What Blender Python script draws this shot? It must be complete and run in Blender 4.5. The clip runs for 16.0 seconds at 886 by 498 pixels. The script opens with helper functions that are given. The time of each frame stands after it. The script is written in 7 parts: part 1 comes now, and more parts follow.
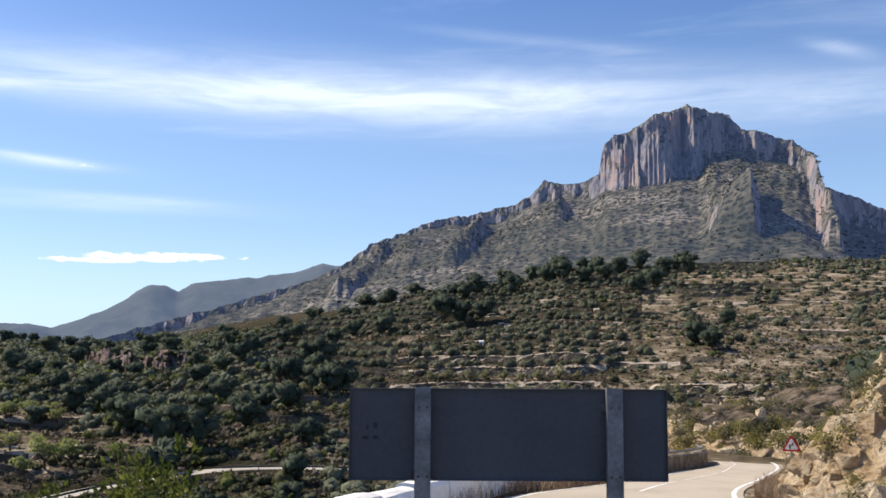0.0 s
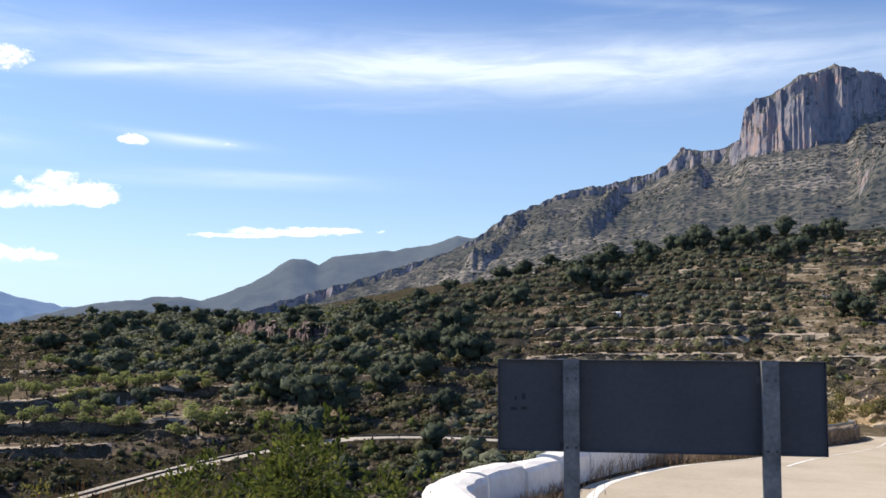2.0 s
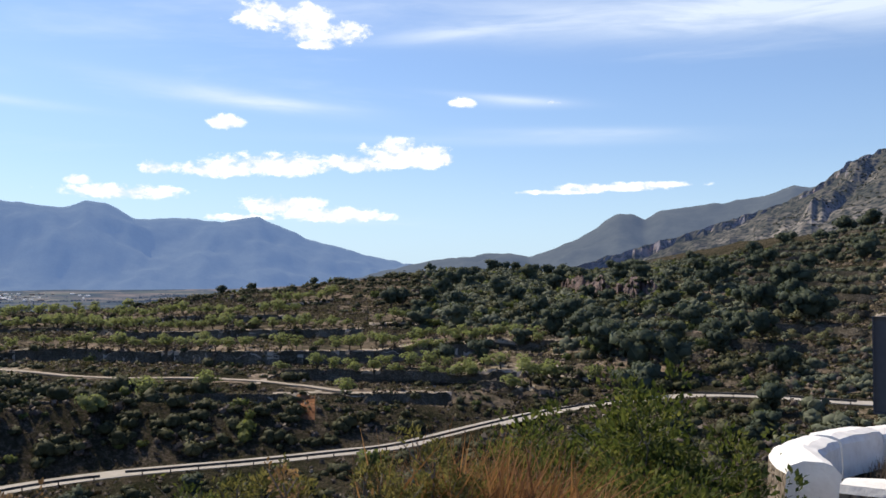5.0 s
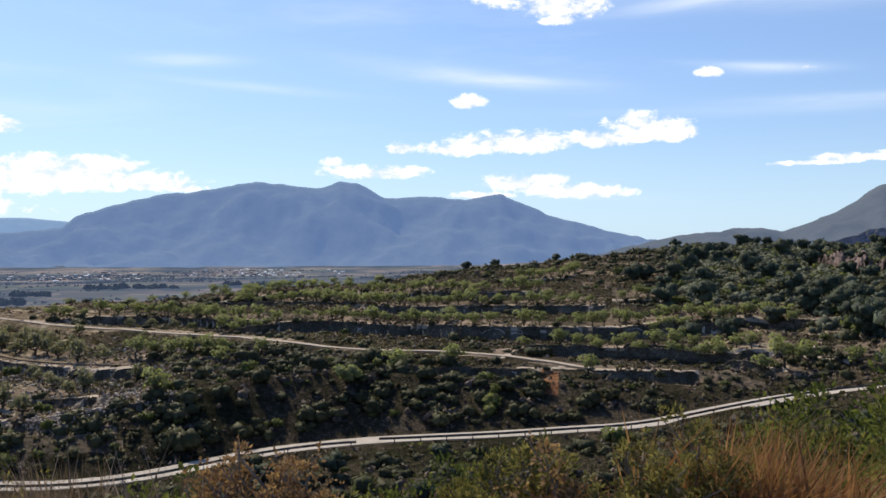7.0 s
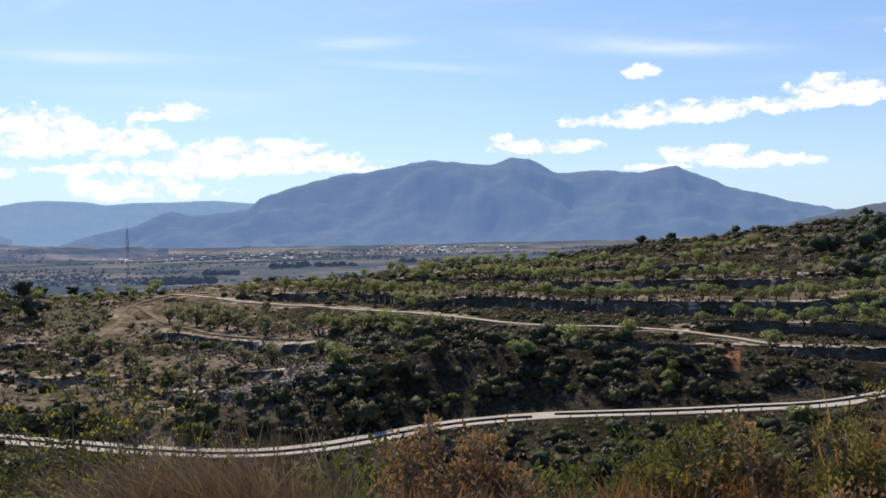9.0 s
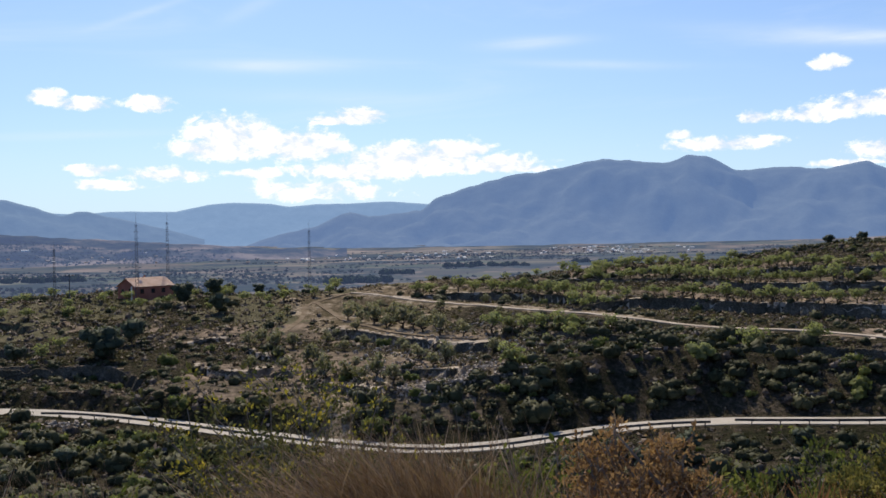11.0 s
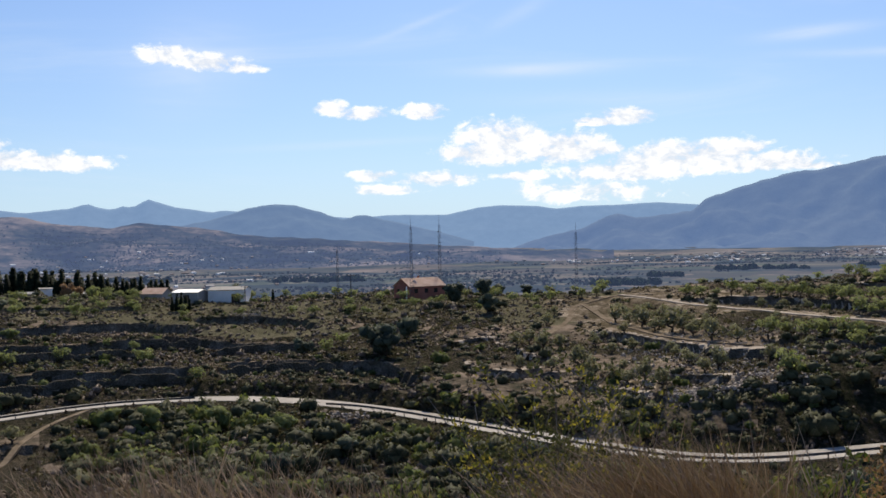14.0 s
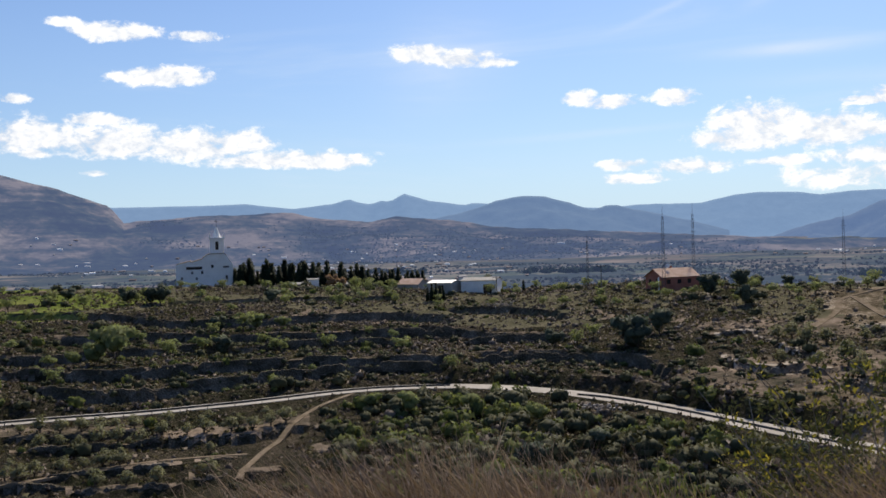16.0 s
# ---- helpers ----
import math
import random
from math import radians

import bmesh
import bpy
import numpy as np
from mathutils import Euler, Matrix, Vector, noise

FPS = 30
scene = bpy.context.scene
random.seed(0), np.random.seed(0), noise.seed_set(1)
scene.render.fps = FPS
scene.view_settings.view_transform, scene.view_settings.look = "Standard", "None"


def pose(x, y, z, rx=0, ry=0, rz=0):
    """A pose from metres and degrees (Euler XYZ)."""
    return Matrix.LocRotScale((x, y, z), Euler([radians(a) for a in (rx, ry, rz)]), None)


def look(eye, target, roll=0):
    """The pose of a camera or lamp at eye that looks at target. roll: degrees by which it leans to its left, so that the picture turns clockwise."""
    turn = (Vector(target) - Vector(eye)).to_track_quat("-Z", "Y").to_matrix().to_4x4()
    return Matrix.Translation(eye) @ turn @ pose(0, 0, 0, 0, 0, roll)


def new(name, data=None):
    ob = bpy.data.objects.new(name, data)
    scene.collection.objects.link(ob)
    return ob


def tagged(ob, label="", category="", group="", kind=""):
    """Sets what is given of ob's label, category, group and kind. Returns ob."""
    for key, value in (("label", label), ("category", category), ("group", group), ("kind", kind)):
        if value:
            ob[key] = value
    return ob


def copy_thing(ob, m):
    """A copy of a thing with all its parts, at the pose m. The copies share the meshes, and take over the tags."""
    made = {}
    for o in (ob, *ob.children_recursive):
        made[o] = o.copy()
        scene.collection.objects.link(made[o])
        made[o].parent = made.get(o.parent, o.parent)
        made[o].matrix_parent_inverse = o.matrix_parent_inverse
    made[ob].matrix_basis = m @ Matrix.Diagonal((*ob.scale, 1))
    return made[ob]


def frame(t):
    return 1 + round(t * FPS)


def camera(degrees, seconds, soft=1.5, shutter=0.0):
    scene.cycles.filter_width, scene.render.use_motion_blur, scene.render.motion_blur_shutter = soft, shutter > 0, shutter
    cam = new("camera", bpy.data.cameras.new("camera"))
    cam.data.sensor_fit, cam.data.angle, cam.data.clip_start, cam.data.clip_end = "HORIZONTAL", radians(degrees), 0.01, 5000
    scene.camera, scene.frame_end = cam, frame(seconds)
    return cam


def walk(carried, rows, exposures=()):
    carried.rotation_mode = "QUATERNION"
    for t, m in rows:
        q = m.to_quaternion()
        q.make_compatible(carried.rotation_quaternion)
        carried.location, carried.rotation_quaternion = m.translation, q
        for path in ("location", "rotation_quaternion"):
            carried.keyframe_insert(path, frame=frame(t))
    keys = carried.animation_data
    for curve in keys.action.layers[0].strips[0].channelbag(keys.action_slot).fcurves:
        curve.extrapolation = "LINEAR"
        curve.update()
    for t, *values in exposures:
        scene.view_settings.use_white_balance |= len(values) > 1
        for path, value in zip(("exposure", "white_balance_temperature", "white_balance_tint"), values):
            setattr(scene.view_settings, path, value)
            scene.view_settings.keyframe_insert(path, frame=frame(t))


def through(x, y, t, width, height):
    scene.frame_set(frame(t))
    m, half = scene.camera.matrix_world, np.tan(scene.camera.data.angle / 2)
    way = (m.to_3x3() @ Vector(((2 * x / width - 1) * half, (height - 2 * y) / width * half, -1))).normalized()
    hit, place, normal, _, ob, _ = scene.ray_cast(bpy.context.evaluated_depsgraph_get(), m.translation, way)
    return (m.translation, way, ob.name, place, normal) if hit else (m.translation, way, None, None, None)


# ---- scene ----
# ---- camera: held at arm's length by someone who turns on the spot ----
ARM = 0.42
# seconds, heading (to the left), tilt, roll
PATH = [
    (0, -0.00, 6.18, -0.30), (0.5, 1.86, 5.86, -0.31), (1, 3.79, 5.47, -0.25), (1.5, 5.80, 5.02, -0.18),
    (2, 7.82, 4.50, -0.23), (2.5, 9.93, 3.95, -0.16), (3, 12.15, 3.39, -0.09), (3.5, 14.98, 2.86, 0.02),
    (4, 18.44, 2.46, -0.02), (4.5, 22.45, 2.15, -0.07), (5, 26.57, 1.86, -0.12), (7.5, 43.20, 0.12, 0.36),
    (8, 45.63, -0.20, 0.80), (8.5, 48.12, -0.53, 0.91), (9, 50.47, -0.86, 0.95), (11.5, 62.98, -0.41, 0.95),
    (12, 65.50, -0.12, 0.79), (12.5, 68.08, 0.01, 0.70), (13, 70.64, -0.04, 0.94), (13.5, 73.20, -0.16, 1.02),
    (14, 75.79, -0.31, 1.14), (14.5, 78.48, -0.43, 1.24), (15, 81.82, -0.50, 1.29), (15.5, 85.78, -0.50, 1.51),
    (16, 90.16, -0.49, 1.74),
]
cam = camera(48.26, 16.0, soft=1.6)


def held(yaw, pitch, roll):
    a = radians(yaw)
    return pose(-ARM * math.sin(a), ARM * (math.cos(a) - 1.0), 0.0, 90 + pitch, roll, yaw)


walk(cam, [(t, held(y, p, r)) for t, y, p, r in PATH], exposures=[(0.0, 0.36), (2.5, 0.32), (5.0, 0.16), (9.0, 0.12), (13.0, -0.02), (16.0, -0.06)])

# ---- sky and sun ----
SUN_HEADING, SUN_HEIGHT = 71.0, 46.0


def polar(az, r):
    """The plan's place at a heading (degrees to the left) and a distance, from the holder who turns."""
    a = np.radians(az)
    return -(r + ARM) * np.sin(a), (r + ARM) * np.cos(a) - ARM


def bearing(x, y):
    """The heading and distance of a place."""
    return np.degrees(np.arctan2(-x, y + ARM)), np.hypot(x, y + ARM) - ARM


class Nodes:
    """A short hand for node trees."""

    def __init__(self, tree):
        self.tree = tree
        tree.nodes.clear()

    def add(self, kind, **values):
        n = self.tree.nodes.new(kind)
        for key, v in values.items():
            setattr(n, key, v)
        return n

    def put(self, socket, v):
        if isinstance(v, bpy.types.NodeSocket):
            self.tree.links.new(v, socket)
        elif v is not None:
            socket.default_value = v

    def math(self, op, a, b=None, c=None, clamp=False):
        n = self.add("ShaderNodeMath", operation=op, use_clamp=clamp)
        for i, v in enumerate((a, b, c)):
            self.put(n.inputs[i], v)
        return n.outputs[0]

    def noise(self, vec, scale, detail=4.0, rough=0.55, distort=0.0):
        n = self.add("ShaderNodeTexNoise")
        self.put(n.inputs["Vector"], vec)
        self.put(n.inputs["Scale"], scale)
        self.put(n.inputs["Detail"], detail)
        self.put(n.inputs["Roughness"], rough)
        self.put(n.inputs["Distortion"], distort)
        return n.outputs["Fac"]

    def ramp(self, fac, stops):
        n = self.add("ShaderNodeValToRGB")
        while len(n.color_ramp.elements) < len(stops):
            n.color_ramp.elements.new(0.5)
        for e, (p, c) in zip(n.color_ramp.elements, stops):
            e.position, e.color = p, (*c, 1.0) if len(c) == 3 else c
        self.put(n.inputs[0], fac)
        return n.outputs[0]

    def mix(self, fac, a, b, blend="MIX"):
        n = self.add("ShaderNodeMix", data_type="RGBA", blend_type=blend)
        self.put(n.inputs[0], fac)
        for i, v in ((6, a), (7, b)):
            self.put(n.inputs[i], (*v, 1.0) if isinstance(v, tuple) and len(v) == 3 else v)
        return n.outputs[2]

    def span(self, v, a, b, c=0.0, d=1.0, smooth=True):
        n = self.add("ShaderNodeMapRange", interpolation_type="SMOOTHSTEP" if smooth else "LINEAR")
        for i, x in enumerate((v, a, b, c, d)):
            self.put(n.inputs[i], x)
        return n.outputs[0]


def build_sky():
    world = bpy.data.worlds.new("sky")
    scene.world = world
    world.use_nodes = True
    n = Nodes(world.node_tree)
    sky = n.add("ShaderNodeTexSky", sky_type="NISHITA", sun_disc=False, sun_elevation=radians(SUN_HEIGHT),
                sun_rotation=radians(-SUN_HEADING), altitude=300.0, air_density=1.0, dust_density=1.2, ozone_density=1.6)
    co = n.add("ShaderNodeTexCoord").outputs["Generated"]
    xyz = n.add("ShaderNodeSeparateXYZ")
    n.put(xyz.inputs[0], co)
    x, y, z = xyz.outputs
    az = n.math("MULTIPLY", n.math("ARCTAN2", n.math("MULTIPLY", x, -1.0), y), 180 / math.pi)
    el = n.math("MULTIPLY", n.math("ARCSINE", z), 180 / math.pi)
    flat = n.add("ShaderNodeCombineXYZ")
    n.put(flat.inputs[0], az)
    n.put(flat.inputs[1], n.math("MULTIPLY", el, 1.0))
    flat = flat.outputs[0]
    # ragged edges for every cloud
    drawn = n.add("ShaderNodeMapping")
    drawn.inputs["Scale"].default_value = (0.8, 1.25, 1.0)
    n.put(drawn.inputs[0], flat)
    puff = n.noise(drawn.outputs[0], 0.75, 7.0, 0.62, 0.35)
    fine = n.noise(drawn.outputs[0], 2.4, 5.0, 0.62)
    edge = n.math("ADD", n.math("MULTIPLY", puff, 1.5), n.math("MULTIPLY", fine, 0.5))  # about 1.0 in the mean
    total = None
    for caz, cel, w, h, dens in CUMULUS:
        dx = n.math("MULTIPLY", n.math("SUBTRACT", az, caz), 0.8 / w)
        dy = n.math("SUBTRACT", el, cel)
        # flat below, heaped above
        dy = n.math("ADD", n.math("MULTIPLY", n.math("MAXIMUM", dy, 0.0), 0.8 / h), n.math("MULTIPLY", n.math("MINIMUM", dy, 0.0), 1.05 / h))
        rr = n.math("ADD", n.math("MULTIPLY", dx, dx), n.math("MULTIPLY", dy, dy))
        v = n.math("MULTIPLY", n.math("SUBTRACT", 1.0, rr), dens)
        total = v if total is None else n.math("MAXIMUM", total, v)
    total = n.math("ADD", total, n.math("MULTIPLY", n.math("SUBTRACT", edge, 0.94), 3.0))
    cumulus = n.span(total, -0.1, 1.0)
    # thin high veils, drawn out along the horizon
    squash = n.add("ShaderNodeMapping")
    squash.inputs["Scale"].default_value = (0.035, 0.22, 1.0)
    squash.inputs["Rotation"].default_value = (0, 0, radians(-2.0))
    n.put(squash.inputs[0], flat)
    veil = n.noise(squash.outputs[0], 1.0, 7.0, 0.6, 0.5)
    wisps = n.span(veil, 0.52, 0.80, 0.0, 0.34)
    band = None
    for caz, cel, w, h, slope, dens in VEILS:
        dx = n.math("SUBTRACT", az, caz)
        dy = n.math("SUBTRACT", n.math("SUBTRACT", el, cel), n.math("MULTIPLY", dx, slope))
        rr = n.math("ADD", n.math("POWER", n.math("MULTIPLY", dx, 1.0 / w), 2.0), n.math("POWER", n.math("MULTIPLY", dy, 1.0 / h), 2.0))
        v = n.math("MULTIPLY", n.math("POWER", 2.718, n.math("MULTIPLY", rr, -1.0)), dens)
        band = v if band is None else n.math("ADD", band, v)
    streaks = n.add("ShaderNodeMapping")
    streaks.inputs["Scale"].default_value = (0.12, 0.8, 1.0)
    streaks.inputs["Rotation"].default_value = (0, 0, radians(-3.0))
    n.put(streaks.inputs[0], flat)
    fibre = n.noise(streaks.outputs[0], 1.0, 6.0, 0.62, 0.8)
    band = n.math("MULTIPLY", band, n.math("MULTIPLY", n.span(veil, 0.22, 0.72, 0.5, 1.1), n.span(fibre, 0.28, 0.70, 0.6, 1.15)))
    thin = n.math("MINIMUM", n.math("ADD", wisps, band), 0.85)
    haze = n.math("ADD", n.span(el, 0.0, 8.0, 0.35, 0.0), n.span(el, 2.0, 24.0, 0.30, 0.0))
    col = n.mix(1.0, sky.outputs[0], (0.745, 0.985, 1.38), 'MULTIPLY')
    col = n.mix(haze, col, (8.0, 10.4, 12.4))
    col = n.mix(thin, col, (9.6, 10.6, 12.0))
    shade = n.mix(n.span(n.math("ADD", puff, n.math("MULTIPLY", fine, 0.4)), 0.56, 0.84), (9.6, 10.1, 11.0), (13.4, 13.4, 13.4))
    col = n.mix(cumulus, col, shade)
    bg = n.add("ShaderNodeBackground")
    n.put(bg.inputs[0], col)
    bg.inputs[1].default_value = 0.085
    out = n.add("ShaderNodeOutputWorld")
    n.put(out.inputs[0], bg.outputs[0])


# heading, height above the horizon, half width, half height (degrees), density
CUMULUS_1 = [
    (36.9, 14.81, 1.53, 0.71, 1.0), (34.8, 14.46, 1.57, 0.84, 1.0), (32.7, 14.00, 1.42, 0.61, 1.0), (33.7, 13.38, 0.92, 0.27, 1.0), (25.5, 10.22, 0.65, 0.29, 1.0),
    (20.1, 10.26, 0.33, 0.12, 0.5), (38.9, 8.87, 0.75, 0.36, 1.0), (39.6, 6.28, 1.97, 0.46, 1.0), (36.1, 6.58, 2.93, 0.59, 1.0), (31.5, 6.72, 1.86, 0.48, 1.0),
    (28.7, 7.21, 2.21, 0.74, 1.0), (27.1, 6.98, 1.22, 0.42, 1.0), (19.9, 5.11, 2.13, 0.13, 1.0), (16.9, 5.34, 2.63, 0.23, 1.0), (14.3, 5.46, 1.96, 0.16, 1.0),
]
CUMULUS_2 = [
    (39.2, 8.86, 0.69, 0.34, 1.0), (42.9, 6.22, 0.71, 0.35, 1.0), (44.7, 4.86, 2.76, 0.39, 1.0), (46.9, 5.46, 0.59, 0.26, 1.0), (35.8, 4.27, 1.85, 0.56, 1.0),
    (32.8, 3.75, 2.40, 0.40, 1.0), (38.3, 3.56, 1.57, 0.19, 1.0), (71.4, 5.65, 1.69, 1.08, 1.0), (72.8, 5.09, 2.47, 0.72, 1.0), (68.8, 5.15, 2.89, 0.80, 1.0),
    (62.1, 4.43, 4.31, 0.83, 1.0), (57.7, 4.00, 3.19, 0.42, 1.0), (64.9, 3.86, 3.61, 0.57, 1.0), (65.2, 6.87, 1.52, 0.40, 1.0), (66.4, 6.66, 1.20, 0.15, 1.0),
    (67.4, 2.77, 3.23, 0.62, 0.5),
]
CUMULUS_3 = [
    (91.0, 10.64, 1.51, 0.52, 1.0), (88.9, 10.33, 1.85, 0.49, 1.0), (87.0, 10.05, 0.94, 0.28, 1.0), (82.1, 7.83, 0.81, 0.41, 1.0), (80.3, 7.50, 1.46, 0.35, 1.0),
    (76.6, 7.55, 1.05, 0.45, 1.0), (65.1, 7.10, 1.59, 0.35, 1.0), (67.0, 6.86, 0.96, 0.16, 1.0), (72.5, 5.85, 2.12, 1.06, 1.0), (74.5, 5.18, 1.31, 0.45, 1.0),
    (68.6, 5.48, 2.26, 0.71, 1.0), (66.7, 5.22, 1.28, 0.45, 1.0), (62.9, 4.89, 1.88, 0.60, 1.0), (60.2, 4.77, 2.46, 0.69, 1.0), (57.2, 4.17, 2.08, 0.52, 1.0),
    (58.7, 4.95, 1.20, 0.43, 1.0), (55.5, 3.85, 1.16, 0.24, 1.0), (79.6, 3.97, 1.24, 0.29, 0.8), (79.1, 3.12, 1.63, 0.26, 0.8), (76.0, 3.72, 1.96, 0.39, 0.8),
    (71.1, 3.80, 1.47, 0.26, 0.8), (66.5, 2.93, 0.80, 0.39, 0.7), (68.4, 2.63, 0.97, 0.13, 0.6),
]
CUMULUS_4 = [
    (110.7, 12.24, 0.74, 0.26, 1.0), (108.2, 11.75, 2.04, 0.48, 1.0), (103.9, 11.71, 1.17, 0.30, 1.0), (105.6, 9.46, 2.40, 0.52, 1.0), (113.5, 8.17, 0.82, 0.26, 1.0),
    (109.3, 7.12, 1.59, 0.33, 1.0), (112.5, 6.12, 2.61, 0.96, 1.0), (108.4, 5.84, 2.90, 0.92, 1.0), (103.9, 5.61, 3.04, 0.88, 1.0), (101.4, 5.81, 1.56, 0.67, 1.0),
    (99.2, 4.82, 4.09, 0.48, 1.0), (96.7, 4.61, 1.93, 0.39, 1.0), (112.5, 5.31, 0.70, 0.24, 1.0), (109.4, 4.24, 0.58, 0.15, 0.6),
]
CUMULUS = CUMULUS_1 + CUMULUS_2 + CUMULUS_3 + CUMULUS_4
# heading, height, half width, half height, slope, density
VEILS_1 = [
    (1.0, 14.9, 24.0, 1.65, 0.029, 0.72), (16.8, 14.4, 8.0, 0.98, -0.029, 0.40), (22.0, 10.3, 2.9, 0.31, 0.033, 0.35), (18.4, 8.5, 5.6, 0.28, 0.014, 0.45), (-22.4, 16.5, 1.5, 0.37, 0.254, 0.50),
    (-4.6, 18.1, 5.6, 0.31, 0.102, 0.20), (37.2, 10.1, 5.2, 0.28, 0.045, 0.35), (23.2, 10.5, 3.4, 0.21, 0.089, 0.35), (22.6, 8.1, 9.7, 0.28, 0.009, 0.30), (26.1, 14.1, 4.1, 0.37, -0.097, 0.40),
    (7.6, 14.8, 10.2, 0.92, -0.007, 0.35),
]
VEILS_2 = [
    (70.3, 9.7, 3.5, 0.31, 0.011, 0.40), (55.4, 10.9, 2.5, 0.31, -0.046, 0.40), (51.7, 9.6, 4.4, 0.24, 0.061, 0.40), (39.1, 10.4, 6.5, 0.43, 0.128, 0.35), (67.0, 8.1, 5.6, 0.43, 0.016, 0.25),
    (89.7, 10.0, 3.2, 2.29, -0.094, 0.38), (77.1, 12.5, 2.3, 0.21, -0.359, 0.30), (69.3, 9.9, 4.8, 0.31, -0.005, 0.40), (55.0, 11.0, 2.7, 0.28, -0.004, 0.35), (82.0, 5.8, 5.7, 0.21, -0.046, 0.35),
    (70.9, 13.1, 1.8, 0.43, -0.464, 0.25),
]
VEILS = VEILS_1 + VEILS_2
build_sky()

sun = new("sun", bpy.data.lights.new("sun", "SUN"))
sun.data.energy, sun.data.angle, sun.data.color = 4.9, radians(0.6), (1.0, 0.88, 0.70)
flat = math.cos(radians(SUN_HEIGHT))
sx, sy = -flat * math.sin(radians(SUN_HEADING)), flat * math.cos(radians(SUN_HEADING))
sun.matrix_world = look((sx * 50, sy * 50, 50 * math.sin(radians(SUN_HEIGHT))), (0, 0, 0))

# ---- materials ----


def material(name, build, rough=0.9, metal=0.0, bump=0.0, spec=0.12):
    """build(n, co) gives the colour and a height (or None)."""
    m = bpy.data.materials.new(name)
    m.use_nodes = True
    n = Nodes(m.node_tree)
    p = n.add("ShaderNodeBsdfPrincipled")
    out = n.add("ShaderNodeOutputMaterial")
    n.put(out.inputs[0], p.outputs[0])
    tc = n.add("ShaderNodeTexCoord")
    geo = n.add("ShaderNodeNewGeometry")
    colour, height = build(n, tc.outputs["Object"], geo)
    n.put(p.inputs["Base Color"], (*colour, 1.0) if isinstance(colour, tuple) and len(colour) == 3 else colour)
    n.put(p.inputs["Roughness"], rough)
    p.inputs["Metallic"].default_value = metal
    p.inputs["Specular IOR Level"].default_value = spec
    if height is not None and bump > 0:
        b = n.add("ShaderNodeBump")
        b.inputs["Distance"].default_value = bump
        b.inputs["Strength"].default_value = 1.0
        n.put(b.inputs["Height"], height)
        n.put(p.inputs["Normal"], b.outputs[0])
    return m


def place(geo):
    return geo.outputs["Position"]


def two_tone(a, b, c, scale, fine, lo=0.35, hi=0.65):
    """Two scales of mottling between three colours."""

    def build(n, co, geo):
        big = n.noise(place(geo), scale, 5.0, 0.6)
        small = n.noise(place(geo), fine, 5.0, 0.65)
        col = n.ramp(n.math("ADD", n.math("MULTIPLY", big, 0.6), n.math("MULTIPLY", small, 0.4)), [(lo, a), (0.5, b), (hi, c)])
        return col, small

    return build


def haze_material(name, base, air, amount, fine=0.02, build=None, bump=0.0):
    """Far land: its own woods and rock, the lit air painted as emission."""
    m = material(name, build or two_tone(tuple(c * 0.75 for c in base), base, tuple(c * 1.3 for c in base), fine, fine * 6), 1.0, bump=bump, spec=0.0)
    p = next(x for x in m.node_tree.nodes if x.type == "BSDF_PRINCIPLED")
    # the haze: an even blue glow added to the surface
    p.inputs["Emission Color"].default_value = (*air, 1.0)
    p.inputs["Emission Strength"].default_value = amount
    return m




def scrub_soil(n, co, geo):
    """Brown soil under thyme, dry grass and low scrub."""
    big = n.noise(place(geo), 0.07, 4.0, 0.6)
    tuft = n.noise(place(geo), 1.1, 6.0, 0.72)
    f = n.math("ADD", n.math("MULTIPLY", big, 0.4), n.math("MULTIPLY", tuft, 0.6))
    soil = n.ramp(f, [(0.37, (0.020, 0.022, 0.013)), (0.45, (0.046, 0.043, 0.028)), (0.53, (0.090, 0.074, 0.055)), (0.63, (0.19, 0.152, 0.118))])
    growth = n.noise(place(geo), 2.6, 4.0, 0.65)
    return n.mix(n.span(growth, 0.47, 0.56, 0.0, 0.75), soil, n.ramp(big, [(0.35, (0.026, 0.031, 0.016)), (0.65, (0.060, 0.056, 0.033))])), n.math("ADD", tuft, growth)


M_SCRUB = material("scrub_soil", scrub_soil, 1.0, bump=0.9, spec=0.0)
M_MEADOW = material("green_meadow", two_tone((0.07, 0.09, 0.02), (0.13, 0.16, 0.04), (0.19, 0.19, 0.07), 0.08, 0.9), 1.0, bump=0.4, spec=0.0)
M_DRYGRASS = material("dry_grassland", two_tone((0.062, 0.062, 0.036), (0.115, 0.105, 0.066), (0.19, 0.165, 0.112), 0.06, 1.3, 0.36, 0.66), 1.0, bump=0.4, spec=0.0)
M_TREAD = material("terrace_soil", two_tone((0.045, 0.045, 0.032), (0.145, 0.115, 0.085), (0.32, 0.25, 0.19), 0.10, 0.9, 0.38, 0.64), 1.0, bump=0.5, spec=0.0)


def stone_wall(n, co, geo):
    v = n.add("ShaderNodeTexVoronoi")
    v.inputs["Scale"].default_value = 3.2
    n.put(v.inputs["Vector"], place(geo))
    big = n.noise(place(geo), 0.25, 4.0, 0.6)
    col = n.ramp(big, [(0.3, (0.055, 0.055, 0.038)), (0.5, (0.15, 0.13, 0.10)), (0.7, (0.30, 0.255, 0.20))])
    col = n.mix(n.span(v.outputs["Distance"], 0.15, 0.55, 0.0, 0.5), col, (0.03, 0.027, 0.022))
    return col, n.math("MULTIPLY", v.outputs["Distance"], -1.0)


M_WALL = material("dry_stone", stone_wall, 1.0, bump=0.2, spec=0.0)


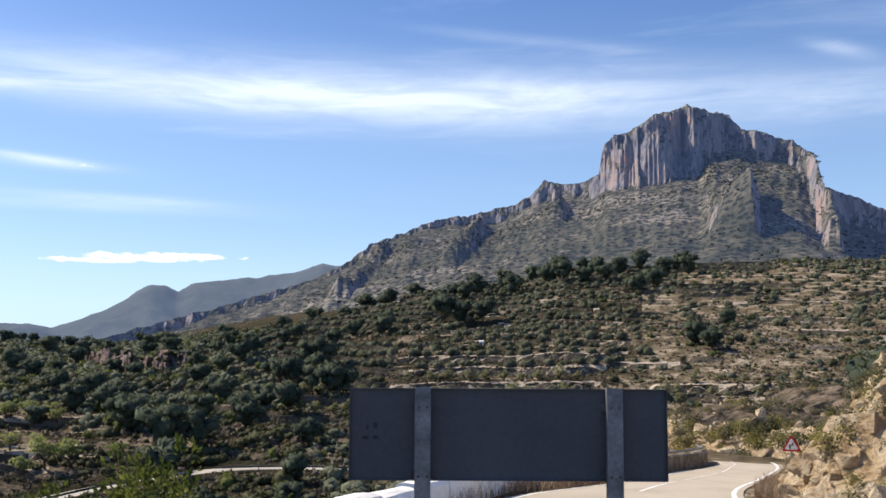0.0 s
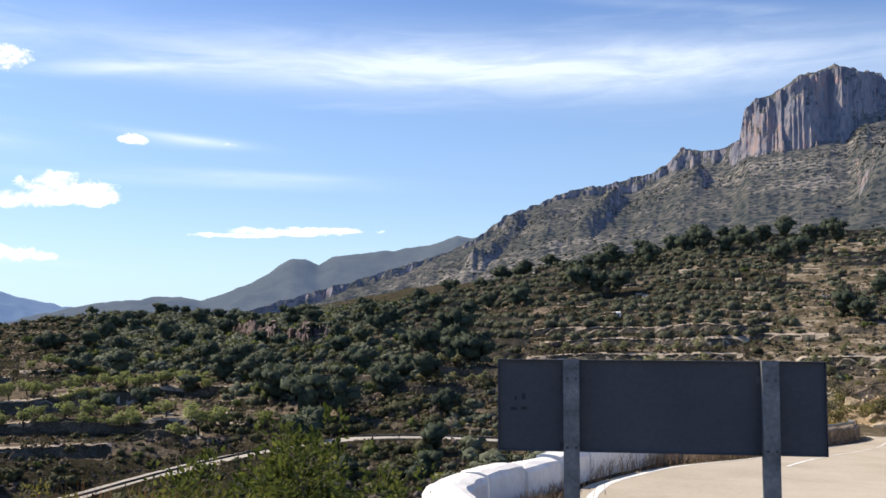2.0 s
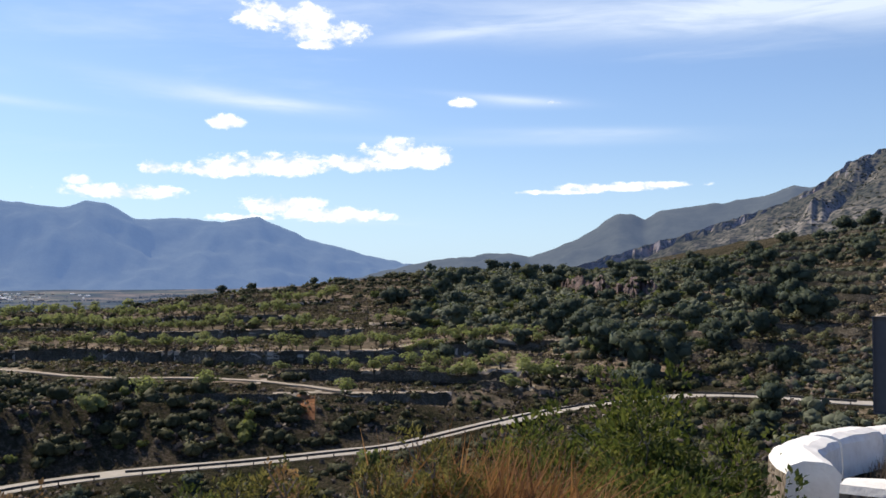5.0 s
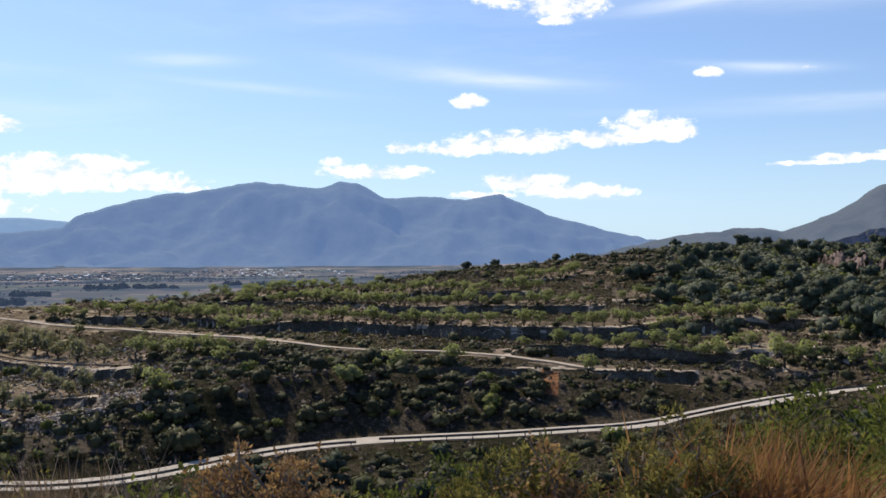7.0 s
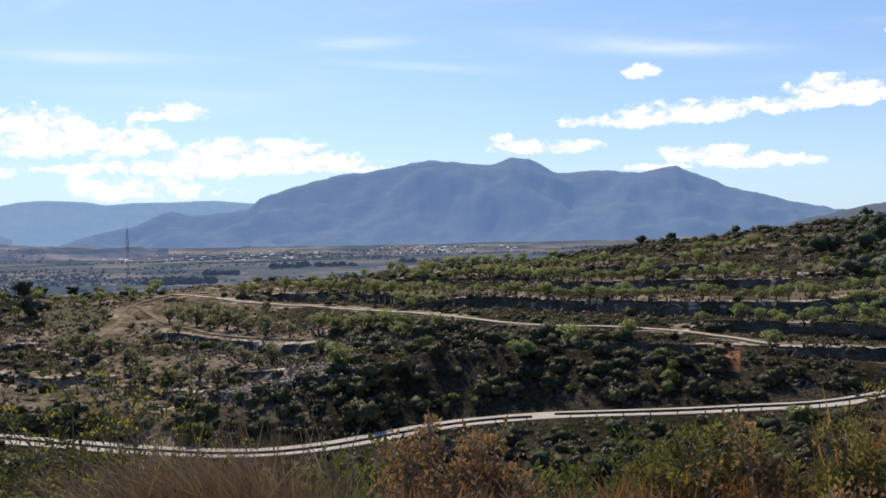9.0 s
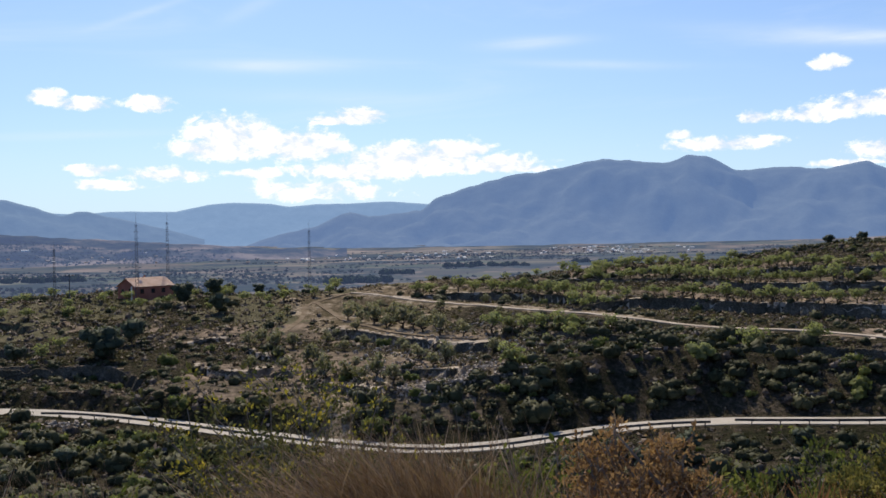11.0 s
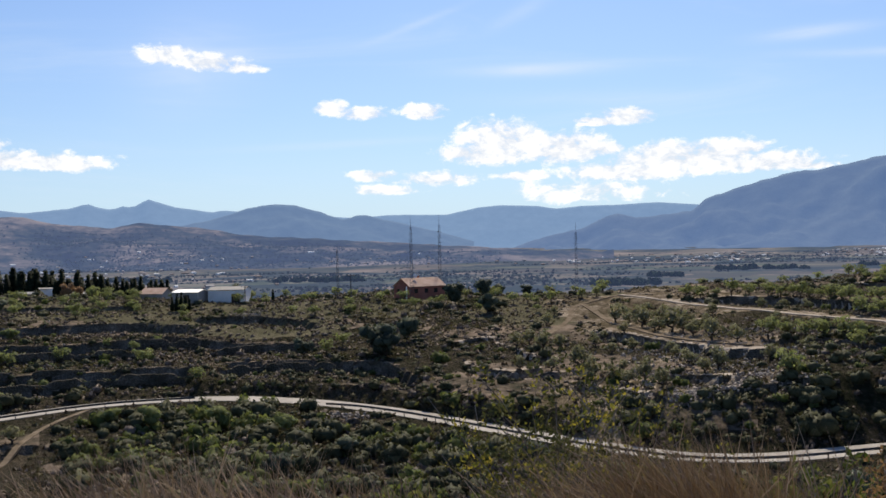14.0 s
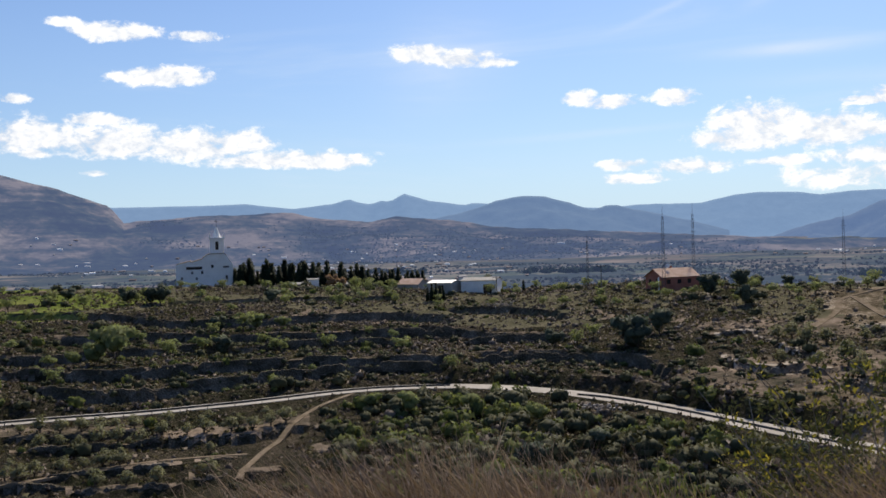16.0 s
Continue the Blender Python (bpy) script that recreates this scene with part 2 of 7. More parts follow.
def rock(n, co, geo):
    sep = n.add("ShaderNodeSeparateXYZ")
    n.put(sep.inputs[0], geo.outputs["Normal"])
    steep = n.span(n.math("ADD", sep.outputs[2], n.math("MULTIPLY", n.math("SUBTRACT", n.noise(place(geo), 0.05, 5.0, 0.65), 0.5), 0.9)), 0.34, 0.54)
    st = n.add("ShaderNodeMapping")
    st.inputs["Scale"].default_value = (0.14, 0.09, 0.042)
    n.put(st.inputs[0], place(geo))
    streak = n.noise(st.outputs[0], 1.0, 8.0, 0.68, 0.6)
    broad = n.noise(place(geo), 0.016, 4.0, 0.6)
    f = n.math("ADD", n.math("MULTIPLY", streak, 0.6), n.math("MULTIPLY", broad, 0.4))
    stone = n.ramp(f, [(0.37, (0.055, 0.06, 0.075)), (0.45, (0.19, 0.187, 0.205)), (0.53, (0.30, 0.262, 0.255)), (0.60, (0.40, 0.255, 0.195)), (0.68, (0.35, 0.32, 0.31))])
    # thin grass and thyme with pale scree, dotted with bushes
    spot = n.noise(place(geo), 0.05, 10.0, 0.74)
    drift = n.noise(place(geo), 0.007, 5.0, 0.6)
    g = n.math("ADD", n.math("MULTIPLY", spot, 0.62), n.math("MULTIPLY", drift, 0.38))
    green = n.ramp(g, [(0.37, (0.038, 0.041, 0.026)), (0.46, (0.076, 0.073, 0.050)), (0.53, (0.112, 0.101, 0.074)), (0.61, (0.26, 0.23, 0.19))])
    dots = n.add("ShaderNodeTexVoronoi")
    dots.inputs["Scale"].default_value = 0.15
    n.put(dots.inputs["Vector"], place(geo))
    green = n.mix(n.span(dots.outputs["Distance"], 0.36, 0.54, 0.85, 0.0), green, (0.018, 0.023, 0.013))
    return n.mix(steep, stone, green), n.math("ADD", n.math("MULTIPLY", n.math("MULTIPLY", streak, n.math("SUBTRACT", 1.0, steep)), 1.3), n.math("MULTIPLY", spot, 0.2))


# limestone with the blue air before it painted on as a weak glow
M_ROCK = haze_material("limestone_mountain_haze", (0.2, 0.2, 0.2), (0.085, 0.135, 0.30), 0.17, build=rock, bump=3.2)
M_CONCRETE = material("track_concrete", two_tone((0.30, 0.27, 0.23), (0.38, 0.345, 0.30), (0.46, 0.42, 0.37), 0.3, 4.0), bump=0.01)
M_ROAD = material("road_asphalt", two_tone((0.37, 0.32, 0.25), (0.45, 0.39, 0.31), (0.51, 0.45, 0.365), 0.4, 9.0), bump=0.006)
M_EARTH = material("path_earth", two_tone((0.12, 0.092, 0.062), (0.19, 0.15, 0.105), (0.27, 0.215, 0.16), 0.5, 2.5), 1.0, bump=0.08, spec=0.0)
M_DIRT_SUNLIP = material("path_dirt_sunlit_lip", two_tone((0.25, 0.20, 0.15), (0.36, 0.30, 0.235), (0.46, 0.39, 0.31), 0.4, 3.0), bump=0.05)
M_CLAY = material("red_clay", two_tone((0.13, 0.065, 0.035), (0.24, 0.12, 0.065), (0.36, 0.20, 0.11), 0.5, 2.0), 1.0, bump=0.4, spec=0.0)
M_CRAG = material("pink_crag", two_tone((0.085, 0.07, 0.065), (0.19, 0.145, 0.135), (0.36, 0.28, 0.25), 0.12, 0.8, 0.38, 0.62), 1.0, bump=0.9, spec=0.0)
M_RUBBLE = material("stony_soil", two_tone((0.06, 0.052, 0.03), (0.165, 0.13, 0.088), (0.38, 0.315, 0.235), 0.16, 1.1, 0.38, 0.60), 1.0, bump=0.8, spec=0.0)
M_LINE = material("road_paint", two_tone((0.62, 0.61, 0.58), (0.76, 0.75, 0.72), (0.82, 0.81, 0.78), 2.0, 14.0))
M_LIME = material("whitewash", two_tone((0.66, 0.63, 0.59), (0.83, 0.80, 0.76), (0.88, 0.86, 0.82), 1.3, 9.0, 0.3, 0.6), bump=0.02)

# ---- the lie of the land ----
RNG = np.random.default_rng(7)
LATTICE = RNG.random((256, 256))


def value_noise(x, y):
    xi, yi = np.floor(x).astype(int), np.floor(y).astype(int)
    fx, fy = x - xi, y - yi
    fx, fy = fx * fx * (3 - 2 * fx), fy * fy * (3 - 2 * fy)
    a, b = LATTICE[xi & 255, yi & 255], LATTICE[(xi + 1) & 255, yi & 255]
    c, d = LATTICE[xi & 255, (yi + 1) & 255], LATTICE[(xi + 1) & 255, (yi + 1) & 255]
    return (a * (1 - fx) + b * fx) * (1 - fy) + (c * (1 - fx) + d * fx) * fy


def fbm(x, y, octaves=4, gain=0.5):
    """About -1 to 1."""
    s, amp, tot = 0.0, 1.0, 0.0
    for k in range(octaves):
        s = s + amp * (value_noise(x + 17.3 * k, y - 9.1 * k) * 2 - 1)
        tot += amp
        amp *= gain
        x, y = x * 2.03, y * 2.03
    return s / tot


def along(az, table, k):
    return np.interp(az, [row[0] for row in table], [row[k] for row in table], period=360)


def smooth(a, b, v):
    t = np.clip((v - a) / (b - a), 0, 1)
    return t * t * (3 - 2 * t)


# the lower road: heading, distance, height
TRACK = [(-30, 158, -14), (-14, 152, -15.5), (4, 150, -17), (9, 155, -17), (12.5, 158, -17.5), (16.5, 155, -18.4), (20, 154, -19.85), (24.4, 146, -21.4),
         (29, 139, -23.2), (37, 133, -23.8), (45, 134, -24.8), (50.5, 131.5, -25.4), (54, 126, -25.7), (58, 121.5, -26), (62.5, 120.5, -26),
         (68.5, 128, -26.0), (74, 138, -25.6), (78.6, 149, -25.2), (83.4, 158, -24.7), (88.3, 165, -24.5), (92.5, 166.5, -24.5), (96, 165, -24.5),
         (101, 160, -24.8), (107.4, 161.5, -25.6), (114.6, 166, -26), (130, 170, -27)]
# the brow of the slope across the ravine
BROW = [(-30, 520, 47), (-19, 520, 48.5), (-7, 510, 46), (-4, 500, 37), (1, 470, 30.5), (6, 430, 17), (11.5, 400, 10.4), (16.3, 380, 5.0), (20, 380, 2.0),
        (23, 375, 3.6), (28, 355, 1.9), (32, 345, 0.2), (36, 338, -1.8), (39, 332, -3.2), (43.5, 325, -7.2), (50, 312, -9.2), (56.5, 290, -11.2),
        (66, 255, -14.4), (71, 248, -14.5), (75.5, 250, -13.3), (79, 250, -13.5), (86.5, 250, -14.6), (96, 290, -13.8), (105.7, 310, -12.2), (114.5, 310, -11.4), (130, 310, -11)]
# the scrub bank above the lower road: heading, how far behind the road it ends, height there
SHELF = [(-30, 30, -9), (4, 40, -11.5), (9, 30, -13), (14, 24, -14), (20, 22, -15.5), (26, 15, -17.6), (32, 14, -18.8), (40, 15, -18.0), (47, 16, -17.2), (52, 15, -17.6), (56, 15, -19.2),
         (60, 16, -20.5), (66, 9, -23.2), (74, 7, -22.8), (90, 7, -22.2), (114, 7, -23.8), (130, 7, -24.5)]
# beyond the brow, down to the plain or on to the mountain's foot
BACK = [(-30, 64, 100), (-10, 62, 100), (6, 24, 60), (16, 2, 20), (28, -10, -15), (40, -38, -50), (50, -44, -56), (100, -44, -56), (130, -40, -50)]


# the outer edge of the main road's bend, where the white wall stands: heading, distance
BEND = [(-60, 80), (-16, 68), (-12.5, 50), (-10, 38), (-5, 29.5), (-2.5, 26), (0, 23.2), (1.7, 21.5), (3.9, 19.2), (6.1, 18.3), (7.5, 18.0), (8.6, 16.9)]


def wall_range(az):
    return np.interp(az, [b[0] for b in BEND], [b[1] for b in BEND])


# the farm path on the terraces: heading, distance
FARM_PATH = [(31.5, 159), (34, 162), (36, 165), (40.3, 170.5), (43.5, 173), (46.8, 176.5), (50, 184), (53.3, 193.5), (57, 208), (60.4, 224), (63, 236), (66, 247)]


def base_height(x, y):
    """The slopes before they were terraced."""
    x, y = np.asarray(x, float), np.asarray(y, float)
    az, r = bearing(x, y)
    rt, zt = along(az, TRACK, 1), along(az, TRACK, 2)
    rb, zb = along(az, BROW, 1), along(az, BROW, 2)
    z7, z11 = along(az, BACK, 1), along(az, BACK, 2)
    right = smooth(10.5, 7.5, az) * smooth(-120, -80, az)  # the side on which the main road lies
    soft = smooth(34, -8, az) * smooth(-120, -80, az)
    zero = np.zeros_like(r)
    edge = 6.0 + 0.5 * fbm(x * 0.3, y * 0.3, 2)
    out = wall_range(az)
    rr = [zero, edge * (1 - soft) + 8.9 * soft, 9 * (1 - right) + out * right, 16 * (1 - right) + (out + 14) * right, np.full_like(r, 92.0), rt - 3.6, rt + 3.6, rt + along(az, SHELF, 1), rb, rb + 70,
          np.full_like(r, 700.0), np.full_like(r, 1100.0), np.full_like(r, 2600.0), np.full_like(r, 3400.0), np.full_like(r, 4990.0)]
    zroad = -2.3 - 0.047 * out
    zz = [zero - 1.62, -1.86 * (1 - soft) - 2.72 * soft, -3.0 * (1 - right) + zroad * right, -5.4 * (1 - right) + (zroad - 5.5) * right, zt - 3.0 - 1.5 * smooth(50, 100, az), zt, zt, along(az, SHELF, 2), zb, zb - 6 + 4.5 * smooth(70, 80, az),
          z7, z11, z11 * 0.9, np.minimum(z11 * 0.6, 60), np.minimum(z11 * 0.2, 40)]
    z = np.zeros_like(r) + zz[0]
    for k in range(len(rr) - 1):
        t = np.clip((r - rr[k]) / np.maximum(rr[k + 1] - rr[k], 0.01), 0, 1)
        z = np.where(r >= rr[k], zz[k] * (1 - t) + zz[k + 1] * t, z)
    # swells of the slopes, none on the road
    calm = np.minimum(smooth(9, 45, np.abs(r - rt)), smooth(35, 110, r))
    z = z + calm * (2.2 * fbm(x / 55, y / 55, 3) * smooth(620, 300, r) + smooth(600, 900, r) * 3 * fbm(x / 160, y / 160, 4))
    return z


# ---- traced lips
# lips of the old terraces: height of the wall or bank below, and headings and distances along it
LIPS_EAST = [
    (1.2, [(37.1, 280), (35.4, 282), (33.6, 287), (32.9, 293)]),
    (1.5, [(52.4, 285), (50.6, 288), (48.9, 296), (46.3, 298), (42.4, 273), (37.9, 255), (34.3, 260)]),
    (1.8, [(52.9, 284), (48.3, 270), (44.4, 239), (41.1, 233), (38.0, 227), (31.5, 220)]),
    (1.2, [(30.6, 232), (29.4, 233), (27.7, 229)]),
    (2.0, [(65.1, 241), (62.7, 235), (60.5, 239), (59.0, 241), (56.4, 238), (52.9, 218), (50.9, 216)]),
    (2.4, [(53.5, 195), (50.9, 206), (49.6, 212), (47.7, 211), (42.8, 204), (39.2, 196), (33.3, 197), (30.9, 197), (28.0, 198), (26.5, 200), (24.6, 202)]),
    (1.8, [(28.8, 200), (27.0, 203), (25.2, 200), (24.0, 205), (20.6, 203)]),
    (1.2, [(19.7, 204), (18.4, 207), (17.1, 206)]),
    (2.2, [(37.4, 162), (35.5, 176), (32.1, 176), (27.4, 173), (24.3, 172)]),
    (2.0, [(32.1, 178), (28.2, 176), (25.2, 175), (22.5, 175)]),
    (1.4, [(22.0, 174), (21.2, 178), (19.7, 179)]),
    (1.5, [(25.2, 164), (23.7, 166), (21.5, 165)]),
]
LIPS_MID = [
    (2.2, [(57.4, 177), (53.5, 170), (52.6, 164), (50.3, 164), (49.0, 161), (45.1, 162), (44.3, 158), (41.2, 156), (38.0, 155), (32.7, 158), (28.9, 158), (26.3, 158)]),
    (1.0, [(54.5, 145), (50.3, 150), (47.1, 151)]),
    (1.6, [(67.1, 201), (65.0, 194), (63.1, 183), (61.1, 174), (59.9, 170), (58.0, 169)]),
    (1.2, [(62.8, 153), (61.2, 149), (59.4, 147)]),
    (1.8, [(61.5, 136), (59.9, 138), (58.0, 138), (55.5, 141)]),
    (1.4, [(68.0, 151), (65.7, 147), (63.4, 139), (61.6, 134)]),
    (1.2, [(74.5, 168), (73.5, 164), (71.9, 161), (70.5, 164)]),
    (0.9, [(70.9, 159), (69.0, 160)]),
    (1.0, [(72.8, 190), (71.2, 174), (69.6, 171)]),
    (1.0, [(75.4, 189), (74.1, 193), (72.8, 195)]),
]
LIPS_WEST = [
    (1.1, [(105.7, 287), (102.0, 279), (97.5, 279), (93.0, 267)]),
    (2.0, [(114.4, 276), (111.6, 274), (108.7, 267), (105.7, 249), (101.7, 245), (97.6, 246), (93.0, 243), (89.8, 233)]),
    (2.1, [(111.6, 240), (107.2, 237), (102.7, 226), (97.6, 221), (94.7, 223), (89.8, 217)]),
    (2.1, [(114.4, 219), (112.2, 214), (109.9, 216), (106.1, 214), (102.1, 209), (96.3, 211), (93.1, 209)]),
    (2.2, [(114.4, 199), (108.8, 188), (106.1, 187), (102.7, 188), (98.9, 190), (95.1, 189), (90.5, 185)]),
    (2.5, [(112.8, 184), (110.0, 174), (107.3, 172), (104.6, 174), (101.5, 176), (97.7, 179), (95.1, 182), (90.5, 178)]),
    (1.4, [(89.2, 206), (86.5, 205), (83.3, 201)]),
    (1.8, [(88.5, 183), (85.0, 182), (81.7, 178)]),
    (1.7, [(92.2, 224), (90.0, 220), (87.1, 207), (85.1, 204), (83.3, 201)]),
    (1.7, [(89.7, 244), (86.5, 238), (83.5, 225)]),
    (2.0, [(88.0, 187), (84.2, 184), (82.0, 180), (80.2, 177), (78.9, 173), (77.7, 164)]),
    (1.3, [(81.4, 162), (79.3, 159)]),
]
LIPS_NORTH = [
    (1.8, [(3.0, 227), (-0.2, 226), (-3.1, 225), (-8.6, 223)]),
    (2.0, [(2.0, 244), (-0.2, 243), (-4.4, 240), (-7.0, 236), (-8.9, 238)]),
    (1.4, [(-9.1, 239), (-9.7, 243), (-11.7, 242), (-13.3, 241)]),
    (2.0, [(2.5, 260), (-0.2, 258), (-5.4, 252), (-8.6, 249), (-10.3, 253)]),
    (1.5, [(-1.5, 283), (-3.1, 280), (-5.7, 274), (-8.6, 267), (-10.5, 265)]),
    (1.5, [(-0.2, 313), (-3.8, 303), (-8.9, 278)]),
    (1.6, [(5.2, 343), (2.1, 330), (-1.0, 325)]),
    (1.6, [(-3.4, 340), (-7.0, 321), (-10.2, 311)]),
    (1.5, [(-2.1, 360), (-5.4, 358), (-8.9, 348)]),
    (1.5, [(-5.7, 389), (-8.9, 381), (-10.8, 369), (-13.3, 368)]),
    (1.3, [(-4.8, 428), (-7.0, 411), (-10.2, 411)]),
    (1.2, [(-13.4, 452), (-16.1, 444), (-20.3, 441)]),
    (1.4, [(-20.4, 399), (-22.2, 401), (-23.9, 400)]),
    (1.4, [(-20.1, 380), (-22.2, 380)]),
    (1.8, [(-16.4, 357), (-19.4, 359), (-20.8, 353), (-22.2, 358)]),
    (2.0, [(-17.9, 314), (-19.9, 314), (-22.2, 307)]),
    (1.6, [(-19.9, 284), (-22.1, 284)]),
    (1.4, [(-13.3, 342), (-14.1, 352), (-16.1, 346)]),
    (1.4, [(-13.0, 295), (-14.4, 304)]),
    (2.0, [(-12.0, 221), (-14.8, 220), (-17.7, 217)]),
    (1.2, [(-16.0, 212), (-17.1, 213), (-18.0, 217), (-19.8, 219)]),
    (1.4, [(-17.1, 204), (-19.9, 202)]),
    (1.6, [(-12.6, 209), (-14.4, 210), (-16.2, 207)]),
    (1.2, [(23.8, 206), (21.6, 207), (19.6, 206), (18.5, 209)]),
    (1.4, [(12.8, 255), (10.4, 257), (8.8, 252)]),
    (1.2, [(16.2, 263), (15.3, 272), (14.0, 274)]),
    (1.2, [(20.4, 172), (18.6, 170), (17.2, 173)]),
    (1.2, [(16.5, 168), (15.2, 171)]),
    (1.2, [(22.6, 150), (20.6, 149)]),
]
LIPS_NEAR = [
    (1.2, [(113.7, 148), (110.3, 145), (105.9, 143), (101.6, 140), (98.4, 143)]),
    (1.1, [(112.6, 133), (111.1, 131), (110.3, 133), (107.9, 131), (105.4, 130)]),
    (1.0, [(104.4, 131), (102.4, 131)]),
    (1.0, [(104.7, 123), (103.1, 123)]),
    (1.0, [(102.1, 122), (100.1, 121)]),
    (1.1, [(114.6, 131), (111.4, 127)]),
    (1.1, [(111.1, 125), (107.9, 124), (105.5, 122)]),
    (1.0, [(114.5, 156), (111.2, 152), (107.1, 149)]),
]
LIPS = LIPS_NEAR + LIPS_EAST + LIPS_MID + LIPS_WEST + LIPS_NORTH


def lip_line(k, az):
    rows = sorted(LIPS[k][1])
    return np.interp(az, [q[0] for q in rows], [q[1] for q in rows]) + 0.7 * fbm(az * 1.7, az * 0 + 3.1 * k, 2)


def lip_span(k):
    return min(q[0] for q in LIPS[k][1]), max(q[0] for q in LIPS[k][1])


def lip_runs():
    """How far the level ground before each lip reaches."""
    out = []
    for k in range(len(LIPS)):
        a0, a1 = lip_span(k)
        a = np.linspace(a0, a1, 9)
        r = lip_line(k, a)
        rise = np.median(base_height(*polar(a, r)) - base_height(*polar(a, r - 15))) / 15
        out.append(min(0.85 * LIPS[k][0] / max(rise, 0.03), 30.0))
    return out


RUN_LENGTH = lip_runs()


def lip_field(az, r):
    """The cut of the terraces into the slope, the way back to the lip in front and on to the next one."""
    cut, behind, ahead = np.zeros_like(r), np.full_like(r, 99.0), np.full_like(r, 99.0)
    for k, (h, _) in enumerate(LIPS):
        a0, a1 = lip_span(k)
        m = np.where((az > a0 - 0.7) & (az < a1 + 0.7) & (r > 95) & (r < 560))
        if not len(m[0]):
            continue
        am, rm = az[m], r[m]
        fade = smooth(a0 - 0.7, a0 + 0.2, am) * smooth(a1 + 0.7, a1 - 0.2, am)
        ahead_k = lip_line(k, am) - rm
        c = -h * fade * np.clip(1 - ahead_k / RUN_LENGTH[k], 0, 1) * smooth(0, 0.9, ahead_k)
        cut[m] = np.minimum(cut[m], c)
        inside = fade > 0.5
        behind[m] = np.where(inside & (ahead_k <= 0), np.minimum(behind[m], -ahead_k), behind[m])
        ahead[m] = np.where(inside & (ahead_k > 0), np.minimum(ahead[m], ahead_k), ahead[m])
    return cut, behind, ahead


def height(x, y, parts=False):
    """The ground's height, or how far it is terraced and the share of a terrace that lies below."""
    x, y = np.asarray(x, float), np.asarray(y, float)
    az, r = bearing(x, y)
    rt, rb = along(az, TRACK, 1), along(az, BROW, 1)
    z = base_height(x, y)
    # terraces
    shelf = rt + along(az, SHELF, 1)
    far = smooth(shelf - 3, shelf + 2, r) * smooth(rb + 40, rb - 5, r)
    wild = smooth(-0.02, 0.16, fbm(x / 90 + 3.7, y / 90, 2) + 0.34 + 0.25 * smooth(18, 4, az) - 0.9 * smooth(12, 17, az) * smooth(29, 23, az) * smooth(0, 60, r - 180) - 0.42 * smooth(66, 70, az) * smooth(84, 77, az) + 0.6 * smooth(80, 88, az) - 0.55 * smooth(-8, -13, az))
    off = np.abs(r - np.interp(az, [k[0] for k in FARM_PATH], [k[1] for k in FARM_PATH]))
    lane = smooth(30, 33, az) * smooth(67, 65, az)
    cut, behind, ahead = lip_field(az, r)
    off = smooth(12, 3.0, off) * lane
    cut = cut * (1 - off)
    plain_run = np.maximum(smooth(17, 22, az), smooth(26, 14, np.minimum(behind, ahead)))
    generic = far * wild * (1 - plain_run) * (1 - off)
    step = 2.6 + 0.35 * smooth(14, 8, az) - 0.4 * smooth(66, 76, az)
    step = np.where((r < rt - 3) & (az > 85), 1.35, step)
    u = (z + 0.75 * fbm(x / 30, y / 30, 3)) / step
    f = u - np.floor(u)
    t = step * (np.floor(u) + 0.22 * f + 0.78 * smooth(0.955, 0.995, f))
    if parts:
        traced = (np.minimum(behind, ahead) < 38) & (generic < 0.5)
        share = np.clip(behind, 0, 45) / (np.clip(behind, 0, 45) + np.clip(ahead, 0, 45))
        return np.where(traced, 1.0 - off, generic), np.where(traced, share, f), u, step, generic, behind
    z = z + generic * (t - u * step) + cut
    z = z + 0.16 * fbm(x / 2.6, y / 2.6, 3) * smooth(30, 100, r) * smooth(3.6, 6, np.abs(r - rt)) * smooth(700, 300, r)
    return z


def mesh_object(name, verts, faces, mats, index=None, smooth_shade=False, normals=None):
    me = bpy.data.meshes.new(name)
    verts, faces = np.asarray(verts, np.float32), np.asarray(faces, np.int32)
    k = faces.shape[1]
    me.vertices.add(len(verts))
    me.vertices.foreach_set("co", verts.ravel())
    me.loops.add(faces.size)
    me.loops.foreach_set("vertex_index", faces.ravel())
    me.polygons.add(len(faces))
    me.polygons.foreach_set("loop_start", np.arange(0, faces.size, k, dtype=np.int32))
    me.polygons.foreach_set("loop_total", np.full(len(faces), k, np.int32))
    for m in mats:
        me.materials.append(m)
    if index is not None:
        me.polygons.foreach_set("material_index", np.asarray(index, np.int32))
    me.update()
    me.validate()
    me.polygons.foreach_set("use_smooth", np.full(len(me.polygons), smooth_shade))
    if normals is not None:
        me.normals_split_custom_set_from_vertices(np.asarray(normals, np.float32))
    return new(name, me)


def grid_faces(rows, cols, wrap=False):
    i, j = np.meshgrid(np.arange(rows - 1), np.arange(cols if wrap else cols - 1), indexing="ij")
    a = i * cols + j
    b = i * cols + (j + 1) % cols
    return np.stack([a, b, b + cols, a + cols], -1).reshape(-1, 4)


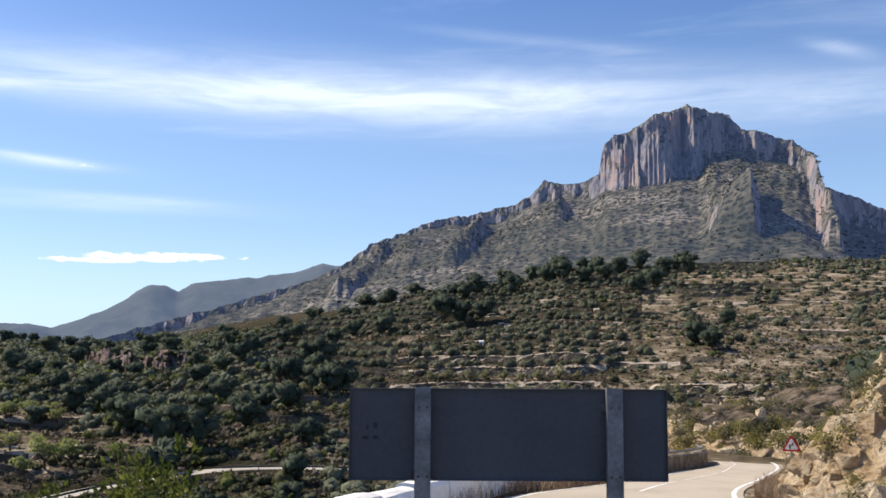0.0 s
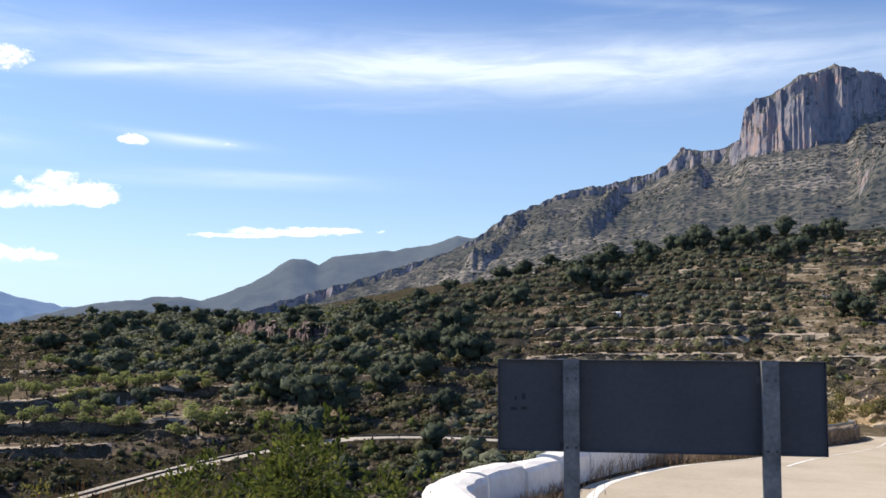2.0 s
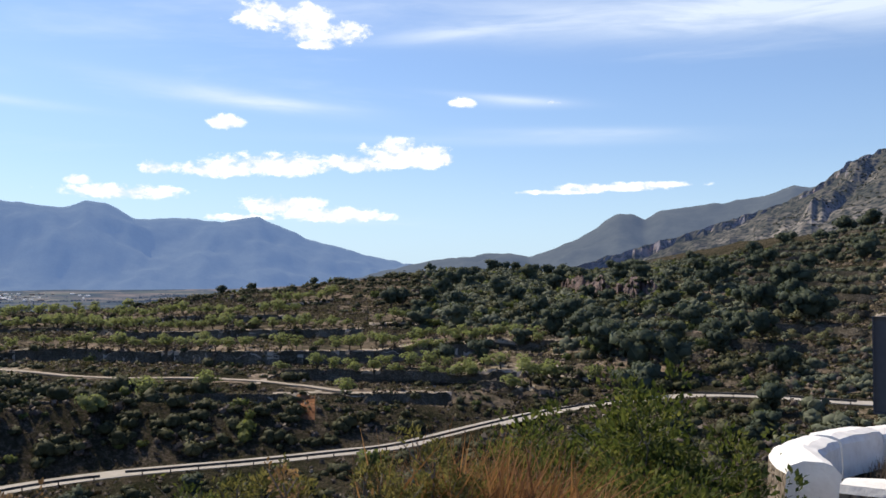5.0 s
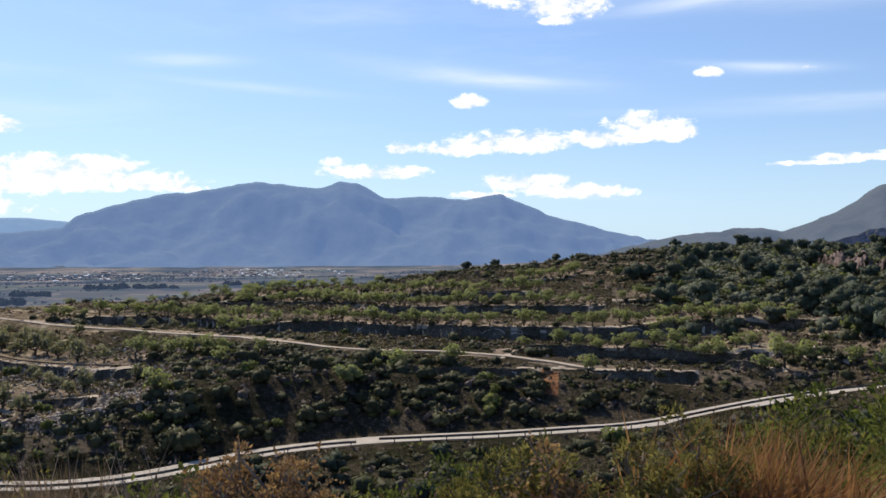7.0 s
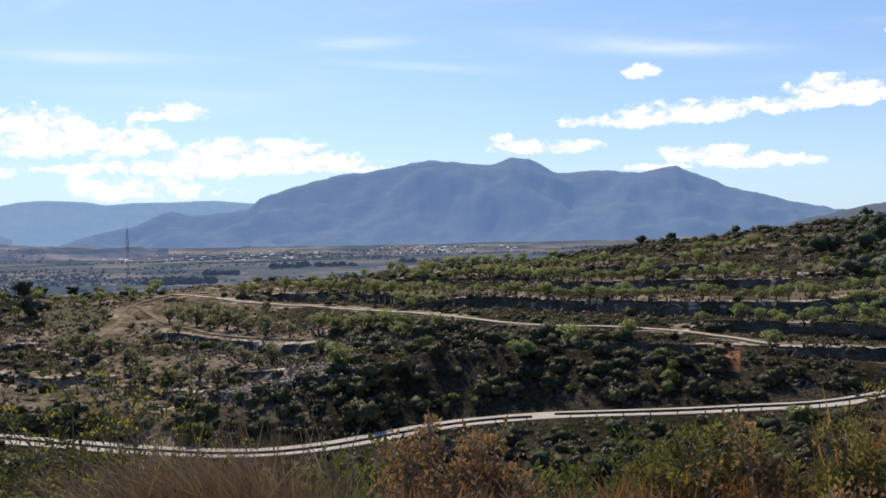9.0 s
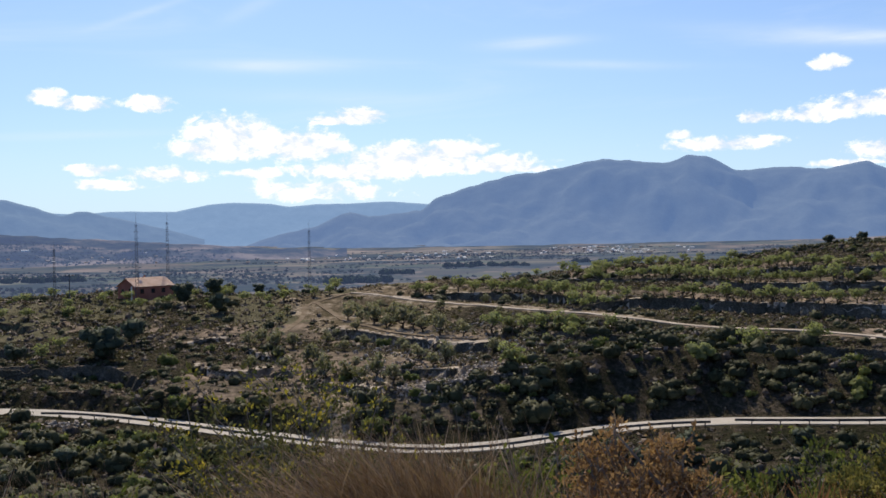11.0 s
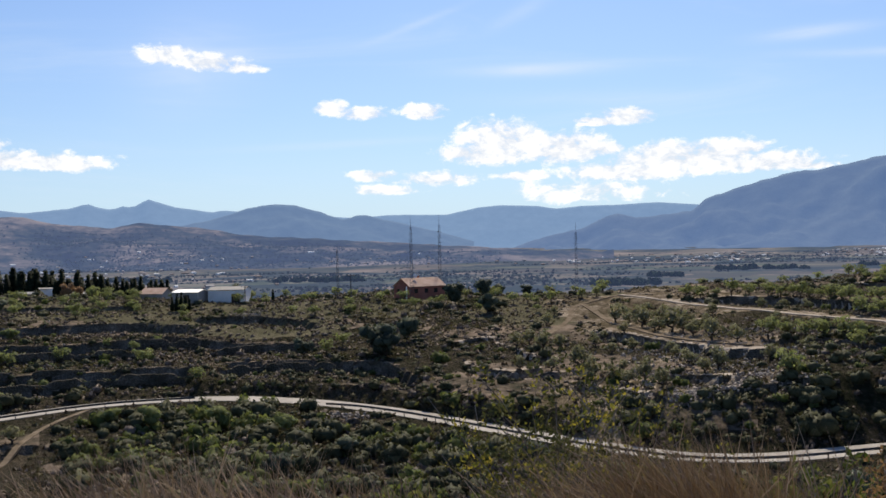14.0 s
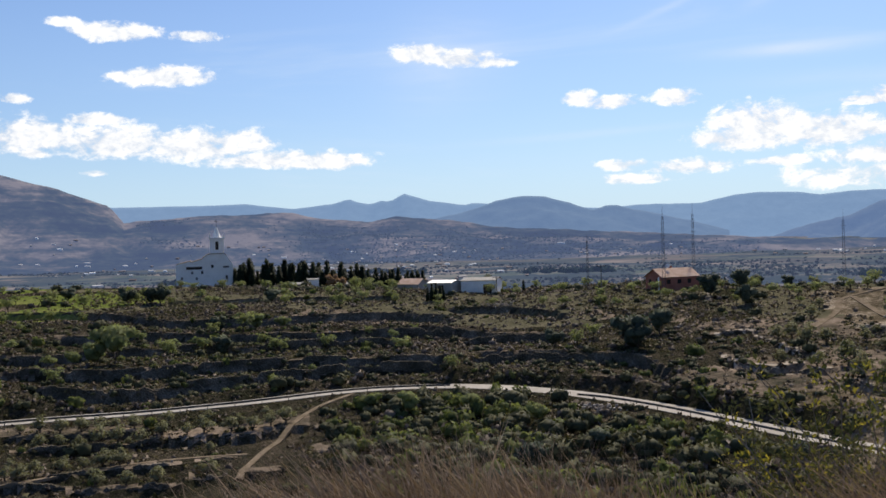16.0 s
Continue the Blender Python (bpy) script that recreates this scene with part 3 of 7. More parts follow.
def plain(n, co, geo):
    """Fields in large parcels, split into plots, with woods between."""
    def cells(scale):
        v = n.add("ShaderNodeTexVoronoi")
        v.inputs["Scale"].default_value = scale
        n.put(v.inputs["Vector"], place(geo))
        one = n.add("ShaderNodeSeparateColor")
        n.put(one.inputs[0], v.outputs["Color"])
        return one.outputs[0]

    stops = [(0.1, (0.012, 0.020, 0.012)), (0.35, (0.045, 0.050, 0.030)), (0.55, (0.13, 0.098, 0.066)), (0.7, (0.050, 0.070, 0.026)), (0.9, (0.21, 0.165, 0.12))]
    fields = n.mix(0.42, n.ramp(cells(0.0036), stops), n.ramp(cells(0.012), stops))
    big = n.noise(place(geo), 0.0045, 6.0, 0.65)
    speck = n.noise(place(geo), 0.04, 8.0, 0.75)
    woods = n.span(n.math("ADD", n.math("MULTIPLY", big, 0.7), n.math("MULTIPLY", speck, 0.3)), 0.50, 0.55)
    return n.mix(woods, fields, n.ramp(speck, [(0.35, (0.010, 0.016, 0.012)), (0.65, (0.034, 0.044, 0.028))])), None


def wooded(n, co, geo):
    """Hills under pines and scrub, with terraced clearings."""
    speck = n.noise(place(geo), 0.03, 9.0, 0.75)
    big = n.noise(place(geo), 0.0042, 6.0, 0.62)
    level = n.add("ShaderNodeMapping")
    level.inputs["Scale"].default_value = (0.003, 0.003, 0.05)
    n.put(level.inputs[0], place(geo))
    bands = n.noise(level.outputs[0], 1.0, 5.0, 0.6)
    f = n.math("ADD", n.math("MULTIPLY", big, 0.45), n.math("ADD", n.math("MULTIPLY", speck, 0.3), n.math("MULTIPLY", bands, 0.25)))
    return n.ramp(f, [(0.43, (0.003, 0.007, 0.005)), (0.485, (0.018, 0.026, 0.015)), (0.53, (0.068, 0.060, 0.040)), (0.585, (0.165, 0.135, 0.10))]), None


def build_ground():
    az = np.concatenate([np.arange(-28, 118, 0.34), np.arange(118, 332, 3.0)])
    r = np.concatenate([[-ARM], np.linspace(0.0, 20, 40), np.arange(21, 104, 1.6), np.arange(104, 335, 1.0), np.arange(335, 540, 2.4), np.geomspace(541, 4980, 70)])
    A, Rr = np.meshgrid(az, r)
    x, y = polar(A, Rr)
    z = height(x, y)
    faces = grid_faces(len(r), len(az), True)[:, ::-1]
    v = np.stack([x, y, z], -1).reshape(-1, 3)
    c = v[faces]
    n = np.cross(c[:, 2] - c[:, 0], c[:, 3] - c[:, 1])
    n /= np.linalg.norm(n, axis=1)[:, None] + 1e-9
    mid = c.mean(1)
    am, rm = bearing(mid[:, 0], mid[:, 1])
    rt, rb = along(am, TRACK, 1), along(am, BROW, 1)
    steep = np.abs(n[:, 2]) < 0.70
    terraced = ((rm > rt + 8) & (rm < rb + 45)) | ((am > 92) & (rm > 104) & (rm < rt - 5))
    tread = terraced & ~steep & (fbm(mid[:, 0] / 30, mid[:, 1] / 30, 3) > np.where(am > 84, 0.32, np.where(am < 12, 0.1, 0.22)))
    cells = height(mid[:, 0], mid[:, 1], parts=True)
    share, lip = cells[1], cells[5]
    # tan soil along the lips, which also paints in their sunlit edge
    tread |= terraced & ~steep & (share < np.where(rm < rt - 5, 0.16, 0.28)) & ((am < 70) | (rm < rt - 5))
    tread |= ~steep & (lip < np.where(am > 76, 1.6, 3.2) + fbm(mid[:, 0] / 5, mid[:, 1] / 5, 2))
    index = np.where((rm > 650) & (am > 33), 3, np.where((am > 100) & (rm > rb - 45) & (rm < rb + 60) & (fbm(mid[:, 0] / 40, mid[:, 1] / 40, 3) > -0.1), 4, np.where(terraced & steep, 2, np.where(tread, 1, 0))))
    worn = fbm(mid[:, 0] / 24 + 7, mid[:, 1] / 24, 3) + 0.75 * smooth(-6, -12, am) * smooth(0, 40, rm - 120) + 0.2 * smooth(10, 4, am) + 0.16 * smooth(52, 57, am) * smooth(70, 64, am) * smooth(130, 138, rm) * smooth(215, 190, rm)
    verge = fbm(mid[:, 0] / 3.1, mid[:, 1] / 3.1, 3) + 0.5 * smooth(6, 1, rm)
    index = np.where(((rm < 90) & (am < -5) & (rm > 16)) | ((rm < 16) & (verge > 0.02)), 5, index)
    bare = np.where((rm < rt + along(am, SHELF, 1)) & (am > 12), 0.62, 0.32) + 0.5 * smooth(69, 73, am) - 0.3 * smooth(57, 61, am) * smooth(70, 67, am)
    lane = np.interp(am, [k[0] for k in FARM_PATH], [k[1] for k in FARM_PATH])
    index = np.where((am > 22) & (am < 57) & (rm > 104) & (rm < lane - 3) & (index < 2), 0, index)
    bare = bare + 0.5 * ((am > 22) & (am < 57) & (rm < lane - 3))
    bare = bare + 0.6 * ((am > 50) & (am < 66) & (rm < 137))
    index = np.where((index < 2) & (rm > 110) & (rm < 480) & (worn > bare), 5, index)
    # pale strips behind the lips: bare earth, with the sun on the edge painted in
    index = np.where((lip < 1.7 + 0.8 * fbm(mid[:, 0] / 4, mid[:, 1] / 4, 2)) & (am > 18) & (am < 75) & ~((am > 38) & (am < 57) & (rm < lane - 6)), 6, index)
    index = np.where((am > -11.5) & (am < 9) & (rm > 215) & ((index == 1) | (index == 5)) & (fbm(mid[:, 0] / 9 + 5, mid[:, 1] / 9, 2) < 0.12), 0, index)
    index = np.where((lip < np.where((rm > 262) & (am > -12), 0.8, 2.0) + 0.8 * fbm(mid[:, 0] / 4, mid[:, 1] / 4, 2)) & (am < 5) & (rm > 195), 6, index)
    index = np.where((am > 33.9) & (am < 34.9 + 0.3 * fbm(rm / 2, rm * 0, 2)) & (rm > 146) & (rm < 157), 7, index)
    index = np.where((index < 2) & (am > 62) & (am < 112) & (rm > rb - 40) & (rm < rb + 60) & (fbm(mid[:, 0] / 18, mid[:, 1] / 18, 3) > -0.22), 8, index)
    ob = mesh_object("ground", v, faces, [M_SCRUB, M_TREAD, M_WALL, M_PLAIN, M_MEADOW, M_RUBBLE, M_DIRT_SUNLIP, M_CLAY, M_DRYGRASS], index)
    return tagged(ob, "terraced scrub hillside with dry stone walls above a broad farmed valley", "ground", kind="structure")


# fields beyond the brow glow faintly blue in place of haze
M_PLAIN = haze_material("valley_fields_haze", (0.1, 0.1, 0.1), (0.165, 0.22, 0.39), 0.35, build=plain)
build_ground()

# ---- the rock mountain: heading, height of its skyline above the horizon in degrees ----
SKYLINE = [(-60, 3.0), (-45, 5.0), (-33, 6.6), (-24.3, 7.9), (-21.3, 9.3), (-20.9, 10.9), (-19.7, 11.9), (-17, 12.65), (-16.4, 13.4), (-14.2, 14.0), (-12.5, 13.6), (-10.7, 12.85),
           (-9.9, 12.6), (-9.3, 12.2), (-9.0, 10.5), (-7.9, 9.95), (-5.9, 10.15), (-5.2, 9.3), (-3.8, 8.7), (0.8, 7.7), (4.4, 6.35), (6.1, 5.0), (9, 3.9), (14, 2.4), (20, 0.6), (26, -1.0)]


def build_mountain():
    az = np.concatenate([np.arange(-60, -27, 0.5), np.arange(-27, 8, 0.09), np.arange(8, 26, 0.2)])
    s = np.concatenate([np.linspace(0, 0.62, 60), np.linspace(0.625, 1.0, 125), np.linspace(1.01, 1.5, 16)])
    A, S = np.meshgrid(az, s)
    crest = np.interp(A, [k[0] for k in SKYLINE], [k[1] for k in SKYLINE])
    crest = crest + 0.17 * fbm(A * 2.6, A * 0 + 5, 5, 0.65)
    # height of the cliff's foot, in the same degrees
    toe = np.interp(A, [-60, -26, -22.5, -21, -20, -16.5, -15.6, -14.6, -12, -9.4, -8.6, -5.5, -3, 2, 6, 10, 26],
                    [2, 5.8, 6.9, 9.4, 10.6, 11.4, 11.3, 10.1, 9.8, 9.6, 9.0, 8.7, 7.7, 7.0, 4.6, 2.8, -2])
    rc = 1450 - 12 * np.maximum(A, 0)
    r = 640 + (rc - 640) * S
    x, y = polar(A, r)
    foot = 640 * np.tan(np.radians(np.interp(A, [-60, -24, 0, 6, 16, 26], [3.5, 4.4, 3.2, 1.3, -0.5, -2.0])))
    base = np.interp(A, [-60, -24, -21, -15.8, -15.2, -12, -9, -8, -4, 2, 26], [0.9, 0.9, 0.86, 0.86, 0.78, 0.74, 0.80, 0.86, 0.90, 0.92, 0.92])
    ztoe = (640 + (rc - 640) * base) * np.tan(np.radians(toe))
    top = rc * np.tan(np.radians(crest))
    rough = fbm(x / 90, y / 90, 5, 0.55)
    warp = A + 0.35 * fbm(A * 1.3, S * 9, 3)
    fold = 1 - np.abs(fbm(warp * 0.55 + 3, S * 1.2, 3, 0.6)) * 2
    flute = 1 - np.abs(fbm(warp * 1.9 + 11, S * 2.0, 4, 0.65)) * 2
    back = 0.036 * fold * (0.45 + 0.55 * smooth(-8, -10, A)) + 0.013 * flute + 0.02 * fbm(A * 1.7, S * 26 + 3, 3)
    wide = np.interp(A, [-30, -22, -20, -10, -8.5, 0, 26], [0.03, 0.04, 0.05, 0.07, 0.05, 0.04, 0.04])
    q = (S - base - 0.03 + back) / wide
    cliff = smooth(0, 1, q)
    # ledges in the face
    cliff = cliff + 0.10 * np.sin(cliff * 9 + 5 * fbm(A * 0.8, S * 3, 3)) * cliff * (1 - cliff) * 2
    slope = foot + (ztoe - foot) * np.clip(S / base, 0, 1.05) ** 1.2
    gully = -np.abs(fbm(A * 0.55 + 0.9 * S, S * 1.1 + 4, 4, 0.55)) * 9 * smooth(0.1, 0.45, S) * (1 - smooth(base - 0.12, base, S))
    plateau = ztoe + (top - ztoe) * (0.82 + 0.18 * smooth(base, 0.99, S) + 0.05 * fold)
    z = (slope + gully + rough * 11 * smooth(0, 0.2, S)) * (1 - cliff) + plateau * cliff
    z = z - 40 * smooth(0.06, 0.0, S) + 3.2 * fbm(x / 22, y / 22, 4, 0.6) * smooth(0.15, 0.4, S) * smooth(1.0, 0.95, S)
    # spurs that run down towards the ravine, sheer on their shaded side
    for a0, lean, left, right, s0, s1, h in ((-17.1, -0.6, 2.3, 0.55, 0.22, 0.60, 40), (-20.7, -2.2, 0.9, 0.22, 0.22, 0.97, 58), (-2.6, 5.0, 1.1, 0.7, 0.35, 0.88, 22), (3.2, 6.0, 1.2, 0.8, 0.3, 0.9, 18), (-7.2, 3.0, 0.9, 0.6, 0.6, 0.86, 26)):
        d = A - a0 - lean * (0.9 - S) + 0.25 * fbm(A * 2, S * 12, 3)
        d = np.where(d > 0, d / left, -d / right)
        z = z + h * np.maximum(1 - d ** 1.4, 0) * smooth(s0, s0 + 0.16, S) * smooth(s1, s1 - 0.10, S) * (0.85 + 0.5 * rough)
    limit = r * np.tan(np.radians(crest - 0.06))
    z = np.where(S > 1, top - (S - 1) * 500 + rough * 6, np.minimum(z, limit))
    z = np.where((S > 0.985) & (S <= 1), np.maximum(z, limit), z)
    # broken faces: push the cliff in and out with its height
    push = cliff * (1 - smooth(0.97, 1.0, S)) + 0.05 * smooth(0.2, 0.5, S) * (1 - smooth(0.9, 1.0, S))
    r = r - push * (24 * fbm(A * 0.9 + 2, z / 38, 3, 0.6) + 15 * fbm(A * 2.6, z / 14, 3, 0.6) + 8 * np.abs(fbm(A * 7.5, z / 40, 3, 0.6)))
    x, y = polar(A, r)
    v = np.stack([x, y, z], -1).reshape(-1, 3)
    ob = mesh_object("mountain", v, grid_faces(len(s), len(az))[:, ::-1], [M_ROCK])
    tagged(ob, "grey and ochre limestone mountain with a ribbed cliff crown", "mountain", kind="structure")
    return v[(S.ravel() > 0.06) & (S.ravel() < 0.8) & (cliff.ravel() < 0.05) & (A.ravel() > -27) & (A.ravel() < 9)]


MOUNTAIN_SLOPE = build_mountain()


def build_range(name, table, r0, r1, foot, mat, label, rough=1.0, step=0.2, seed=0.0):
    lo, hi = table[0][0], table[-1][0]
    az = np.arange(lo, hi, step)
    s = np.concatenate([np.linspace(0, 1, 26), [1.08, 1.2]])
    A, S = np.meshgrid(az, s)
    el = np.interp(A, [k[0] for k in table], [k[1] for k in table])
    r = r0 + (r1 - r0) * S
    top = r1 * np.tan(np.radians(el))
    x, y = polar(A, r)
    rib = fbm(x / 260 + seed, y / 260, 4, 0.55)
    z = foot + (top - foot) * np.clip(S, 0, 1) ** 1.2 + rough * (60 * rib * smooth(0, 0.3, S) * smooth(1.0, 0.75, S) + 5 * fbm(A * 1.4 + seed, S * 3, 3) * smooth(0.7, 1, S))
    z = np.where(S > 1, top - (S - 1) * 900, z)
    ob = mesh_object(name, np.stack([x, y, z], -1).reshape(-1, 3), grid_faces(len(s), len(az))[:, ::-1], [mat], smooth_shade=True)
    tagged(ob, label, "mountain range", kind="structure")
    return np.stack([x, y, z], -1)[2:23]


# the blue of these ranges is haze, painted by a glow in their materials
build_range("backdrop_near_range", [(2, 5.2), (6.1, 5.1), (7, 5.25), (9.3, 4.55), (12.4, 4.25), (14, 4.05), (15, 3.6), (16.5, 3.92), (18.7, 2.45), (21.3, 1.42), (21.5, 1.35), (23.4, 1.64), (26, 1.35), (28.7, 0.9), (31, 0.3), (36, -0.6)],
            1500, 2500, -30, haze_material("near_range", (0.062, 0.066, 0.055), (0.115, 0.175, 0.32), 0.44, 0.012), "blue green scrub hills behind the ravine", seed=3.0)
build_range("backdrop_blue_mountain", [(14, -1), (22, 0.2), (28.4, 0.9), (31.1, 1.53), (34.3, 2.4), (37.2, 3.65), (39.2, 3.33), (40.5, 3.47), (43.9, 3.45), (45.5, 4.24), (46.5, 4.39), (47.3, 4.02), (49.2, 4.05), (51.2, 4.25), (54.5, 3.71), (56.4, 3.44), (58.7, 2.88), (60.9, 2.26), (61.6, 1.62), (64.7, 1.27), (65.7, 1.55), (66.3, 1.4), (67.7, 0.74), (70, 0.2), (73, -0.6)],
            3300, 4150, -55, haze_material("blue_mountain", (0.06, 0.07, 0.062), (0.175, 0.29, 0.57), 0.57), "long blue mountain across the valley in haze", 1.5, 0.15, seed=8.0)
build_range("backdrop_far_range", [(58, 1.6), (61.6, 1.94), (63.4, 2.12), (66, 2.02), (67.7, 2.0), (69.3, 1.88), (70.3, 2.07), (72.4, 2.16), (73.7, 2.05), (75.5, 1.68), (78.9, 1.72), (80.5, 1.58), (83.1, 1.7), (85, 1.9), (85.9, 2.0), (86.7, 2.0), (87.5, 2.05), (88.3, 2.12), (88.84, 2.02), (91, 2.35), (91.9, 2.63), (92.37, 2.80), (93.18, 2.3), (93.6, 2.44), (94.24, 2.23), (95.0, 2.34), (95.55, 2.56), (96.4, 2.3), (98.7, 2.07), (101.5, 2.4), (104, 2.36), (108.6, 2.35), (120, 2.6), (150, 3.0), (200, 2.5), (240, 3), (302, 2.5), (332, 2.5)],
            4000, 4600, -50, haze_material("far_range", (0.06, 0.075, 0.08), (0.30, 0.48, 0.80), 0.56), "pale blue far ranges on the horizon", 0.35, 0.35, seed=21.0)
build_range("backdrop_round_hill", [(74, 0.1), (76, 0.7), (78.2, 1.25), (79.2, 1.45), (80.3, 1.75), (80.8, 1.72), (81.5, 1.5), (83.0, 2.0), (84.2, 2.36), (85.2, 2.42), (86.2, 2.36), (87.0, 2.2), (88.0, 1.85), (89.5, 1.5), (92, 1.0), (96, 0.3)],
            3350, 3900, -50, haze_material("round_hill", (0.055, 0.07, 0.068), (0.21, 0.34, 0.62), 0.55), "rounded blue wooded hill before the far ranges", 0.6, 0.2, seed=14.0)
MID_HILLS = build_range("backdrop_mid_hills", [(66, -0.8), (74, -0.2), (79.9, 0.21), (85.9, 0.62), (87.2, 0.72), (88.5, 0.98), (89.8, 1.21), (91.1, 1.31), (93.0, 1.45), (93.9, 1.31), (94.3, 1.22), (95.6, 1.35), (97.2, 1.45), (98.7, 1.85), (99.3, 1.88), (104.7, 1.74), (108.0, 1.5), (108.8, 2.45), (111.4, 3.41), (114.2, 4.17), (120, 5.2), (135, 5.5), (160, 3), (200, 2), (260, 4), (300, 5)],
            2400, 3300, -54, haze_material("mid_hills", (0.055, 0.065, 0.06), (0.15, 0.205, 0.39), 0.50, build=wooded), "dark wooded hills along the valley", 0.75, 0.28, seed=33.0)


# ---- roads ----
def ribbon(name, pts, half, mat, lift, label, category, depth=0.12):
    """A strip of even width along a line of places, with a real thickness."""
    p = np.asarray(pts, float)
    d = np.gradient(p[:, :2], axis=0)
    d /= np.linalg.norm(d, axis=1)[:, None]
    side = np.stack([-d[:, 1], d[:, 0]], 1) * half
    n = len(p)
    l, r = p.copy(), p.copy()
    l[:, :2] += side
    r[:, :2] -= side
    l[:, 2] += lift
    r[:, 2] += lift
    low = [l - (0, 0, depth), r - (0, 0, depth)]
    v = np.stack([low[0], l, r, low[1]], 1).reshape(-1, 3)
    f = []
    for i in range(n - 1):
        for k in range(3):
            a = i * 4 + k
            f.append((a, a + 1, a + 5, a + 4))
    ob = mesh_object(name, v, np.array(f)[:, ::-1], [mat])
    return tagged(ob, label, category, kind="structure")


def track_line(a0, a1, step=0.25, out=0.0):
    a = np.arange(a0, a1, step)
    r = along(a, TRACK, 1)
    z = along(a, TRACK, 2)
    for q in (r, z):
        q[:] = np.convolve(np.pad(q, 8, "edge"), np.ones(17) / 17, "valid")
    x, y = polar(a, r + out)
    return np.stack([x, y, z], 1)


# other trodden ways: a zigzag below the lower road, a lane on the lowest terraces, lanes on the brow
FOOTPATHS = [
    (0.42, [(95.4, 163), (96.45, 158), (97.4, 155), (98.25, 150), (99.2, 143), (100.4, 135.5), (101.1, 131), (101.7, 125), (102.4, 119)]),
    (0.4, [(116.5, 131), (112.5, 131), (110.5, 133.5), (108, 133), (105.4, 133.5), (102.9, 133.5), (101.2, 132)]),
    (0.6, [(65.6, 247), (67.4, 236), (68.5, 231), (68.5, 219), (69.0, 210), (70.0, 196)]),
    (0.7, [(68.0, 236), (66.9, 222), (66.4, 213), (65.1, 201.5), (63.0, 188), (60.8, 177.5), (58.2, 170.5)]),
]


def way(table, step=0.7):
    """A smooth line over the ground through headings and distances."""
    p = np.array([polar(a, r) for a, r in table])
    t = np.r_[0, np.cumsum(np.hypot(*np.diff(p, axis=0).T))]
    q = np.arange(0, t[-1], step)
    p = np.stack([np.interp(q, t, p[:, 0]), np.interp(q, t, p[:, 1])], 1)
    k = 13
    pad = np.pad(p, ((k // 2, k // 2), (0, 0)), "edge")
    p = np.stack([np.convolve(pad[:, i], np.ones(k) / k, "valid") for i in (0, 1)], 1)
    d = np.gradient(p, axis=0)
    d /= np.linalg.norm(d, axis=1)[:, None]
    side = np.stack([-d[:, 1], d[:, 0]], 1)
    z = np.maximum.reduce([height(*(p + side * w).T) for w in (-0.9, 0.0, 0.9)])
    z = np.convolve(np.pad(z, 3, "edge"), np.ones(7) / 7, "valid")
    return np.column_stack([p, z])


WAYS = [way(FARM_PATH)] + [way(t) for _, t in FOOTPATHS]
ribbon("road_farm_path", WAYS[0], 0.95, M_DIRT_SUNLIP, 0.05, "narrow pale farm path along the almond terraces", "path", 0.3)
for (w, _), line in zip(FOOTPATHS, WAYS[1:]):
    ribbon("trodden_path", line, w, M_EARTH, 0.06, "trodden tan earth path on the slope", "path", 0.35)
ribbon("road_lower", track_line(2, 128), 2.35, M_CONCRETE, 0.10, "pale two-lane country road along the ravine", "road")


# ---- the pink crag below the brow ----
def rock_outcrop():
    a = np.arange(13.2, 21.8, 0.06)
    t = np.concatenate([np.linspace(0, 1, 26), np.linspace(1.05, 1.7, 8)])
    A, T = np.meshgrid(a, t)
    foot = np.interp(A, [13.2, 14.6, 15.7, 17.0, 18.3, 19.6, 20.8, 21.8], [268, 268, 270, 276, 284, 306, 319, 326])
    fx, fy = polar(A, foot)
    low = base_height(fx, fy) - 1.0
    tall = 6.8 * smooth(13.2, 15.0, A) * smooth(21.8, 19.8, A) * (0.75 + 0.5 * fbm(A * 1.6, A * 0 + 2, 3))
    cracks = np.abs(fbm(A * 3.2 + 0.4 * T, T * 1.5, 4, 0.6))
    rise = smooth(0.0, 0.95, T + 0.25 * fbm(A * 1.4, T * 2 + 7, 3) * T * (1 - np.clip(T, 0, 1)) * 4)
    z = low + np.where(T <= 1, tall * rise, tall * (1 - smooth(1.0, 1.7, T)) - 1.0 * (T - 1)) + 0.9 * fbm(A * 5, T * 6, 3) * smooth(0, 0.2, T) * smooth(1.4, 1.0, T)
    r = foot + 11 * T - 5.0 * cracks * smooth(0.02, 0.3, T) * smooth(1.2, 0.9, T) + 1.6 * fbm(A * 6 + 3, z / 2.2, 3)
    x, y = polar(A, r)
    ob = mesh_object("rock_outcrop", np.stack([x, y, z], -1).reshape(-1, 3), grid_faces(len(t), len(a))[:, ::-1], [M_CRAG])
    tagged(ob, "broken pinkish limestone crag below the wooded brow", "rock", kind="structure")
    rows = np.stack([x, y, z], -1)
    return rows[6:28].reshape(-1, 3)


CRAG = rock_outcrop()


# ---- dry stone terrace walls along the contours ----
RUNS = []


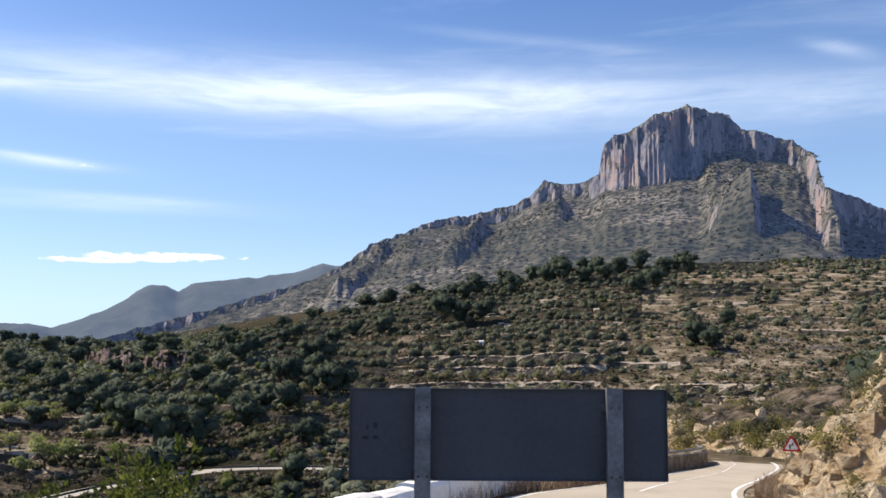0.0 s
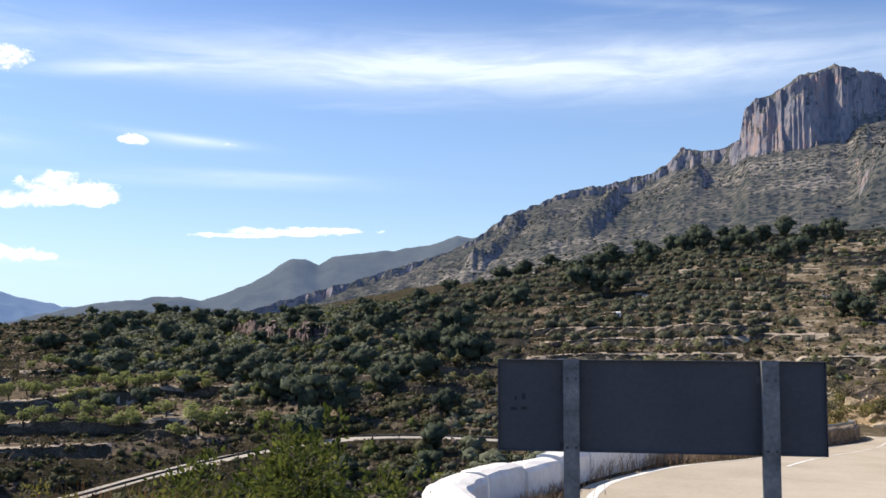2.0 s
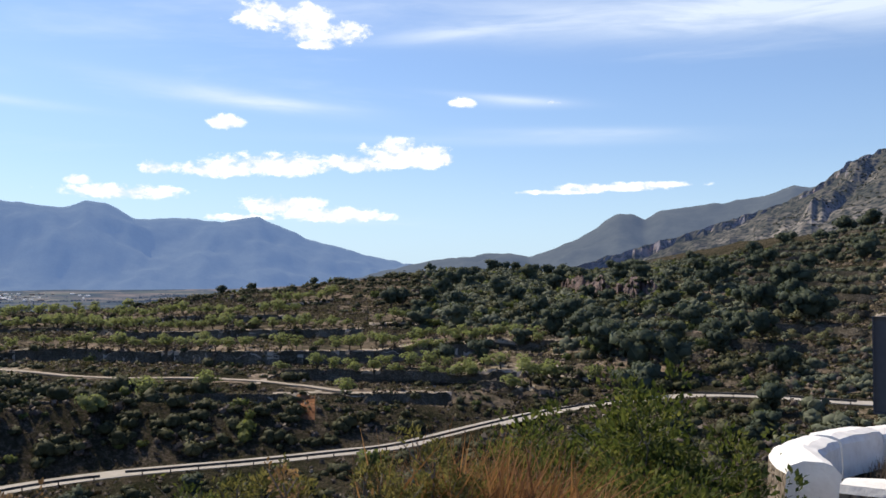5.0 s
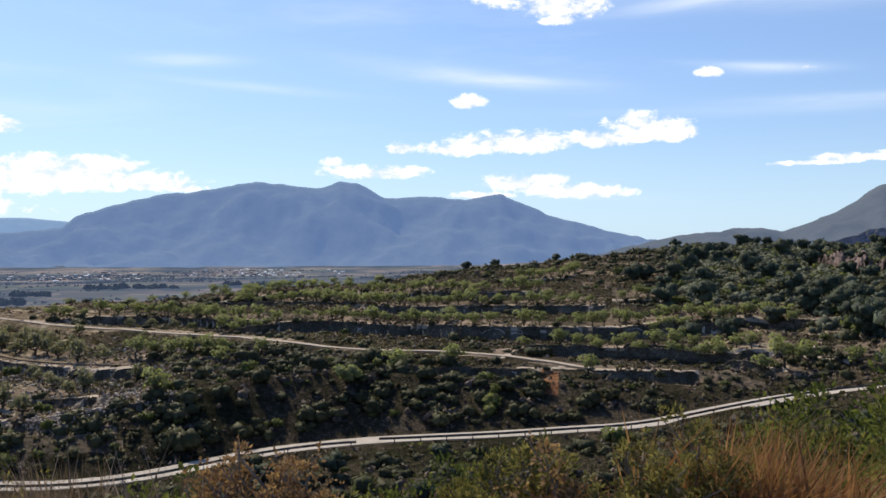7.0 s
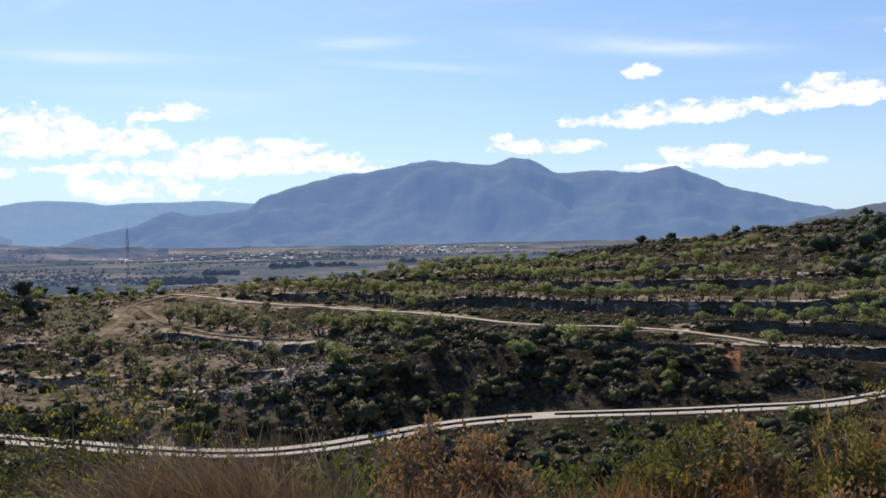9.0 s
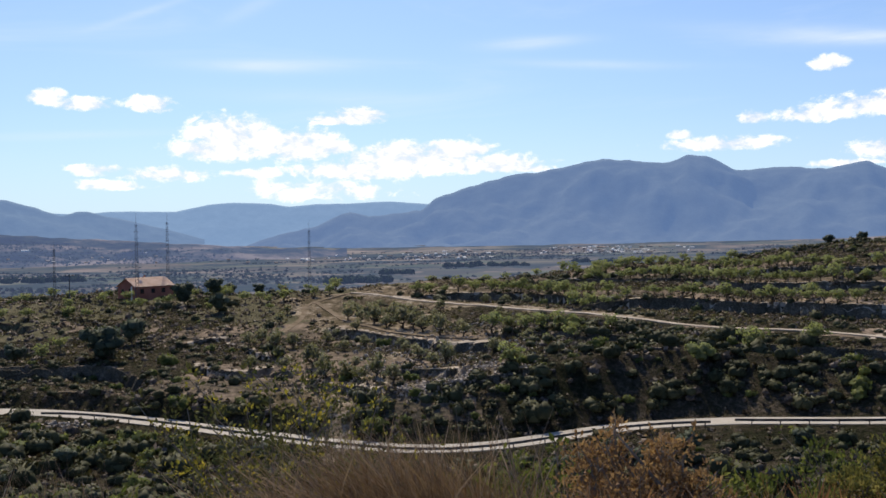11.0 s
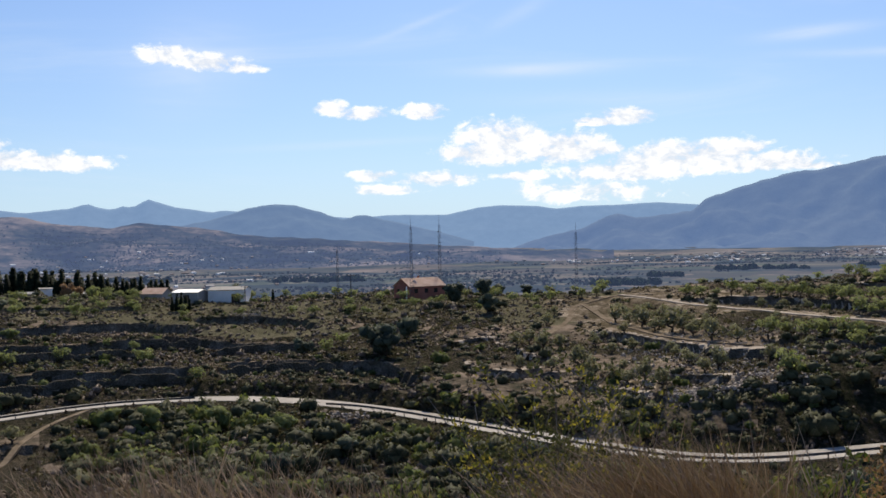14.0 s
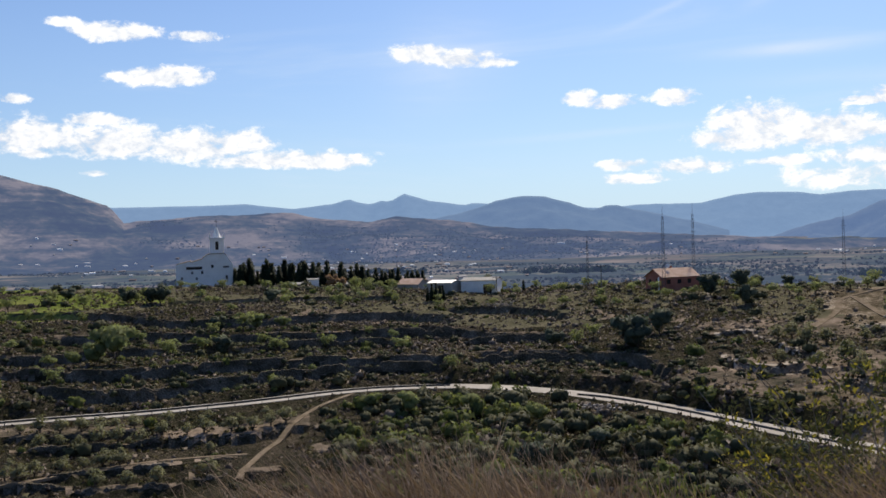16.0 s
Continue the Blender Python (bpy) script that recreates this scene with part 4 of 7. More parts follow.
def terrace_walls():
    rng = np.random.default_rng(19)
    az = np.arange(-27, 117, 0.14)
    r = np.arange(104, 520, 0.3)
    A, Rr = np.meshgrid(az, r, indexing="ij")
    x, y = polar(A, Rr)
    _, f, u, step, amount, _ = height(x, y, parts=True)
    k0, k1 = int(np.floor(u[amount > 0.5].min())), int(np.ceil(u[amount > 0.5].max()))
    for k in range(k0, k1 + 1):
        up = (u[:, :-1] < k - 0.045) & (u[:, 1:] >= k - 0.045) & (amount[:, 1:] > 0.62)
        has = up.any(1)
        j = up.argmax(1)
        rk = r[j] + 0.15
        run = []
        for i in range(len(az) + 1):
            good = i < len(az) and has[i] and (not run or abs(rk[i] - rk[run[-1]]) < 2.2)
            if good:
                run.append(i)
                continue
            if len(run) > 22:
                RUNS.append((az[run], rk[run]))
                build_wall(az[run], rk[run], k * step[run, j[run]], rng)
            run = [i] if i < len(az) and has[i] else []
    for i, (h, _) in enumerate(LIPS):
        a0, a1 = lip_span(i)
        a = np.arange(a0, a1, 0.14)
        if len(a) > 8:
            rr = lip_line(i, a)
            RUNS.append((a, rr))
            build_wall(a, rr, base_height(*polar(a, rr)), rng, 0.62 * h)


def build_wall(a, rr, top, rng, high=1.05):
    rr = np.convolve(np.pad(rr, 3, "edge"), np.ones(7) / 7, "valid")
    n = len(a)
    ends = smooth(0, 6, np.minimum(np.arange(n), np.arange(n)[::-1]))
    tall = high * (1 + 0.33 * fbm(a * 3, a * 0 + top, 2))
    # worn and fallen places in the crest
    crest = top + 0.10 + 0.10 * rng.normal(0, 0.6, n) - 1.1 * smooth(0.12, 0.5, fbm(a * 0.9 + 3, top * 0.7, 2)) - (1 - ends) * tall
    rows = []
    for off, z in ((-0.22, top - tall - 0.6), (-0.08, top - tall * 0.5), (0.0, crest), (0.5, crest + 0.03), (0.75, crest - 0.5)):
        x, y = polar(a, rr + off + rng.normal(0, 0.04, n))
        rows.append(np.stack([x, y, z], 1))
    ob = mesh_object("terrace_wall", np.concatenate(rows), grid_faces(len(rows), n)[:, ::-1], [M_WALL])
    tagged(ob, "weathered dry stone terrace wall across the slope", "wall", "terrace walls", "structure")


terrace_walls()


# ---- tools for things ----
def holder(name, m, label, category, group=""):
    ob = new(name)
    ob.matrix_world = m
    return tagged(ob, label, category, group)


def part(name, bm, mat, parent, label="", smooth_shade=False):
    """Links a bmesh as one mesh object under a thing or a part."""
    me = bpy.data.meshes.new(name)
    bm.normal_update()
    bm.to_mesh(me)
    bm.free()
    for m in mat if isinstance(mat, (list, tuple)) else [mat]:
        me.materials.append(m)
    if smooth_shade:
        me.polygons.foreach_set("use_smooth", np.ones(len(me.polygons), bool))
    ob = new(name, me)
    ob.parent = parent
    return tagged(ob, label)


def part_mesh(name, v, f, mat, parent, label="", normals=None, kind=""):
    ob = mesh_object(name, v, f, [mat], normals=normals)
    ob.parent = parent
    return tagged(ob, label, kind=kind)


def box(bm, x0, x1, y0, y1, z0, z1, bevel=0.0):
    r = bmesh.ops.create_cube(bm, size=1.0, matrix=Matrix.Translation(((x0 + x1) / 2, (y0 + y1) / 2, (z0 + z1) / 2)) @ Matrix.Diagonal((x1 - x0, y1 - y0, z1 - z0, 1)))
    if bevel:
        edges = list({e for v in r["verts"] for e in v.link_edges})
        bmesh.ops.bevel(bm, geom=edges, offset=bevel, segments=2, affect="EDGES", profile=0.6)
    return bm


def boxed(*args, bevel=0.0):
    return box(bmesh.new(), *args, bevel=bevel)


def tube(bm, a, b, r0, r1=None, sides=8):
    a, b = Vector(a), Vector(b)
    d = b - a
    m = Matrix.Translation((a + b) / 2) @ d.to_track_quat("Z", "Y").to_matrix().to_4x4()
    bmesh.ops.create_cone(bm, cap_ends=True, segments=sides, radius1=r0, radius2=r0 if r1 is None else r1, depth=d.length, matrix=m)
    return bm


def poly(bm, pts):
    return bm.faces.new([bm.verts.new(p) for p in pts])


def ground_at(x, y):
    return float(height(np.array([x]), np.array([y]))[0])


def spot(az, r, sink=0.0):
    x, y = polar(az, r)
    return float(x), float(y), ground_at(x, y) - sink


# ---- more materials ----
def grey_zinc(n, co, geo):
    a = n.noise(place(geo), 9.0, 5.0, 0.6)
    b = n.noise(place(geo), 60.0, 3.0, 0.5)
    return n.ramp(n.math("ADD", n.math("MULTIPLY", a, 0.7), n.math("MULTIPLY", b, 0.3)), [(0.35, (0.13, 0.14, 0.15)), (0.55, (0.24, 0.25, 0.265)), (0.7, (0.34, 0.35, 0.36))]), b


def back_plate(n, co, geo):
    a = n.noise(place(geo), 3.0, 5.0, 0.6)
    b = n.noise(place(geo), 40.0, 3.0, 0.5)
    return n.ramp(n.math("ADD", n.math("MULTIPLY", a, 0.6), n.math("MULTIPLY", b, 0.4)), [(0.3, (0.085, 0.09, 0.10)), (0.7, (0.115, 0.12, 0.135))]), b


M_ZINC = material("galvanised_steel", grey_zinc, 0.5, 0.5, 0.002)
M_PLATE = material("sign_back", back_plate, 0.55, 0.2, 0.001)
M_DARK = material("worn_sticker", two_tone((0.045, 0.046, 0.05), (0.06, 0.062, 0.068), (0.085, 0.088, 0.096), 12.0, 60.0))
def mortared(n, co, geo):
    v = n.add("ShaderNodeTexVoronoi", feature="DISTANCE_TO_EDGE")
    v.inputs["Scale"].default_value = 6.0
    n.put(v.inputs["Vector"], place(geo))
    big = n.noise(place(geo), 2.6, 5.0, 0.6)
    col = n.ramp(big, [(0.3, (0.16, 0.125, 0.09)), (0.5, (0.27, 0.22, 0.165)), (0.7, (0.40, 0.345, 0.275))])
    return n.mix(n.span(v.outputs["Distance"], 0.02, 0.10, 0.6, 0.0), col, (0.12, 0.10, 0.08)), n.span(v.outputs["Distance"], 0.0, 0.14)


M_MASONRY = material("rubble_masonry", mortared, 1.0, bump=0.03)
M_STEEL = material("mast_steel", two_tone((0.07, 0.07, 0.075), (0.12, 0.12, 0.13), (0.18, 0.18, 0.19), 1.0, 8.0), 0.6, 0.3)
M_RUST = material("barrier_steel", two_tone((0.06, 0.055, 0.05), (0.10, 0.095, 0.09), (0.16, 0.15, 0.14), 0.5, 3.0), 0.6, 0.3)
M_BRICK = material("red_brick", two_tone((0.25, 0.098, 0.07), (0.33, 0.135, 0.098), (0.40, 0.175, 0.13), 0.4, 5.0), bump=0.02)
M_TILE = material("roof_tile", two_tone((0.48, 0.31, 0.22), (0.58, 0.41, 0.31), (0.66, 0.50, 0.39), 0.6, 5.0), bump=0.03)
M_PLASTER = material("white_plaster", two_tone((0.74, 0.71, 0.67), (0.82, 0.80, 0.76), (0.88, 0.86, 0.83), 0.3, 2.5))
M_GREYWALL = material("grey_render", two_tone((0.30, 0.28, 0.26), (0.36, 0.34, 0.31), (0.42, 0.40, 0.37), 0.3, 2.5))
M_GLASS = material("dark_glazing", two_tone((0.015, 0.017, 0.02), (0.02, 0.022, 0.026), (0.03, 0.033, 0.04), 1.0, 5.0), 0.15, spec=0.5)
M_RED = material("sign_red", two_tone((0.38, 0.025, 0.03), (0.45, 0.03, 0.035), (0.5, 0.04, 0.045), 3.0, 20.0), 0.4)
M_WHITE = material("sign_white", two_tone((0.70, 0.70, 0.68), (0.78, 0.78, 0.76), (0.82, 0.82, 0.80), 3.0, 20.0), 0.4)
M_BLACK = material("sign_black", two_tone((0.015, 0.015, 0.015), (0.02, 0.02, 0.02), (0.03, 0.03, 0.03), 3.0, 20.0), 0.4)
M_YELLOW = material("sign_yellow", two_tone((0.55, 0.36, 0.05), (0.62, 0.42, 0.07), (0.66, 0.46, 0.10), 3.0, 20.0), 0.4)
M_BARK = material("bark", two_tone((0.035, 0.028, 0.022), (0.07, 0.058, 0.045), (0.12, 0.10, 0.08), 2.0, 14.0), bump=0.02)
M_TWIG = material("grey_twig", two_tone((0.12, 0.10, 0.08), (0.20, 0.17, 0.14), (0.30, 0.27, 0.22), 6.0, 40.0))


def leaf_material(name, a, b, c, through=0.35, scale=0.35):
    m = bpy.data.materials.new(name)
    m.use_nodes = True
    n = Nodes(m.node_tree)
    geo = n.add("ShaderNodeNewGeometry")
    big = n.noise(place(geo), scale, 3.0, 0.6)
    f = n.math("ADD", n.math("MULTIPLY", big, 0.65), n.math("MULTIPLY", geo.outputs["Random Per Island"], 0.35))
    col = n.ramp(f, [(0.28, a), (0.5, b), (0.74, c)])
    d = n.add("ShaderNodeBsdfPrincipled")
    n.put(d.inputs["Base Color"], col)
    d.inputs["Roughness"].default_value = 0.65
    d.inputs["Specular IOR Level"].default_value = 0.06
    t = n.add("ShaderNodeBsdfTranslucent")
    n.put(t.inputs[0], n.mix(1.0, col, (1.2, 1.22, 0.85), "MULTIPLY"))
    mix = n.add("ShaderNodeMixShader")
    mix.inputs[0].default_value = through
    n.put(mix.inputs[1], d.outputs[0])
    n.put(mix.inputs[2], t.outputs[0])
    out = n.add("ShaderNodeOutputMaterial")
    n.put(out.inputs[0], mix.outputs[0])
    return m


L_SCRUB = leaf_material("scrub_leaf", (0.029, 0.033, 0.017), (0.060, 0.063, 0.033), (0.110, 0.109, 0.058), 0.12, 0.09)
L_HEATH = leaf_material("heath_leaf", (0.066, 0.056, 0.048), (0.122, 0.10, 0.084), (0.20, 0.164, 0.139), 0.1, 0.12)
L_ALMOND = leaf_material("almond_leaf", (0.13, 0.155, 0.068), (0.20, 0.228, 0.105), (0.27, 0.295, 0.145), 0.55, 0.05)
L_OLIVE = leaf_material("olive_leaf", (0.105, 0.11, 0.066), (0.17, 0.172, 0.105), (0.26, 0.26, 0.165), 0.4, 0.05)
L_GROVE = leaf_material("grove_olive_leaf", (0.058, 0.063, 0.041), (0.10, 0.105, 0.07), (0.16, 0.163, 0.11), 0.2, 0.05)
L_PINE = leaf_material("pine_needle", (0.033, 0.046, 0.034), (0.062, 0.078, 0.054), (0.11, 0.128, 0.084), 0.2, 0.08)
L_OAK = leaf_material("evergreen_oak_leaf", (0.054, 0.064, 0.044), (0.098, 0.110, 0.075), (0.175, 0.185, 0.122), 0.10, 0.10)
L_CYPRESS = leaf_material("cypress_leaf", (0.008, 0.014, 0.008), (0.014, 0.022, 0.012), (0.025, 0.035, 0.018), 0.1, 0.2)
L_LENTISK = leaf_material("lentisk_leaf", (0.045, 0.062, 0.017), (0.095, 0.115, 0.034), (0.20, 0.20, 0.068), 0.4, 0.9)
L_BROOM = leaf_material("broom_leaf", (0.07, 0.075, 0.028), (0.15, 0.14, 0.052), (0.27, 0.225, 0.095), 0.4, 0.9)
L_RUSSET = leaf_material("russet_leaf", (0.162, 0.0978, 0.0553), (0.289, 0.178, 0.102), (0.408, 0.281, 0.17), 0.35, 0.9)
L_FLOWER = leaf_material("yellow_sprig", (0.11, 0.12, 0.03), (0.23, 0.21, 0.045), (0.42, 0.33, 0.06), 0.4, 2.0)
L_SPRIG = leaf_material("sprig_leaf", (0.04, 0.05, 0.02), (0.085, 0.09, 0.035), (0.16, 0.15, 0.06), 0.25, 2.0)
L_CLUMP = leaf_material("tawny_grass", (0.119, 0.0697, 0.0408), (0.212, 0.132, 0.0808), (0.306, 0.204, 0.132), 0.2, 0.8)
L_STRAW = leaf_material("dry_grass", (0.15, 0.101, 0.0704), (0.264, 0.189, 0.136), (0.405, 0.304, 0.224), 0.18, 0.8)
L_RUSTGRASS = leaf_material("russet_grass", (0.16, 0.078, 0.038), (0.29, 0.15, 0.075), (0.42, 0.24, 0.125), 0.3, 0.8)
L_FRESH = leaf_material("fresh_leaf", (0.06, 0.08, 0.027), (0.115, 0.138, 0.05), (0.19, 0.205, 0.08), 0.45, 0.1)
L_TUFT = leaf_material("tuft_leaf", (0.05, 0.051, 0.029), (0.10, 0.093, 0.056), (0.17, 0.15, 0.098), 0.3, 0.12)
L_GRASS = leaf_material("green_grass", (0.04, 0.055, 0.016), (0.08, 0.10, 0.03), (0.14, 0.15, 0.05), 0.3, 0.3)


# ---- foliage ----
def leaves(rng, n, size, blobs, flat=0.6, inner=0.62):
    """n three-cornered leaf sprays over a union of blobs (x, y, z, rx, ry, rz): corner places and faces."""
    blobs = np.asarray(blobs, float)
    w = (blobs[:, 3] * blobs[:, 5])
    pick = rng.choice(len(blobs), n, p=w / w.sum())
    d = rng.normal(size=(n, 3))
    d /= np.linalg.norm(d, axis=1)[:, None]
    d[:, 2] = np.where(d[:, 2] < -0.35, -d[:, 2], d[:, 2])
    rad = rng.uniform(inner, 1.06, n) ** 0.7
    b = blobs[pick]
    c = b[:, :3] + d * b[:, 3:] * rad[:, None]
    nrm = d * flat + rng.normal(size=(n, 3)) * (1 - flat) * 1.2
    nrm /= np.linalg.norm(nrm, axis=1)[:, None]
    nrm *= np.where((nrm * d).sum(1) < 0, -1.0, 1.0)[:, None]
    t = np.cross(nrm, rng.normal(size=(n, 3)))
    t /= np.linalg.norm(t, axis=1)[:, None]
    s = np.cross(nrm, t)
    k = size * rng.uniform(0.6, 1.4, n)[:, None]
    v = np.stack([c + t * k, c - t * k * 0.5 + s * k * 0.8, c - t * k * 0.5 - s * k * 0.8], 1).reshape(-1, 3)
    return v, np.arange(3 * n).reshape(-1, 3)


def ball():
    """The corners and faces of a small twenty-sided lump."""
    bm = bmesh.new()
    bmesh.ops.create_icosphere(bm, subdivisions=1, radius=1.0)
    bm.verts.index_update()
    v = np.array([q.co[:] for q in bm.verts])
    f = np.array([[q.index for q in face.verts] for face in bm.faces])
    bm.free()
    return v, f


BALL = ball()


def clumps(rng, lumps, blobs, n, size, flat=0.7, lift=0.06):
    """Leafy masses with a fringe of sprays: corners, faces and soft normals."""
    every = np.asarray(blobs, float)
    heart = (every[:, :3] * every[:, 3:4]).sum(0) / every[:, 3].sum()
    heart[2] *= 0.7
    vs, fs, ns, k = [], [], [], 0
    for b in lumps:
        d = BALL[0]
        p = d * np.asarray(b[3:]) * 0.88 * rng.uniform(0.8, 1.12, (len(d), 1)) + np.asarray(b[:3])
        vs.append(p)
        fs.append(BALL[1] + k)
        ns.append(d + 0.5 * (p - heart) / every[:, 3].max() + (0, 0, lift))
        k += len(p)
    v, f = leaves(rng, n, size, blobs, flat, 0.86)
    mid = np.repeat(v.reshape(-1, 3, 3).mean(1), 3, 0)
    near = every[np.argmin(((mid[:, None, :] - every[None, :, :3]) ** 2).sum(2), 1)]
    out = (mid - near[:, :3]) / near[:, 3:4]
    vs.append(v)
    fs.append(f + k)
    ns.append(out + 0.5 * (mid - heart) / every[:, 3].max() + (0, 0, lift))
    q = np.concatenate(ns)
    return np.concatenate(vs), np.concatenate(fs), q / (np.linalg.norm(q, axis=1)[:, None] + 1e-6)


def fluff(v, low=0.35, lift=0.15):
    """Rounded normals for a plant of many leaves: outwards from its heart."""
    c = np.array([v[:, 0].mean(), v[:, 1].mean(), v[:, 2].min() + low * np.ptp(v[:, 2])])
    n = v - c
    n[:, 2] += lift * np.ptp(v[:, 2])
    return n / (np.linalg.norm(n, axis=1)[:, None] + 1e-6)


def joined(batches):
    vs, fs, k = [], [], 0
    for v, f in batches:
        vs.append(v)
        fs.append(f + k)
        k += len(v)
    return np.concatenate(vs), np.concatenate(fs)


def scatter_mesh(name, protos, xs, ys, zs, sizes, mat, rng, label, category, squash=(0.8, 1.2)):
    """Many small plants as one mesh."""
    pick = rng.integers(0, len(protos), len(xs))
    vs, fs, ns, k = [], [], [], 0
    turn = rng.uniform(0, 2 * np.pi, len(xs))
    tall = rng.uniform(*squash, len(xs)) * sizes
    for p, (pv, pf, *soft) in enumerate(protos):
        m = np.where(pick == p)[0]
        if not len(m):
            continue
        c, s = np.cos(turn[m])[:, None], np.sin(turn[m])[:, None]
        x = (pv[None, :, 0] * c - pv[None, :, 1] * s) * sizes[m][:, None] + xs[m][:, None]
        y = (pv[None, :, 0] * s + pv[None, :, 1] * c) * sizes[m][:, None] + ys[m][:, None]
        z = pv[None, :, 2] * tall[m][:, None] + zs[m][:, None]
        v = np.stack([x, y, z], -1).reshape(-1, 3)
        f = (pf[None] + (np.arange(len(m)) * len(pv))[:, None, None]).reshape(-1, 3) + k
        q = soft[0] if soft else fluff(pv, 0.2)
        nx, ny = q[None, :, 0] * c - q[None, :, 1] * s, q[None, :, 0] * s + q[None, :, 1] * c
        ns.append(np.stack([nx, ny, np.broadcast_to(q[None, :, 2], nx.shape)], -1).reshape(-1, 3))
        vs.append(v)
        fs.append(f)
        k += len(v)
    ob = mesh_object(name, np.concatenate(vs), np.concatenate(fs), [mat], normals=np.concatenate(ns))
    return tagged(ob, label, category, kind="stuff")


def shrub_protos(rng, count, n, size):
    out = []
    for _ in range(count):
        blobs = [(rng.uniform(-0.4, 0.4), rng.uniform(-0.4, 0.4), rng.uniform(0.05, 0.38), rng.uniform(0.45, 0.7), rng.uniform(0.45, 0.7), rng.uniform(0.35, 0.6)) for _ in range(4)]
        out.append(leaves(rng, n, size, blobs, 0.8))
    return out


def mass_protos(rng, count, lumps, n, size):
    """Rounded bushes: a few leafy masses and their fringe."""
    out = []
    for _ in range(count):
        blobs = []
        for k in range(lumps):
            a, d = 2 * math.pi * (k + rng.uniform(-0.3, 0.3)) / lumps, rng.uniform(0.15, 0.5)
            w = rng.uniform(0.45, 0.72)
            blobs.append((math.cos(a) * d, math.sin(a) * d, rng.uniform(0.1, 0.42), w, w, w * rng.uniform(0.75, 1.0)))
        out.append(clumps(rng, blobs, blobs, n, size))
    return out


def field(rng, n, a0, a1, r0, r1):
    az = rng.uniform(a0, a1, n)
    r = np.sqrt(rng.uniform(r0 * r0, r1 * r1, n))
    x, y = polar(az, r)
    return az, r, x, y


def plant_scrub():
    rng = np.random.default_rng(11)
    az, r, x, y = field(rng, 135000, -27, 117, 101, 618)
    rt, rb = along(az, TRACK, 1), along(az, BROW, 1)
    shelf = rt + along(az, SHELF, 1)
    amount, f, _, _, _, behind = height(x, y, parts=True)
    patch = fbm(x / 22, y / 22, 3)
    p = 0.55 + 0.6 * patch
    p = np.where((amount > 0.5) & (f < 0.88), np.where(az > 66, 0.42, np.where(az < 10, 0.2, 0.05)) + np.where(az < 10, 0.35, 0.5) * np.clip(patch + 0.05, 0, 1), p)
    p = np.where((amount > 0.5) & ((f >= 0.86) | (f < 0.05)), np.where(az > 66, 0.95, np.where(az < 10, 0.5, 0.6)) + 0.5 * patch, p)
    p = np.where((r < shelf) & (r > rt), 1.1 + 0.2 * patch, p)
    p = np.where(r < rt, np.where(az > 58, 0.88, 0.9) + 0.4 * patch, p)
    p = np.where((r < rt) & (az > 97), 0.14 + 0.3 * patch, p)
    p = np.where((az > 101) & (r > rb - 42), p * 0.12, p)
    wood = np.maximum(smooth(8, 13, az) * smooth(31, 24, az) * smooth(35, 75, r - shelf), smooth(7, 12, az) * smooth(23, 17, az) * smooth(0, 20, r - shelf))
    p = np.maximum(p, wood * 1.1)
    p = np.where((az > 57) & (az < 73) & (r > np.maximum(rt + 14, 146 - 8 * smooth(62, 66, az))), p * 0.36, p)
    p = np.where((az > 50) & (az < 66) & (r > rt + 5) & (r < 139), np.maximum(p, 1.15), p)
    lane = np.interp(az, [k[0] for k in FARM_PATH], [k[1] for k in FARM_PATH])
    p = np.where((az > 30) & (az < 56) & (r > rt + 5) & (r < lane - 4), np.maximum(p, 1.3), p)
    p = np.where(r > rb + 25, p * smooth(rb + np.where(az < 14, 230, 90), rb + 30, r), p)
    p = np.where(np.abs(r - rt) < 5.0, 0, p)
    p = np.where((r < rt) & (r > rt - 9.5), p * 0.2, p)
    p = np.where((az < 5) & (r > 195) & (behind < 2.4), 0, p)
    p = np.where((az < 3) & (az > -11) & (r > 215) & (r < 300) & (f > 0.5), p * 0.45, p)
    p = np.where(r > 345, p * 0.6, p * 0.9)
    keep = (rng.random(len(r)) < p) & near_path_free(x, y)
    az, r, x, y, wood, amount, patch = (q[keep] for q in (az, r, x, y, wood, amount, patch))
    z = height(x, y) - 0.12
    size = rng.lognormal(0.08, np.where(wood > 0.5, 0.48, 0.36), len(r)) * (1 + 0.6 * wood + 0.15 * (r < shelf[keep])) * np.where(r > 345, 1.35, 1.0) * np.where(amount > 0.5, 0.8, 1.0) * np.where((az > 60) & (r > rt[keep]), 1.12, 1.0)
    below = (r < rt[keep]) & (az > 50) & (az < 98)
    upper = (az > 30) & (az < 57) & (r > rt[keep]) & (r < lane[keep] - 11)
    size = np.clip(size * np.where(below, 1.5, np.where(upper, 1.3, 1.0)), 0.35, np.where(np.abs(r - lane[keep] + 6) < 5, 1.1, 2.6))
    grey = rng.random(len(r)) < np.where(wood > 0.5, 0.03, 0.38 + 0.5 * patch + np.where((az > 66) & (r > along(az, BROW, 1) - 60), 0.35, 0.0))
    big = size > 1.25
    fresh = ~grey & (rng.random(len(r)) < np.where(below, 0.14, 0.0) + np.where(wood > 0.5, 0.1, 0.0) + np.where(az > 60, 0.2, np.where(az > 38, 0.12, 0.06)))
    scatter_mesh("fresh_bushes", mass_protos(rng, 8, 2, 40, 0.19), x[fresh], y[fresh], z[fresh], size[fresh] * 0.85, L_FRESH, rng, "light green bushes in fresh leaf among the scrub", "bushes", (0.8, 1.3))
    grey_or_fresh = grey | fresh
